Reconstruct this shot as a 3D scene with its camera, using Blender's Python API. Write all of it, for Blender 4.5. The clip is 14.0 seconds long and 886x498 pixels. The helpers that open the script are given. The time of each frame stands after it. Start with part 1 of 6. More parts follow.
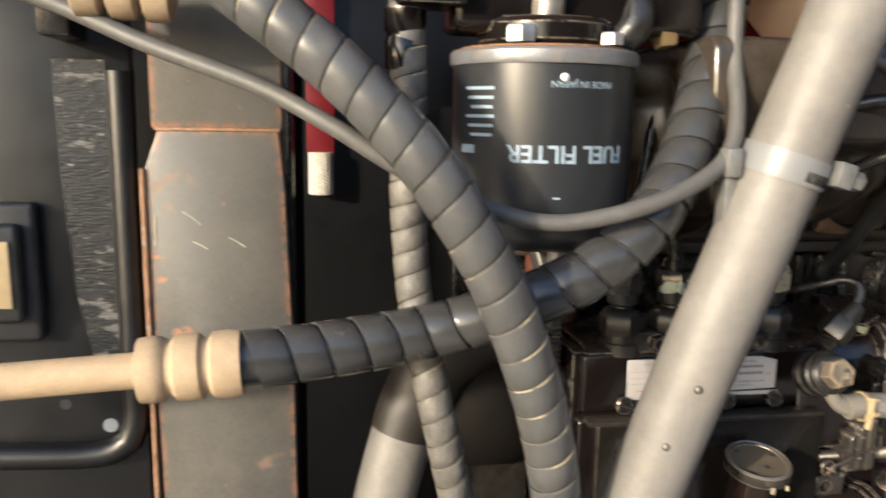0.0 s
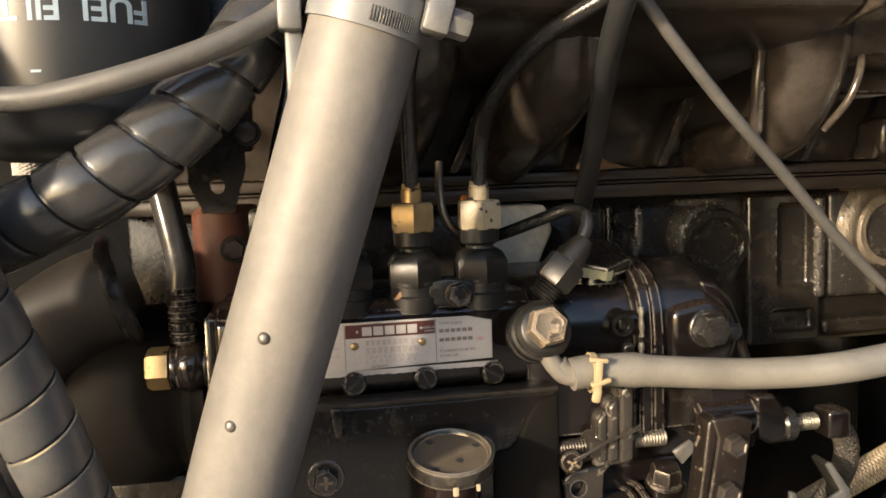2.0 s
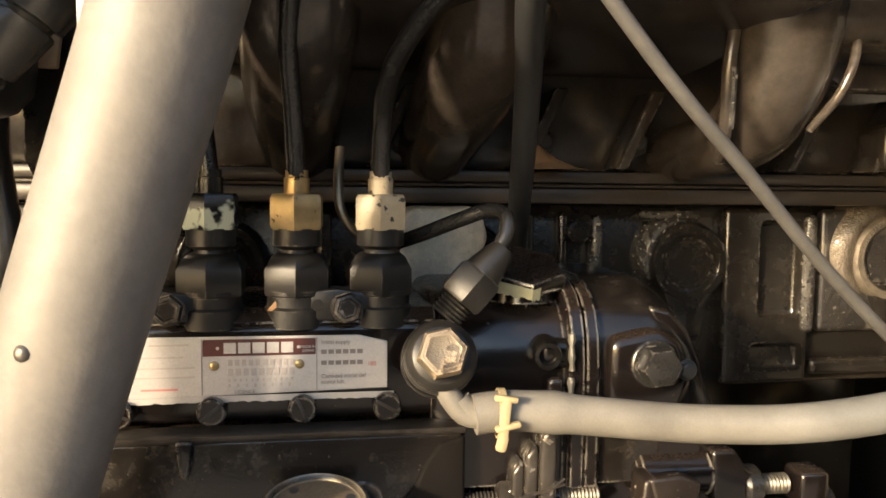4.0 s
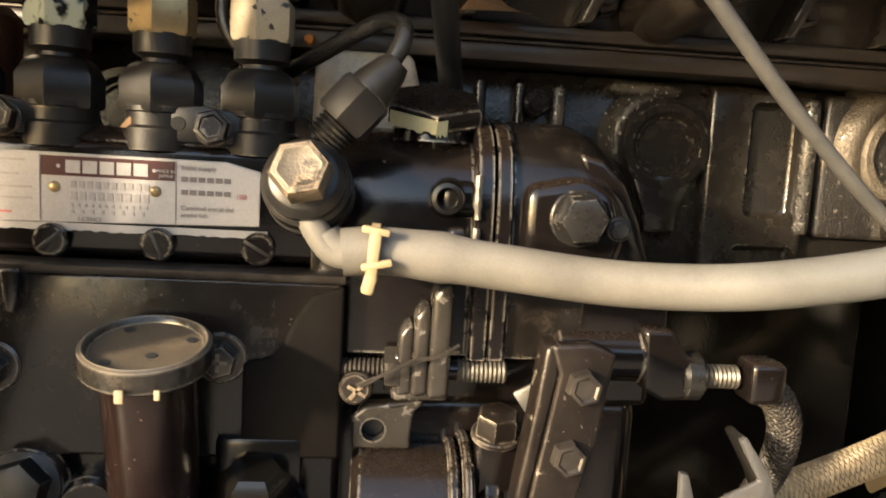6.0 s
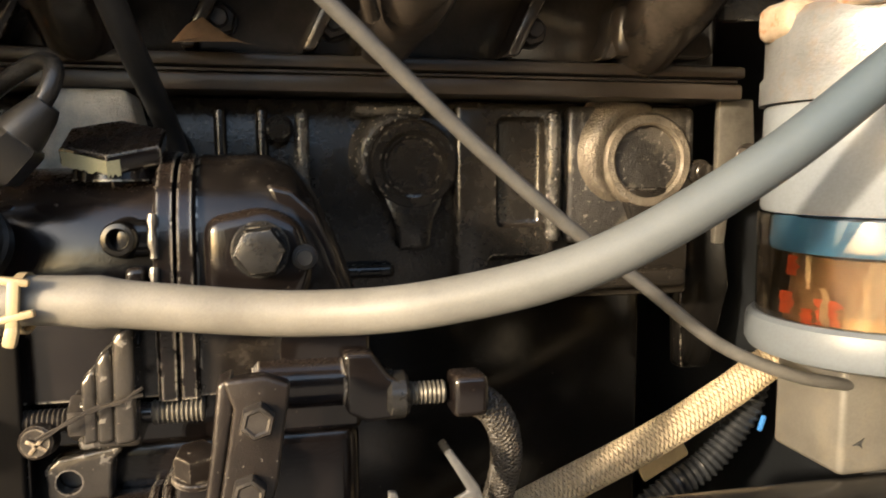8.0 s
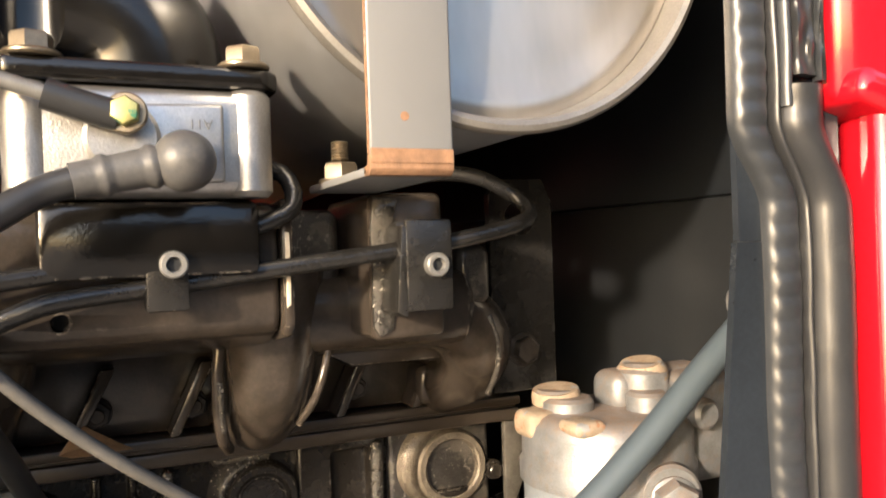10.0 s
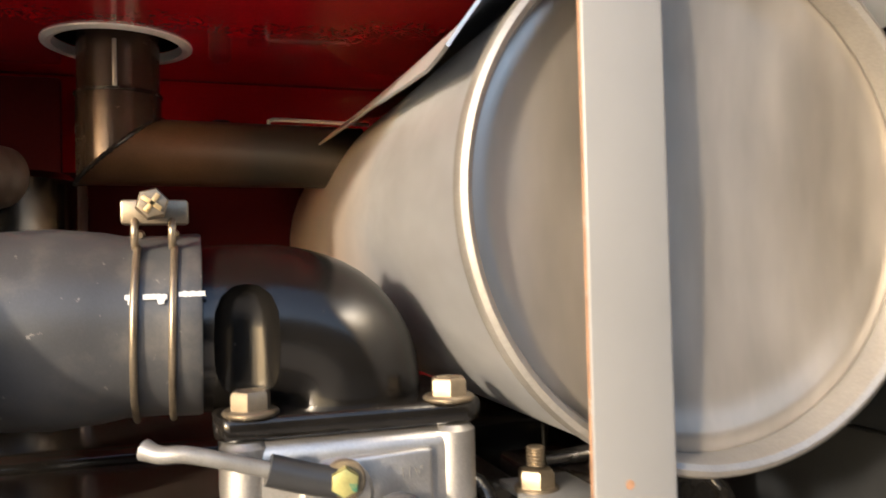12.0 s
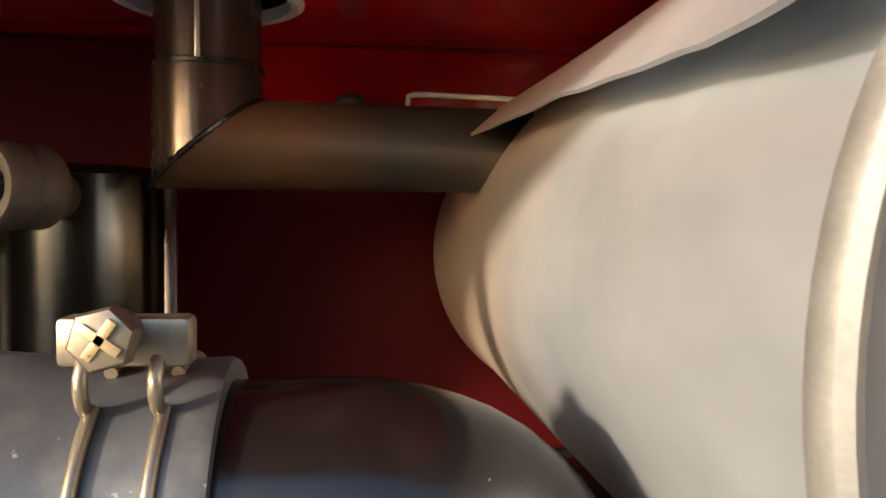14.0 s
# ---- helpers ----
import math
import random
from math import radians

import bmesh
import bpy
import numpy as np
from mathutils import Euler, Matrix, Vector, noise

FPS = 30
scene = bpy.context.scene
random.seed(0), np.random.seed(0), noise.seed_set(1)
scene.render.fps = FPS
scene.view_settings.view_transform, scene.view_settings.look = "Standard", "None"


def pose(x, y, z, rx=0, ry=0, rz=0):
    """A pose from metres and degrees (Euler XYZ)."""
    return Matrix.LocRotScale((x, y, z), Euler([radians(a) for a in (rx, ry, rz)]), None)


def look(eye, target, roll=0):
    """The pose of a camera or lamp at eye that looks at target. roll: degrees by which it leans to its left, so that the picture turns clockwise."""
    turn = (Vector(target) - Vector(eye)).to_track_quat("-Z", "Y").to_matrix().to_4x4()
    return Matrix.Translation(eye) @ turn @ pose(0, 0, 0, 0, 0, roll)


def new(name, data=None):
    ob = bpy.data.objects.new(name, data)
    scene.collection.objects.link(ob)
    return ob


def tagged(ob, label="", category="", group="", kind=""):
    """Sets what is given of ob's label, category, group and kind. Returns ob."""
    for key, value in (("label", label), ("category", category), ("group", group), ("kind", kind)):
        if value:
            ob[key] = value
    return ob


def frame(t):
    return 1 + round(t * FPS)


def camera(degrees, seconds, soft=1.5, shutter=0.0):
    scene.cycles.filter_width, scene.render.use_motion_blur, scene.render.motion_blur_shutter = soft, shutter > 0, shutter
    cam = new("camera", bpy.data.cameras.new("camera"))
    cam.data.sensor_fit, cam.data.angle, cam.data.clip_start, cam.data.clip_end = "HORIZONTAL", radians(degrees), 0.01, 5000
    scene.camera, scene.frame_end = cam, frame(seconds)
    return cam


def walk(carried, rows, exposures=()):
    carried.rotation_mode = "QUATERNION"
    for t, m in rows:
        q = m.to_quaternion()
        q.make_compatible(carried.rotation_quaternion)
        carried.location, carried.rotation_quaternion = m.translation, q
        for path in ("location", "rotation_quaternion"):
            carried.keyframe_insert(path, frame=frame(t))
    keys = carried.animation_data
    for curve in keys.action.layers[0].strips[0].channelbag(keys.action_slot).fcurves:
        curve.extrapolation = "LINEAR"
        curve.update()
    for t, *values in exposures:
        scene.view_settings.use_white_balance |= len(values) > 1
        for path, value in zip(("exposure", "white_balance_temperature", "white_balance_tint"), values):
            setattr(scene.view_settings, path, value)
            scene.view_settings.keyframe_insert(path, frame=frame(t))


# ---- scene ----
cam = camera(59.47, 14.0, soft=1.6, shutter=0.25)
SKY = 0.215
SUN = 3.5
GRADE = [(0.0, 1.0, 5550, 9), (2.5, 1.18, 6300, 11), (5.0, 1.54, 6450, 9), (6.5, 1.54, 6450, 9), (7.5, 1.52, 6400, 9), (9.0, 1.55, 6100, 12), (11.3, 1.15, 6050, 13), (12.2, 1.34, 5850, 12), (13.5, 1.32, 5700, 10), (14.0, 1.43, 5650, 9)]
PATH = [
    (0, (0.05189, -0.02091, 0.07127), (0.11810, 0.36759, 0.00283), 0.97),
    (0.5, (0.09624, -0.02889, 0.04841), (0.21225, 0.34842, -0.01623), 0.59),
    (1, (0.17560, -0.03372, 0.03265), (0.29668, 0.34267, -0.02798), 0.82),
    (1.5, (0.24015, 0.00924, 0.01058), (0.33190, 0.39589, -0.03509), 0.94),
    (2, (0.24928, 0.04980, -0.00423), (0.31907, 0.44163, -0.04427), -1.96),
    (2.5, (0.26019, 0.07135, -0.00242), (0.34116, 0.46200, -0.03127), -2.47),
    (2.7, (0.26662, 0.07843, -0.00553), (0.34728, 0.46947, -0.02963), -2.50),
    (5, (0.33747, 0.11966, -0.02664), (0.38329, 0.51473, -0.06928), 3.43),
    (5.5, (0.35193, 0.12992, -0.04547), (0.39173, 0.52528, -0.09135), 3.56),
    (6, (0.36761, 0.14053, -0.06296), (0.40758, 0.53519, -0.11438), 3.34),
    (6.5, (0.38862, 0.14431, -0.07144), (0.43240, 0.53801, -0.12691), 2.70),
    (7, (0.40855, 0.14386, -0.07035), (0.46319, 0.53644, -0.12415), 1.76),
    (7.5, (0.42640, 0.13843, -0.06290), (0.49665, 0.52918, -0.11174), 0.97),
    (8, (0.43818, 0.12931, -0.05535), (0.52643, 0.51698, -0.09917), -0.07),
    (8.5, (0.44245, 0.10768, -0.02555), (0.55646, 0.48960, -0.05935), -1.40),
    (9, (0.42857, 0.07537, 0.01870), (0.57675, 0.44649, 0.00111), -2.28),
    (9.2, (0.42626, 0.06597, 0.03277), (0.58298, 0.43384, 0.02240), -2.52),
    (11.3, (0.40222, 0.00961, 0.16861), (0.56545, 0.37473, 0.17550), -1.72),
    (11.5, (0.39418, 0.01361, 0.17564), (0.54969, 0.38201, 0.18572), -1.81),
    (12, (0.38754, 0.05867, 0.20732), (0.50994, 0.43932, 0.21840), -1.41),
    (12.5, (0.38791, 0.11388, 0.22288), (0.48098, 0.50281, 0.23154), -0.67),
    (13, (0.39943, 0.15206, 0.22924), (0.47672, 0.54449, 0.23438), -0.10),
    (13.5, (0.41118, 0.18030, 0.24492), (0.47277, 0.57551, 0.24195), 0.15),
    (14, (0.41399, 0.20533, 0.25003), (0.45825, 0.60267, 0.23742), 0.48),
]
walk(cam, [(t, look(eye, target, roll)) for t, eye, target, roll in PATH],
     exposures=GRADE)

# world, sun
SUN_TO = Vector((-0.773, -0.583, 0.250)).normalized()
world = bpy.data.worlds.new("sky")
scene.world = world
world.use_nodes = True
wn, wl = world.node_tree.nodes, world.node_tree.links
sky = wn.new("ShaderNodeTexSky")
sky.sky_type = "NISHITA"
sky.sun_disc = False
sky.air_density = 1.0
sky.dust_density = 2.2
sky.ozone_density = 0.7
sky.sun_elevation = math.asin(SUN_TO.z)
sky.sun_rotation = math.atan2(SUN_TO.x, SUN_TO.y)
wn["Background"].inputs["Strength"].default_value = SKY
wl.new(sky.outputs[0], wn["Background"].inputs["Color"])
sun = new("sun", bpy.data.lights.new("sun", "SUN"))
sun.data.energy = SUN
sun.data.angle = radians(3.0)
sun.data.color = (1.0, 0.79, 0.54)
sun.matrix_world = look(SUN_TO * 3, (0, 0, 0))


# materials
def mat(name, col, rough=0.5, metal=0.0, var=0.25, scale=40.0, fine=500.0, bump=0.15, dist=0.0006,
        dust=0.0, dust_col=(0.20, 0.15, 0.10), chips=None, coat=0.0, stretch=None, up=0.0, grit=0.88, edge=None, tint=None):
    m = bpy.data.materials.new(name)
    m.use_nodes = True
    n, l = m.node_tree.nodes, m.node_tree.links
    b = n["Principled BSDF"]
    tc = n.new("ShaderNodeTexCoord")
    src = tc.outputs["Object"]
    if stretch:
        mp = n.new("ShaderNodeMapping")
        mp.inputs["Scale"].default_value = stretch
        l.new(src, mp.inputs[0])
        src = mp.outputs[0]

    def tex(s, detail=4.0, r=0.6):
        t = n.new("ShaderNodeTexNoise")
        t.inputs["Scale"].default_value = s
        t.inputs["Detail"].default_value = detail
        t.inputs["Roughness"].default_value = r
        l.new(src, t.inputs["Vector"])
        return t.outputs["Fac"]

    def ramp(f, lo, hi, a=0.0, z=1.0):
        t = n.new("ShaderNodeMapRange")
        t.inputs[1].default_value, t.inputs[2].default_value = lo, hi
        t.inputs[3].default_value, t.inputs[4].default_value = a, z
        l.new(f, t.inputs[0])
        return t.outputs[0]

    def mix(f, a, c):
        t = n.new("ShaderNodeMix")
        t.data_type = "RGBA"
        l.new(f, t.inputs[0])
        for v, s in ((a, t.inputs[6]), (c, t.inputs[7])):
            if isinstance(v, tuple):
                s.default_value = (*v, 1)
            else:
                l.new(v, s)
        return t.outputs[2]

    big, small = tex(scale), tex(fine, 3.0)
    lo, hi = tuple(max(0.0, c * (1 - var)) for c in col), tuple(min(1.0, c * (1 + var)) for c in col)
    out = mix(ramp(big, 0.2, 0.8), lo, hi)
    grain = mix(ramp(small, 0.35, 0.65), (grit, grit, grit), (1.0, 1.0, 1.0))
    mul = n.new("ShaderNodeMix")
    mul.data_type, mul.blend_type = "RGBA", "MULTIPLY"
    mul.inputs[0].default_value = 1.0
    l.new(out, mul.inputs[6])
    l.new(grain, mul.inputs[7])
    out = mul.outputs[2]
    sheen = [max(0.05, rough - 0.1), min(1.0, rough + 0.12)]
    if rough >= 0.26:
        sheen[0] = max(sheen[0], 0.285)
    else:
        sheen[1] = min(sheen[1], 0.265)
    rgh = ramp(tex(scale * 2.7), 0.15, 0.85, sheen[0], sheen[1])
    met = None
    if dust:
        f = ramp(tex(scale * 1.7, 6.0, 0.7), 0.62 - 0.3 * dust, 0.95 - 0.2 * dust, 0.0, min(1.0, dust * 1.4))
        if up:
            g = n.new("ShaderNodeNewGeometry")
            sp = n.new("ShaderNodeSeparateXYZ")
            l.new(g.outputs["Normal"], sp.inputs[0])
            q = ramp(sp.outputs[2], 0.3, 0.95, 0.0, up)
            ad = n.new("ShaderNodeMath")
            ad.operation, ad.use_clamp = "MULTIPLY_ADD", True
            l.new(q, ad.inputs[0])
            l.new(ramp(small, 0.25, 0.6), ad.inputs[1])
            l.new(f, ad.inputs[2])
            f = ad.outputs[0]
        out = mix(f, out, dust_col)
        mm_ = n.new("ShaderNodeMix")
        l.new(f, mm_.inputs[0])
        l.new(rgh, mm_.inputs[2])
        mm_.inputs[3].default_value = 0.85
        rgh = mm_.outputs[0]
    if chips:
        for ccol, s, at, crough in chips:
            f = ramp(tex(s, 4.0, 0.6), at, at + 0.04)
            out = mix(f, out, ccol)
            mm_ = n.new("ShaderNodeMix")
            l.new(f, mm_.inputs[0])
            l.new(rgh, mm_.inputs[2])
            mm_.inputs[3].default_value = crough
            rgh = mm_.outputs[0]
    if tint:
        # light or shade put into the colour along one axis (y as a rule) between two places
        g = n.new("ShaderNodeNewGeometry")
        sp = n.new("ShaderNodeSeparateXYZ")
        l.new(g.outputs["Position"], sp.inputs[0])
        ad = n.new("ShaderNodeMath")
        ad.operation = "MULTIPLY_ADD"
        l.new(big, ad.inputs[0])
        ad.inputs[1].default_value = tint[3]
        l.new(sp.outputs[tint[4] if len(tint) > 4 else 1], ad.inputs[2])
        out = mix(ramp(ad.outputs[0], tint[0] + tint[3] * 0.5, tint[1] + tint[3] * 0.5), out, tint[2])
    if edge:
        # edges picked out in uneven stretches: paint rubbed to bare metal, plus painted glints
        ecol, width, cover, emetal = edge
        bv = n.new("ShaderNodeBevel")
        bv.samples = 4
        bv.inputs["Radius"].default_value = width * 0.001
        g = n.new("ShaderNodeNewGeometry")
        dt = n.new("ShaderNodeVectorMath")
        dt.operation = "DOT_PRODUCT"
        l.new(bv.outputs[0], dt.inputs[0])
        l.new(g.outputs["Normal"], dt.inputs[1])
        near = ramp(dt.outputs["Value"], 0.985, 0.90)
        patchy_at = ramp(tex(150.0, 5.0, 0.65), 0.66 - 0.3 * cover, 0.74 - 0.3 * cover)
        mu = n.new("ShaderNodeMath")
        mu.operation = "MULTIPLY"
        l.new(near, mu.inputs[0])
        l.new(patchy_at, mu.inputs[1])
        out = mix(mu.outputs[0], out, ecol)
        mm_ = n.new("ShaderNodeMix")
        l.new(mu.outputs[0], mm_.inputs[0])
        l.new(rgh, mm_.inputs[2])
        mm_.inputs[3].default_value = 0.34
        rgh = mm_.outputs[0]
        met = ramp(mu.outputs[0], 0.0, 1.0, metal, emetal)
    l.new(out, b.inputs["Base Color"])
    l.new(rgh, b.inputs["Roughness"])
    b.inputs["Metallic"].default_value = metal
    if met is not None:
        l.new(met, b.inputs["Metallic"])
    b.inputs["Coat Weight"].default_value = coat
    if not bump:
        return m
    bp = n.new("ShaderNodeBump")
    bp.inputs["Strength"].default_value = min(1.0, bump)
    bp.inputs["Distance"].default_value = dist
    ad = n.new("ShaderNodeMath")
    ad.operation = "ADD"
    l.new(small, ad.inputs[0])
    l.new(big, ad.inputs[1])
    l.new(ad.outputs[0], bp.inputs["Height"])
    l.new(bp.outputs[0], b.inputs["Normal"])
    return m


def clear(name, col, rough=0.08, ior=1.45):
    m = bpy.data.materials.new(name)
    m.use_nodes = True
    b = m.node_tree.nodes["Principled BSDF"]
    b.inputs["Base Color"].default_value = (*col, 1)
    b.inputs["Roughness"].default_value = rough
    b.inputs["Transmission Weight"].default_value = 1.0
    b.inputs["IOR"].default_value = ior
    return m


BLACK = mat("black_engine_paint", (0.006, 0.0055, 0.005), 0.10, var=0.4, scale=70, fine=700, bump=0.15, dist=0.0004, dust=0.14, dust_col=(0.07, 0.052, 0.036), up=0.05, chips=[((0.11, 0.085, 0.06), 800, 0.71, 0.6), ((0.09, 0.07, 0.05), 200, 0.74, 0.6)], edge=((0.42, 0.38, 0.32), 1.5, 0.55, 0.75))
PUMPBLK = mat("pump_black_paint", (0.0065, 0.005, 0.0048), 0.17, var=0.4, scale=80, fine=1100, bump=0.14, dist=0.0003, dust=0.06, dust_col=(0.085, 0.062, 0.045), up=0.2, chips=[((0.11, 0.085, 0.06), 800, 0.71, 0.6), ((0.09, 0.07, 0.05), 200, 0.74, 0.6)], edge=((0.42, 0.38, 0.32), 1.5, 0.75, 0.75))
CAST = mat("rough_cast_iron_paint", (0.018, 0.016, 0.014), 0.26, var=0.4, scale=220, fine=1100, bump=0.9, dist=0.0008, dust=0.1, dust_col=(0.09, 0.068, 0.045), up=0.15, coat=0.5, chips=[((0.060, 0.053, 0.043), 42, 0.52, 0.30), ((0.15, 0.135, 0.115), 330, 0.63, 0.3)], edge=((0.20, 0.18, 0.15), 2.0, 0.4, 0.5))
CASTFLAT = mat("smooth_cast_iron_paint", (0.016, 0.014, 0.012), 0.16, var=0.4, scale=120, fine=800, bump=0.25, dist=0.0005, dust=0.12, dust_col=(0.08, 0.06, 0.04), up=0.15, edge=((0.22, 0.20, 0.17), 1.8, 0.35, 0.6))
MANI = mat("manifold_black", (0.040, 0.033, 0.027), 0.19, var=0.4, scale=80, fine=500, bump=0.2, dist=0.0005, dust=0.2, dust_col=(0.06, 0.044, 0.03), edge=((0.36, 0.31, 0.25), 1.8, 0.55, 0.65))
LEVERM = mat("worn_black_lever", (0.017, 0.013, 0.011), 0.26, metal=0.3, var=0.5, scale=90, fine=1500, bump=0.3, dist=0.0004, dust=0.15, dust_col=(0.10, 0.08, 0.06), chips=[((0.20, 0.17, 0.14), 150, 0.63, 0.35), ((0.34, 0.31, 0.27), 420, 0.68, 0.3)], edge=((0.30, 0.26, 0.21), 1.2, 0.8, 0.7))
WORNBLK = mat("black_paint_worn_to_steel", (0.075, 0.068, 0.060), 0.18, metal=0.6, var=0.4, scale=80, fine=1300, bump=0.25, dist=0.0004, chips=[((0.20, 0.185, 0.165), 130, 0.59, 0.3), ((0.12, 0.10, 0.08), 500, 0.66, 0.4)], edge=((0.38, 0.35, 0.31), 1.2, 0.9, 0.8))
# dark enamel; its red-brown cast is a red reflection put into the colour
TUBEBRN = mat("dark_enamel_red_reflection", (0.013, 0.0075, 0.0065), 0.24, var=0.5, scale=45, fine=900, bump=0.15, dist=0.0003, dust=0.12, dust_col=(0.09, 0.06, 0.045), chips=[((0.20, 0.15, 0.11), 520, 0.69, 0.5)])
WORNCAST = mat("rubbed_bare_cast_iron", (0.17, 0.145, 0.112), 0.24, metal=0.45, var=0.45, scale=90, fine=900, bump=0.9, dist=0.001, dust=0.2, dust_col=(0.16, 0.13, 0.09), coat=0.3)
SATIN = mat("satin_black_elbow", (0.0052, 0.0048, 0.0044), 0.25, var=0.3, scale=30, fine=900, bump=0.06, dist=0.0002, chips=[((0.10, 0.085, 0.07), 500, 0.72, 0.26)], dust=0.12, dust_col=(0.05, 0.038, 0.028))
DULL = mat("dull_black_steel", (0.016, 0.0155, 0.015), 0.24, var=0.4, scale=80, fine=1200, bump=0.3, dist=0.0004, dust=0.18, dust_col=(0.08, 0.065, 0.045), edge=((0.20, 0.18, 0.15), 1.0, 0.4, 0.6))
GREYPIPE = mat("grey_painted_pipe", (0.158, 0.150, 0.138), 0.52, var=0.24, scale=26, fine=220, bump=0.2, dist=0.0010, dust=0.4, dust_col=(0.215, 0.19, 0.157))
# turns slate blue along x: the shaded end of the hose painted in
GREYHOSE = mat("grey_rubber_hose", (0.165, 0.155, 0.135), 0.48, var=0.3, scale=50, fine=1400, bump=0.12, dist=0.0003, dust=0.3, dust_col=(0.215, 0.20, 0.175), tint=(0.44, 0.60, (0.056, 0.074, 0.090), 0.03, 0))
CABLE = mat("dusty_cable", (0.085, 0.083, 0.079), 0.5, var=0.25, scale=80, fine=1500, bump=0.15, dust=0.35, dust_col=(0.16, 0.145, 0.12))
WRAP = mat("black_spiral_wrap", (0.072, 0.073, 0.073), 0.27, var=0.3, scale=35, fine=900, bump=0.10, dist=0.0003, dust=0.32, dust_col=(0.15, 0.13, 0.10))
SLEEVE = mat("dusty_sleeve", (0.11, 0.105, 0.095), 0.45, var=0.5, scale=70, fine=700, bump=0.5, dist=0.0012, dust=0.3, dust_col=(0.34, 0.30, 0.25))
PALECAST = mat("bare_pale_casting", (0.62, 0.55, 0.43), 0.45, metal=0.2, var=0.35, scale=120, fine=900, bump=0.5, dist=0.0008, dust=0.3, dust_col=(0.34, 0.28, 0.20))
WRAPDARK = mat("dark_spiral_wrap", (0.042, 0.0425, 0.043), 0.22, var=0.3, scale=35, fine=900, bump=0.10, dist=0.0003, dust=0.25, dust_col=(0.11, 0.095, 0.075))
MATTBROWN = mat("matt_near_black_brown", (0.005, 0.0042, 0.0036), 0.75, var=0.4, scale=30, fine=700, bump=0.15, dist=0.0004, dust=0.0, dust_col=(0.08, 0.06, 0.042))
MATTBROWN.node_tree.nodes["Principled BSDF"].inputs["Specular IOR Level"].default_value = 0.12
ELBOWGREY = mat("shade_darkened_grey_pipe", (0.020, 0.017, 0.014), 0.5, var=0.3, scale=26, fine=400, bump=0.15, dist=0.0006, dust=0.12, dust_col=(0.10, 0.08, 0.06))
POST = mat("bare_steel_post", (0.15, 0.14, 0.122), 0.36, metal=0.6, var=0.4, scale=90, fine=900, bump=0.4, dist=0.0006, dust=0.3, dust_col=(0.10, 0.08, 0.06))
BANDSTEEL = mat("worn_band_steel", (0.20, 0.20, 0.195), 0.42, metal=0.45, var=0.3, scale=90, fine=1500, bump=0.15, dist=0.0003, dust=0.3, dust_col=(0.16, 0.13, 0.10))
WALLHAZE = mat("dusty_hazy_panel", (0.012, 0.0135, 0.0155), 0.32, var=0.35, scale=8, fine=500, bump=0.12, dist=0.0005, dust=0.25, dust_col=(0.035, 0.037, 0.040))
WORNEDGE = mat("worn_wrap_edge", (0.13, 0.12, 0.10), 0.4, var=0.6, scale=60, fine=900, bump=0.1, chips=[((0.40, 0.34, 0.22), 25, 0.58, 0.5)])
RUBBER = mat("black_rubber", (0.024, 0.025, 0.027), 0.32, var=0.25, scale=40, fine=1200, bump=0.15, dist=0.0003, dust=0.2, dust_col=(0.12, 0.115, 0.10))
HOSERUB = mat("worn_rubber_hose", (0.045, 0.047, 0.051), 0.29, var=0.15, scale=30, fine=1300, bump=0.08, dist=0.0003, dust=0.38, dust_col=(0.15, 0.135, 0.115), chips=[((0.17, 0.16, 0.145), 260, 0.68, 0.6)])
SEAL = mat("grey_black_rubber_seal", (0.028, 0.031, 0.035), 0.28, var=0.25, scale=60, fine=1200, bump=0.2, dist=0.0004, dust=0.15, dust_col=(0.12, 0.12, 0.12))
STEEL = mat("zinc_steel", (0.55, 0.53, 0.49), 0.34, metal=0.9, var=0.2, scale=90, fine=1500, bump=0.12, dist=0.0002, dust=0.25)
DARKBOLT = mat("oily_bolt", (0.050, 0.044, 0.039), 0.26, metal=0.45, var=0.5, scale=170, fine=2000, bump=0.25, dist=0.0003, dust=0.3, dust_col=(0.15, 0.12, 0.085))
ZINC = mat("tan_zinc_steel", (0.235, 0.195, 0.14), 0.34, metal=0.8, var=0.3, scale=90, fine=1500, bump=0.15, dist=0.0002, dust=0.3, dust_col=(0.12, 0.09, 0.06))
FLAKED = mat("flaking_bolt", (0.135, 0.115, 0.088), 0.45, metal=0.25, var=0.5, scale=60, fine=1200, bump=0.5, dist=0.0006, chips=[((0.27, 0.21, 0.14), 55, 0.58, 0.6), ((0.05, 0.04, 0.03), 110, 0.58, 0.4)], edge=((0.34, 0.26, 0.17), 1.6, 0.9, 0.1))
BRASS = mat("yellow_zinc_nut", (0.46, 0.34, 0.17), 0.34, metal=0.75, var=0.25, scale=100, fine=1500, bump=0.15, dist=0.0002, dust=0.2, chips=[((0.02, 0.018, 0.016), 140, 0.60, 0.35)])
CREAM = mat("chipped_cream_paint", (0.38, 0.315, 0.21), 0.42, var=0.2, scale=90, fine=1500, bump=0.15, dist=0.0003, chips=[((0.022, 0.020, 0.018), 190, 0.60, 0.3)])
PLUGPAINT = mat("pale_green_yellow_paint", (0.43, 0.42, 0.27), 0.4, var=0.15, scale=90, fine=1500, bump=0.12, dist=0.0003, dust=0.2, dust_col=(0.30, 0.25, 0.15))
OILYMINT = mat("oily_nut_with_pale_flakes", (0.014, 0.013, 0.012), 0.22, var=0.2, scale=90, fine=1500, bump=0.12, dist=0.0003, chips=[((0.42, 0.46, 0.36), 45, 0.54, 0.4)])
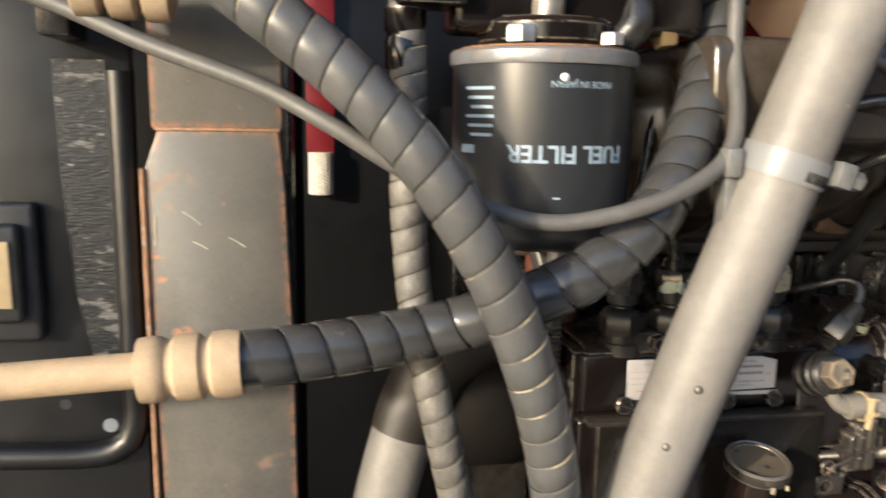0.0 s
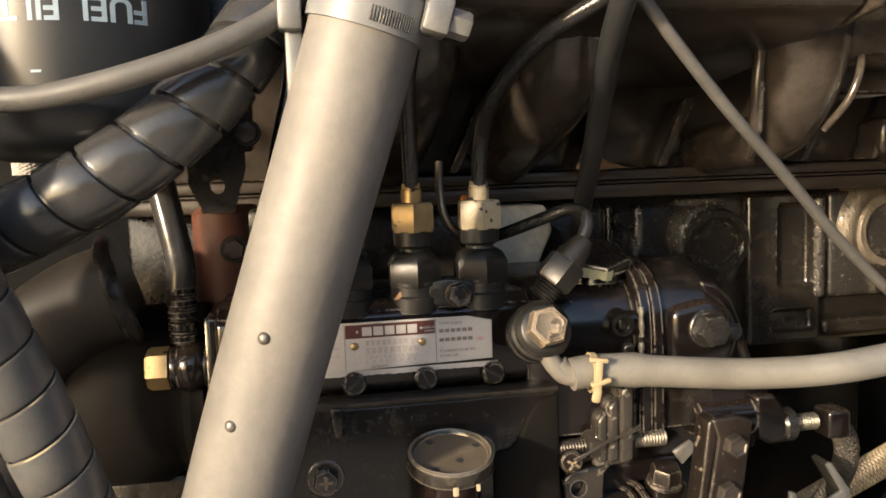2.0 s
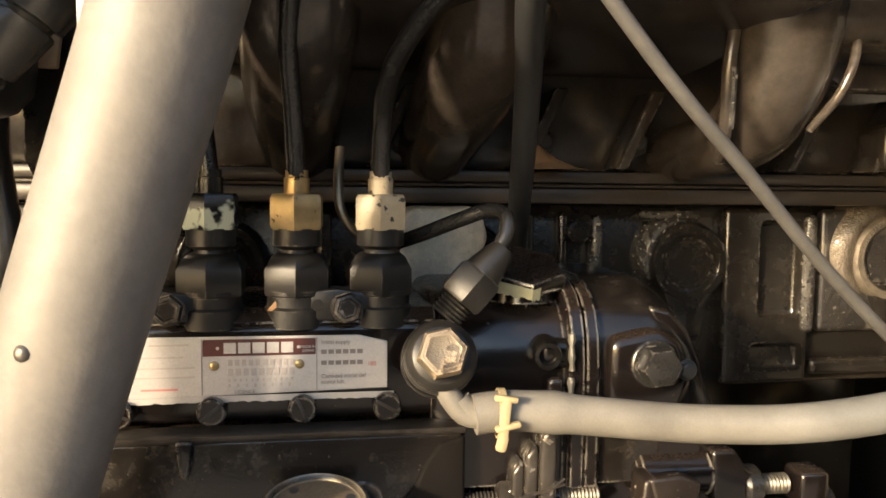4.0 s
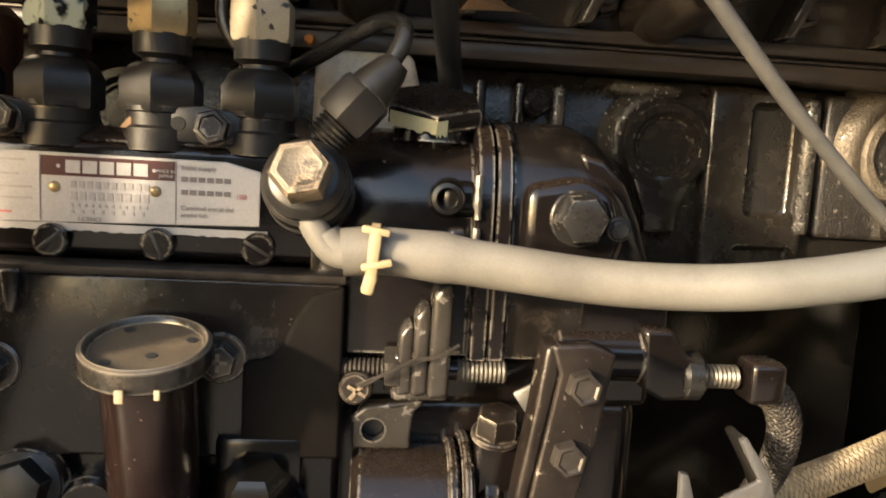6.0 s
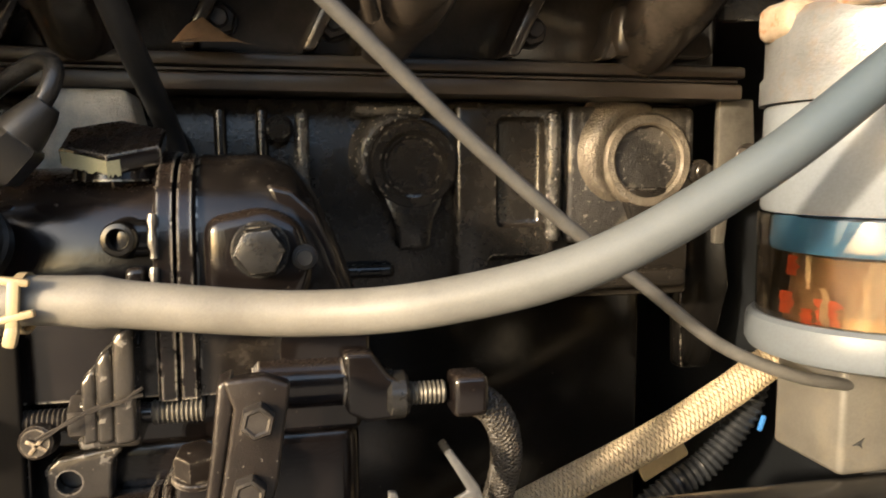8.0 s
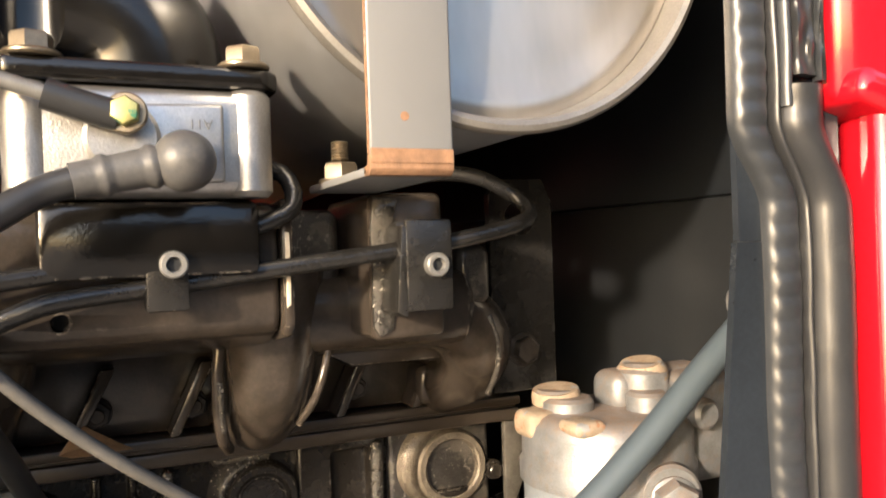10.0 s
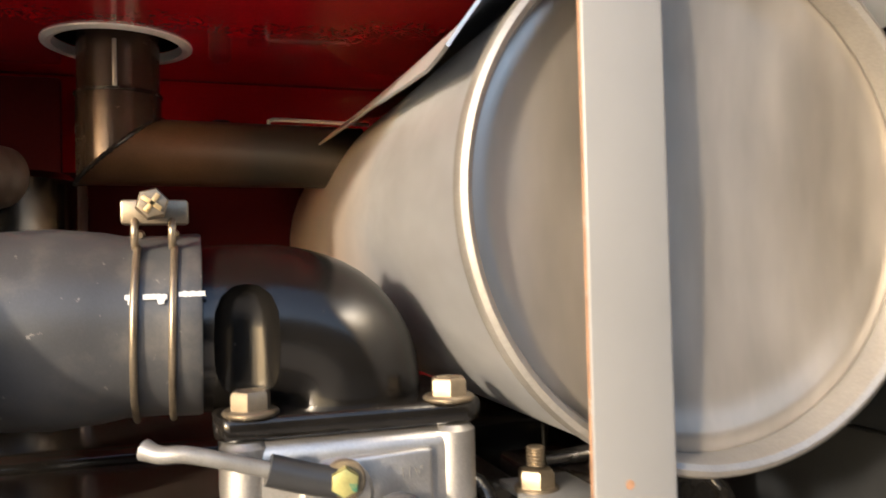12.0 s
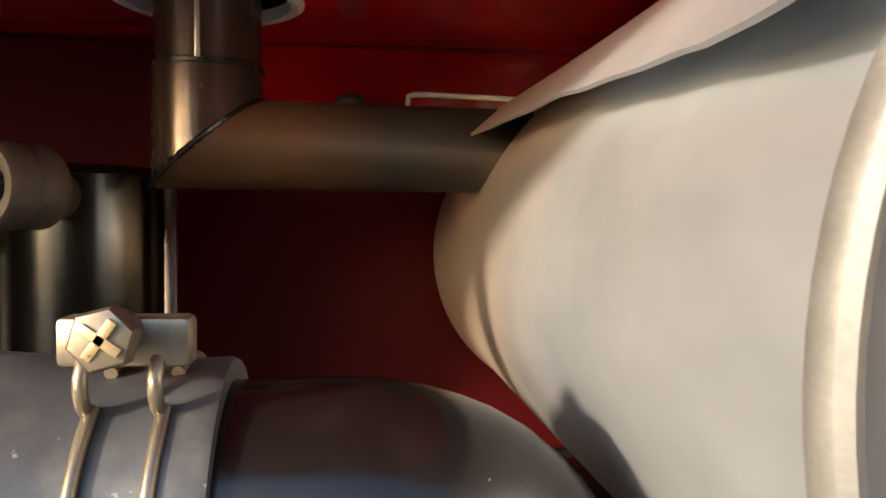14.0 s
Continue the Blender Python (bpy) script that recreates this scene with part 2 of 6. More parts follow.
MESHPALE = mat("pale_woven_fibre", (0.78, 0.74, 0.66), 0.6, var=0.15, scale=200, fine=1500, bump=0.2, dist=0.0003)
BLISTER = mat("blistered_black_paint", (0.011, 0.0115, 0.012), 0.3, var=0.5, scale=60, fine=500, bump=0.4, dist=0.0015, dust=0.2, dust_col=(0.07, 0.065, 0.055), stretch=(0.5, 1.0, 1.6), chips=[((0.085, 0.083, 0.078), 90, 0.60, 0.5), ((0.14, 0.13, 0.115), 220, 0.64, 0.5)])
STRAPRED = mat("dull_red_webbing", (0.15, 0.004, 0.010), 0.5, var=0.2, scale=60, fine=900, bump=0.2, dist=0.0003)
DUSTYPANEL = mat("dusty_grey_box", (0.095, 0.090, 0.080), 0.55, var=0.35, scale=30, fine=700, bump=0.15, dist=0.0005, dust=0.4, dust_col=(0.17, 0.14, 0.10))
TIE = mat("cream_nylon", (0.37, 0.29, 0.165), 0.45, var=0.12, scale=120, fine=1500, bump=0.1, dist=0.0003)
FERRULE = mat("dusty_tan_sleeve", (0.36, 0.27, 0.17), 0.7, var=0.2, scale=60, fine=900, bump=0.35, dist=0.0008, dust=0.35, dust_col=(0.44, 0.35, 0.24))
ALU = mat("cast_aluminium", (0.50, 0.49, 0.47), 0.32, metal=0.9, var=0.15, scale=60, fine=1100, bump=0.35, dist=0.0004, dust=0.15)
CHALK = mat("chalky_alloy_head", (0.215, 0.225, 0.238), 0.36, metal=0.5, var=0.3, scale=70, fine=900, bump=0.35, dist=0.0006, dust=0.45, dust_col=(0.30, 0.19, 0.115), up=0.55)
WHITE = mat("white_enamel", (0.165, 0.185, 0.21), 0.30, var=0.08, scale=40, fine=900, bump=0.05, dist=0.0002, dust=0.15, dust_col=(0.28, 0.26, 0.23))
PLASTWHITE = mat("grey_white_plastic", (0.105, 0.12, 0.138), 0.42, var=0.08, scale=40, fine=900, bump=0.08, dist=0.0003, dust=0.2)
MUFF = mat("aluminised_steel", (0.47, 0.435, 0.385), 0.38, metal=0.85, var=0.32, scale=24, fine=700, bump=0.0, dist=0.0003, stretch=(1.0, 1.0, 0.3), grit=1.0)
# the tan that takes over along y is warm sun tone painted in
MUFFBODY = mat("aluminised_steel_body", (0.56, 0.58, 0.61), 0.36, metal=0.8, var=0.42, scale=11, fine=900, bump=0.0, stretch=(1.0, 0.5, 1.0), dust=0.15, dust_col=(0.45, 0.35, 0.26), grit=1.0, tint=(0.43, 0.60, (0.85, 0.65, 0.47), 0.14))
STRAP = mat("grey_painted_strap", (0.175, 0.180, 0.184), 0.40, var=0.06, scale=20, fine=4000, bump=0.03, dist=0.0003, dust=0.1, dust_col=(0.22, 0.20, 0.17))
RUST = mat("rust", (0.24, 0.135, 0.075), 0.75, var=0.45, scale=150, fine=1500, bump=0.5, dist=0.0005, chips=[((0.26, 0.20, 0.15), 120, 0.62, 0.5)])
EXHAUST = mat("heat_stained_pipe", (0.060, 0.040, 0.031), 0.24, metal=0.5, var=0.4, scale=18, fine=700, bump=0.25, dist=0.0005, dust=0.2, dust_col=(0.13, 0.08, 0.052))
# brown by the seam; the far end is darkened to paint in its shade
CROSSPIPE = mat("brown_cross_pipe_darkened_end", (0.125, 0.070, 0.040), 0.34, metal=0.4, var=0.4, scale=22, fine=700, bump=0.12, dist=0.0004, dust=0.15, dust_col=(0.15, 0.09, 0.055), tint=(0.385, 0.43, (0.040, 0.036, 0.032), 0.03, 0))
UNIONBRN = mat("brown_grey_rubber_union", (0.075, 0.056, 0.042), 0.6, var=0.2, scale=60, fine=900, bump=0.3, dist=0.0006, dust=0.25, dust_col=(0.11, 0.08, 0.06))
CHROME = mat("bright_ring", (0.88, 0.87, 0.86), 0.3, metal=0.15, var=0.1, scale=40, fine=800, bump=0.05, dust=0.2, dust_col=(0.3, 0.1, 0.08))
RED = mat("red_body_paint", (0.46, 0.006, 0.013), 0.14, var=0.07, scale=15, fine=500, bump=0.02, dist=0.0002, coat=0.6)
# hood red taken far down: the bay's shade is put into the paint
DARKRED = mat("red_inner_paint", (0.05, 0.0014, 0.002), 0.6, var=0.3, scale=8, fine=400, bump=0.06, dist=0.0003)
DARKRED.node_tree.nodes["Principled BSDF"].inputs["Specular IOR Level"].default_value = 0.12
WALLBLK = mat("dusty_black_panel", (0.012, 0.0145, 0.018), 0.28, var=0.35, scale=8, fine=500, bump=0.10, dist=0.0005, dust=0.12, dust_col=(0.06, 0.06, 0.06))
FLANGEBLK = mat("blue_black_flange", (0.018, 0.022, 0.028), 0.22, var=0.3, scale=14, fine=500, bump=0.10, dist=0.0004, dust=0.1, dust_col=(0.06, 0.06, 0.06))
FRAMEBLK = mat("black_frame_paint", (0.006, 0.0063, 0.007), 0.34, var=0.4, scale=20, fine=500, bump=0.12, dist=0.0006, dust=0.08, dust_col=(0.08, 0.07, 0.055))
RUSTPLATE = mat("rusty_grey_plate", (0.088, 0.084, 0.075), 0.40, var=0.35, scale=12, fine=500, bump=0.12, dist=0.0004, dust=0.35, dust_col=(0.17, 0.145, 0.115), chips=[((0.17, 0.12, 0.085), 16, 0.655, 0.7), ((0.28, 0.13, 0.065), 34, 0.675, 0.8), ((0.34, 0.155, 0.07), 110, 0.69, 0.8)], edge=((0.30, 0.135, 0.07), 7.0, 0.75, 0.0))
FILTBLK = mat("black_filter_enamel", (0.021, 0.023, 0.026), 0.26, var=0.25, scale=20, fine=700, bump=0.04, dist=0.0002, dust=0.12, dust_col=(0.20, 0.17, 0.13))
PRINT = mat("pale_print", (0.27, 0.35, 0.42), 0.5, var=0.1, bump=0.0)
PLATE = mat("silver_name_plate", (0.52, 0.50, 0.485), 0.42, metal=0.25, var=0.08, scale=60, fine=1500, bump=0.05, dist=0.0002, dust=0.28, dust_col=(0.26, 0.23, 0.20))
PLATEBAND = mat("brown_print_band", (0.080, 0.026, 0.024), 0.4, var=0.15, bump=0.02)
INK = mat("dark_ink", (0.20, 0.17, 0.155), 0.6, var=0.1, bump=0.0)
FAINT = mat("faint_ink", (0.42, 0.38, 0.36), 0.6, var=0.1, bump=0.0)
REDINK = mat("red_ink", (0.55, 0.20, 0.18), 0.6, var=0.1, bump=0.0)
BLUE = mat("blue_float_ring", (0.04, 0.16, 0.44), 0.3, var=0.2, scale=40, bump=0.05)
YELLOW = mat("yellow_plastic_collar", (0.80, 0.42, 0.03), 0.35, var=0.08, scale=40, bump=0.05)
ORANGE = mat("brown_filter_core", (0.15, 0.102, 0.066), 0.45, var=0.5, scale=40, bump=0.15, stretch=(1.0, 1.0, 0.45), chips=[((0.22, 0.19, 0.16), 40, 0.58, 0.5)])
FLAKERED = mat("orange_red_flake", (0.30, 0.055, 0.02), 0.5, var=0.3, scale=120, fine=900, bump=0.2, dist=0.0004)
STREAK = mat("pale_sediment_streak", (0.24, 0.20, 0.155), 0.6, var=0.3, scale=120, fine=900, bump=0.2, dist=0.0004)
DROP = clear("water", (1.0, 1.0, 1.0), 0.02, 1.33)
BOWL = clear("amber_clear_bowl", (0.80, 0.70, 0.55), 0.07)
WIRE = mat("braided_steel_wire", (0.36, 0.35, 0.34), 0.34, metal=0.85, var=0.3, scale=200, fine=1500, bump=0.1, dist=0.0002)
TAN = mat("tan_fibre_braid", (0.37, 0.30, 0.20), 0.5, var=0.25, scale=120, fine=1200, bump=0.2, dist=0.0003, dust=0.2)
DARKBRAID = mat("oily_braid", (0.024, 0.020, 0.0155), 0.5, var=0.6, scale=150, fine=1200, bump=0.3, dist=0.0004, dust=0.22, dust_col=(0.24, 0.19, 0.13))
LEAFM = mat("dry_leaf", (0.34, 0.20, 0.10), 0.75, var=0.35, scale=120, fine=900, bump=0.4, dist=0.0006)
BRICKRED = mat("red_brown_boss", (0.10, 0.036, 0.021), 0.55, var=0.3, scale=50, fine=900, bump=0.3, dist=0.0006)
BACKDROP = mat("dark_backdrop", (0.055, 0.045, 0.036), 0.9, var=0.4, scale=2, fine=30, bump=0.4, dist=0.01)
GROUNDM = mat("pale_dusty_ground", (0.35, 0.305, 0.25), 0.9, var=0.2, scale=1.5, fine=30, bump=0.3, dist=0.01)
PAINTMARK = mat("white_paint_mark", (0.46, 0.48, 0.49), 0.5, var=0.1, scale=300, bump=0.2)
GREEN = mat("green_yellow_bolt", (0.42, 0.40, 0.16), 0.32, metal=0.7, var=0.3, scale=150, fine=1500, bump=0.15, dist=0.0002, chips=[((0.10, 0.30, 0.18), 120, 0.55, 0.35)])
BOOT = mat("grey_rubber_boot", (0.072, 0.072, 0.073), 0.42, var=0.2, scale=60, fine=900, bump=0.2, dist=0.0004, dust=0.3, dust_col=(0.20, 0.185, 0.16))
DUSTCAP = mat("dusty_black_cap", (0.02, 0.018, 0.016), 0.2, var=0.4, scale=60, fine=1500, bump=0.15, dist=0.0002, dust=0.36, dust_col=(0.15, 0.118, 0.08), edge=((0.42, 0.38, 0.31), 1.4, 1.3, 0.75), up=0.75)
ORANGECAP = mat("orange_plastic", (0.55, 0.20, 0.03), 0.4, var=0.15, scale=200, bump=0.05)
# lighter than the riser, to put the elbow's highlight into the colour
ELBOWLIGHT = mat("brown_elbow_lightened_steel", (0.085, 0.060, 0.047), 0.24, metal=0.6, var=0.5, scale=30, fine=700, bump=0.15, dist=0.0004, dust=0.3, dust_col=(0.10, 0.058, 0.038))
CORRODE = mat("corroded_tan_alloy", (0.30, 0.235, 0.17), 0.6, var=0.4, scale=120, fine=1200, bump=0.6, dist=0.0008, chips=[((0.27, 0.14, 0.075), 140, 0.58, 0.8), ((0.22, 0.225, 0.23), 90, 0.60, 0.5)])
COVERBLK = mat("dusty_pump_cover_paint", (0.010, 0.0085, 0.0078), 0.18, var=0.4, scale=40, fine=1100, bump=0.12, dist=0.0003, dust=0.34, dust_col=(0.075, 0.062, 0.048), edge=((0.42, 0.38, 0.32), 1.5, 0.75, 0.75), chips=[((0.13, 0.105, 0.08), 800, 0.70, 0.6)])
RIM = mat("bright_rolled_steel", (0.34, 0.325, 0.30), 0.45, metal=0.8, var=0.15, scale=30, fine=900, bump=0.05, dist=0.0002, dust=0.15, dust_col=(0.34, 0.29, 0.23))
VALVEBLK = mat("dusty_black_steel_fitting", (0.017, 0.0162, 0.0152), 0.36, metal=0.2, var=0.3, scale=70, fine=1300, bump=0.2, dist=0.0003, dust=0.2, dust_col=(0.085, 0.068, 0.05), edge=((0.15, 0.135, 0.11), 1.0, 0.5, 0.5))
# silver tone for bare edges, and for ridges with sun highlights painted in
CASTBRIGHT = mat("brightened_rough_cast_iron", (0.085, 0.079, 0.070), 0.15, metal=0.6, var=0.5, scale=260, fine=1100, bump=0.7, dist=0.0012, dust=0.15, dust_col=(0.15, 0.12, 0.085), coat=0.5, chips=[((0.30, 0.28, 0.25), 420, 0.62, 0.3)])
RAILBRN = mat("dusty_brown_black_rail", (0.038, 0.031, 0.025), 0.26, var=0.4, scale=30, fine=800, bump=0.2, dist=0.0004, dust=0.3, dust_col=(0.075, 0.058, 0.04), edge=((0.12, 0.10, 0.075), 1.4, 0.3, 0.4))


# mesh helpers, in millimetres
MM = 0.001


def spline(pts, step=4.0):
    p = [Vector(q) for q in pts]
    if len(p) == 2:
        p = [p[0], p[0].lerp(p[1], 0.5), p[1]]
    e = [p[0] * 2 - p[1]] + p + [p[-1] * 2 - p[-2]]
    out = []
    for a, b, c, d in zip(e, e[1:], e[2:], e[3:]):
        n = max(2, int((c - b).length / step))
        for i in range(n):
            t = i / n
            out.append(0.5 * (2 * b + (c - a) * t + (2 * a - 5 * b + 4 * c - d) * t * t + (3 * b - a - 3 * c + d) * t ** 3))
    out.append(p[-1])
    return out


def frames(line):
    up, out, s = None, [], 0.0
    for i, p in enumerate(line):
        d = (line[min(i + 1, len(line) - 1)] - line[max(i - 1, 0)]).normalized()
        if up is None:
            up = d.orthogonal().normalized()
        up = (up - d * up.dot(d)).normalized()
        out.append((p, up, d.cross(up), s))
        if i + 1 < len(line):
            s += (line[i + 1] - p).length
    return out


def tube(pts, r, segs=14, step=4.0, cap=True):
    """r: a radius, or a function of the way along (mm) and the angle."""
    bm = bmesh.new()
    rad = r if callable(r) else (lambda s, a: r)
    rings = []
    for p, u, w, s in frames(spline(pts, step)):
        ring = []
        for k in range(segs):
            a = 2 * math.pi * k / segs
            q = p + (u * math.cos(a) + w * math.sin(a)) * rad(s, a)
            ring.append(bm.verts.new(q * MM))
        rings.append(ring)
    for a, b in zip(rings, rings[1:]):
        for k in range(segs):
            bm.faces.new((a[k], a[(k + 1) % segs], b[(k + 1) % segs], b[k]))
    if cap:
        bm.faces.new(list(reversed(rings[0])))
        bm.faces.new(rings[-1])
    return bm


def ribbon(pts, R, pitch, lap=1.1, per=30):
    """A band wound in a helix round a line, each turn lapping over the next."""
    bm = bmesh.new()
    line = frames(spline(pts, 2.0))
    total = line[-1][3]
    ss = [q[3] for q in line]
    rows = []
    n = int((total - pitch) / pitch * per)
    cols = ((0.0, R - 0.1), (0.02, R + lap * 0.9), (0.06, R + lap), (0.5, R + lap * 0.92), (0.86, R + lap * 0.8), (0.91, R + lap * 0.55), (0.93, R - 0.3))
    i = 0
    for k in range(n):
        th = 2 * math.pi * k / per
        row = []
        for v, r in cols:
            s = pitch * k / per + v * pitch
            i = min(range(max(0, i - 12), min(len(ss) - 1, i + 14)), key=lambda j: abs(ss[j] - s))
            p, u, w, s0 = line[i]
            nx = line[min(i + 1, len(line) - 1)][0] - line[max(i - 1, 0)][0]
            q = p + nx.normalized() * (s - s0) + (u * math.cos(th) + w * math.sin(th)) * (r + 0.18 * noise.noise((s * 0.12, v, k * 0.01)))
            row.append(bm.verts.new(q * MM))
        rows.append(row)
    for a, b in zip(rows, rows[1:]):
        for c in range(len(cols) - 1):
            bm.faces.new((a[c], a[c + 1], b[c + 1], b[c]))
    bmesh.ops.recalc_face_normals(bm, faces=bm.faces)
    return merge(bm, tube(pts, R - 0.4, 20, 4))


def to_axis(bm, origin, axis):
    q = Vector((0, 0, 1)).rotation_difference(Vector(axis).normalized())
    bmesh.ops.transform(bm, matrix=Matrix.Translation(Vector(origin) * MM) @ q.to_matrix().to_4x4(), verts=bm.verts)
    return bm


def lathe(profile, origin=(0, 0, 0), axis=(0, 0, 1), segs=32, turn=0.0):
    bm = bmesh.new()
    rings = []
    for r, h in profile:
        if r <= 1e-6:
            rings.append([bm.verts.new((0, 0, h * MM))])
        else:
            rings.append([bm.verts.new((r * MM * math.cos(turn + 2 * math.pi * k / segs), r * MM * math.sin(turn + 2 * math.pi * k / segs), h * MM)) for k in range(segs)])
    for a, b in zip(rings, rings[1:]):
        for k in range(segs):
            j = (k + 1) % segs
            if len(a) == 1 and len(b) == 1:
                continue
            if len(a) == 1:
                bm.faces.new((a[0], b[j], b[k]))
            elif len(b) == 1:
                bm.faces.new((a[k], a[j], b[0]))
            else:
                bm.faces.new((a[k], a[j], b[j], b[k]))
    bmesh.ops.recalc_face_normals(bm, faces=bm.faces)
    return to_axis(bm, origin, axis)


def bevel(bm, w, segs=2):
    if w > 0:
        bmesh.ops.bevel(bm, geom=[e for e in bm.edges if e.calc_face_angle(0) > 0.5], offset=w * MM, segments=segs, profile=0.5, affect="EDGES", clamp_overlap=True)
    return bm


def box(x0, x1, y0, y1, z0, z1, bev=1.0, segs=2):
    bm = bmesh.new()
    bmesh.ops.create_cube(bm, size=1)
    for q in bm.verts:
        q.co = Vector(((x0 if q.co.x < 0 else x1), (y0 if q.co.y < 0 else y1), (z0 if q.co.z < 0 else z1))) * MM
    return bevel(bm, bev, segs)


def prism(outline, d0, d1, plane="xz", bev=1.0, segs=2):
    bm = bmesh.new()

    def at(a, b, d):
        return Vector({"xz": (a, d, b), "xy": (a, b, d), "yz": (d, a, b)}[plane]) * MM

    lo = [bm.verts.new(at(a, b, d0)) for a, b in outline]
    hi = [bm.verts.new(at(a, b, d1)) for a, b in outline]
    bm.faces.new(lo)
    bm.faces.new(list(reversed(hi)))
    n = len(lo)
    for k in range(n):
        bm.faces.new((lo[k], hi[k], hi[(k + 1) % n], lo[(k + 1) % n]))
    bmesh.ops.recalc_face_normals(bm, faces=bm.faces)
    return bevel(bm, bev, segs)


def ring_plate(outline, hole, d0, d1, plane="xz", segs=24):
    """A plate with a round hole: hole is (a, b, r)."""
    bm = bmesh.new()
    ha, hb, hr = hole

    def at(a, b, d):
        return Vector({"xz": (a, d, b), "xy": (a, b, d), "yz": (d, a, b)}[plane]) * MM

    pts = []
    n = len(outline)
    for k in range(n):
        (a0, b0), (a1, b1) = outline[k], outline[(k + 1) % n]
        m = max(1, int(math.hypot(a1 - a0, b1 - b0) / 6))
        pts += [(a0 + (a1 - a0) * i / m, b0 + (b1 - b0) * i / m) for i in range(m)]
    inner = []
    for a, b in pts:
        d = math.hypot(a - ha, b - hb)
        inner.append((ha + (a - ha) / d * hr, hb + (b - hb) / d * hr))
    rows = [[bm.verts.new(at(*q, d)) for q in line] for line, d in ((pts, d0), (pts, d1), (inner, d1), (inner, d0))]
    m = len(pts)
    for a, b in zip(rows, rows[1:] + rows[:1]):
        for k in range(m):
            bm.faces.new((a[k], a[(k + 1) % m], b[(k + 1) % m], b[k]))
    bmesh.ops.recalc_face_normals(bm, faces=bm.faces)
    return bm


def merge(*bms):
    out = bmesh.new()
    for b in bms:
        me = bpy.data.meshes.new("tmp")
        b.to_mesh(me)
        out.from_mesh(me)
        bpy.data.meshes.remove(me)
        b.free()
    return out


def hexhead(origin, axis, af, h, washer=0.0, turn=0.3, dish=0.0):
    r = af / math.sqrt(3)
    top = [(0, h - dish), (r * 0.60, h - dish), (r * 0.72, h)] if dish else [(0, h), (r * 0.80, h)]
    bm = lathe([*top, (r * 0.90, h * 0.97), (r, h * 0.80), (r, 0.0), (0, 0)], origin, axis, 6, turn)
    if washer:
        bm = merge(bm, lathe([(0, 1.2), (washer * 0.95, 1.2), (washer, 0.8), (washer, -0.6), (0, -0.6)], origin, axis, 24))
    return bm


def cyl(origin, axis, r, h, bev=0.6, segs=24):
    return lathe([(0, h), (max(0.1, r - bev), h), (r, h - bev), (r, bev), (max(0.1, r - bev), 0), (0, 0)], origin, axis, segs)


def screw_thread(origin, axis, r, length, pitch=1.5):
    prof, h = [(0, 0)], 0.0
    while h < length:
        prof += [(r * 0.84, h), (r, h + pitch * 0.5)]
        h += pitch
    prof += [(r * 0.84, h), (0, h)]
    return lathe(prof, origin, axis, 18)


def strands(pts, R, n, pitch, w, turns=1, step=2.0, both=True):
    """A braid: n flat strands wound each way round a line."""
    bm = bmesh.new()
    line = frames(spline(pts, step))
    for sign in ((1, -1) if both else (1,)):
        for k in range(n):
            rows = []
            for p, u, x, s in line:
                a = sign * 2 * math.pi * s / pitch + 2 * math.pi * k / n
                wave = math.cos(2 * math.pi * (s / pitch) * n + (0 if sign > 0 else math.pi)) * 0.25
                d = u * math.cos(a) + x * math.sin(a)
                t = (u * -math.sin(a) + x * math.cos(a))
                c = p + d * (R + wave)
                rows.append([bm.verts.new(q * MM) for q in (c - t * w, c + d * w * 0.55, c + t * w, c - d * w * 0.4)])
            for a, b in zip(rows, rows[1:]):
                for j in range(4):
                    bm.faces.new((a[j], a[(j + 1) % 4], b[(j + 1) % 4], b[j]))
    return bm


def letters(body, size, depth=0.1, align="CENTER", bold=0.0):
    """Flat raised letters in the xy plane, in millimetres, as a bmesh."""
    c = bpy.data.curves.new("letters", "FONT")
    c.body, c.size, c.extrude, c.align_x, c.align_y = body, size, depth, align, "CENTER"
    c.offset = bold * size
    ob = bpy.data.objects.new("letters", c)
    scene.collection.objects.link(ob)
    bpy.context.view_layer.update()
    me = bpy.data.meshes.new_from_object(ob.evaluated_get(bpy.context.evaluated_depsgraph_get()))
    bm = bmesh.new()
    bm.from_mesh(me)
    bpy.data.objects.remove(ob)
    bpy.data.meshes.remove(me)
    bpy.data.curves.remove(c)
    return bm


def carved(bm, cutter):
    """bm with the shape of cutter taken out of it."""
    obs = []
    for b in (bm, cutter):
        me = bpy.data.meshes.new("tmp")
        b.to_mesh(me)
        b.free()
        obs.append(bpy.data.objects.new("tmp", me))
        scene.collection.objects.link(obs[-1])
    md = obs[0].modifiers.new("cut", "BOOLEAN")
    md.operation, md.object, md.solver = "DIFFERENCE", obs[1], "EXACT"
    bpy.context.view_layer.update()
    me = bpy.data.meshes.new_from_object(obs[0].evaluated_get(bpy.context.evaluated_depsgraph_get()))
    out = bmesh.new()
    out.from_mesh(me)
    bpy.data.meshes.remove(me)
    for ob in obs:
        d = ob.data
        bpy.data.objects.remove(ob)
        bpy.data.meshes.remove(d)
    return out


def moved(bm, fn):
    for q in bm.verts:
        q.co = Vector(fn(q.co.x, q.co.y, q.co.z)) * MM
    return bm


def rotated(bm, angle, axis, about):
    c = Vector(about) * MM
    bmesh.ops.rotate(bm, cent=c, matrix=Matrix.Rotation(radians(angle), 3, axis), verts=bm.verts)
    return bm


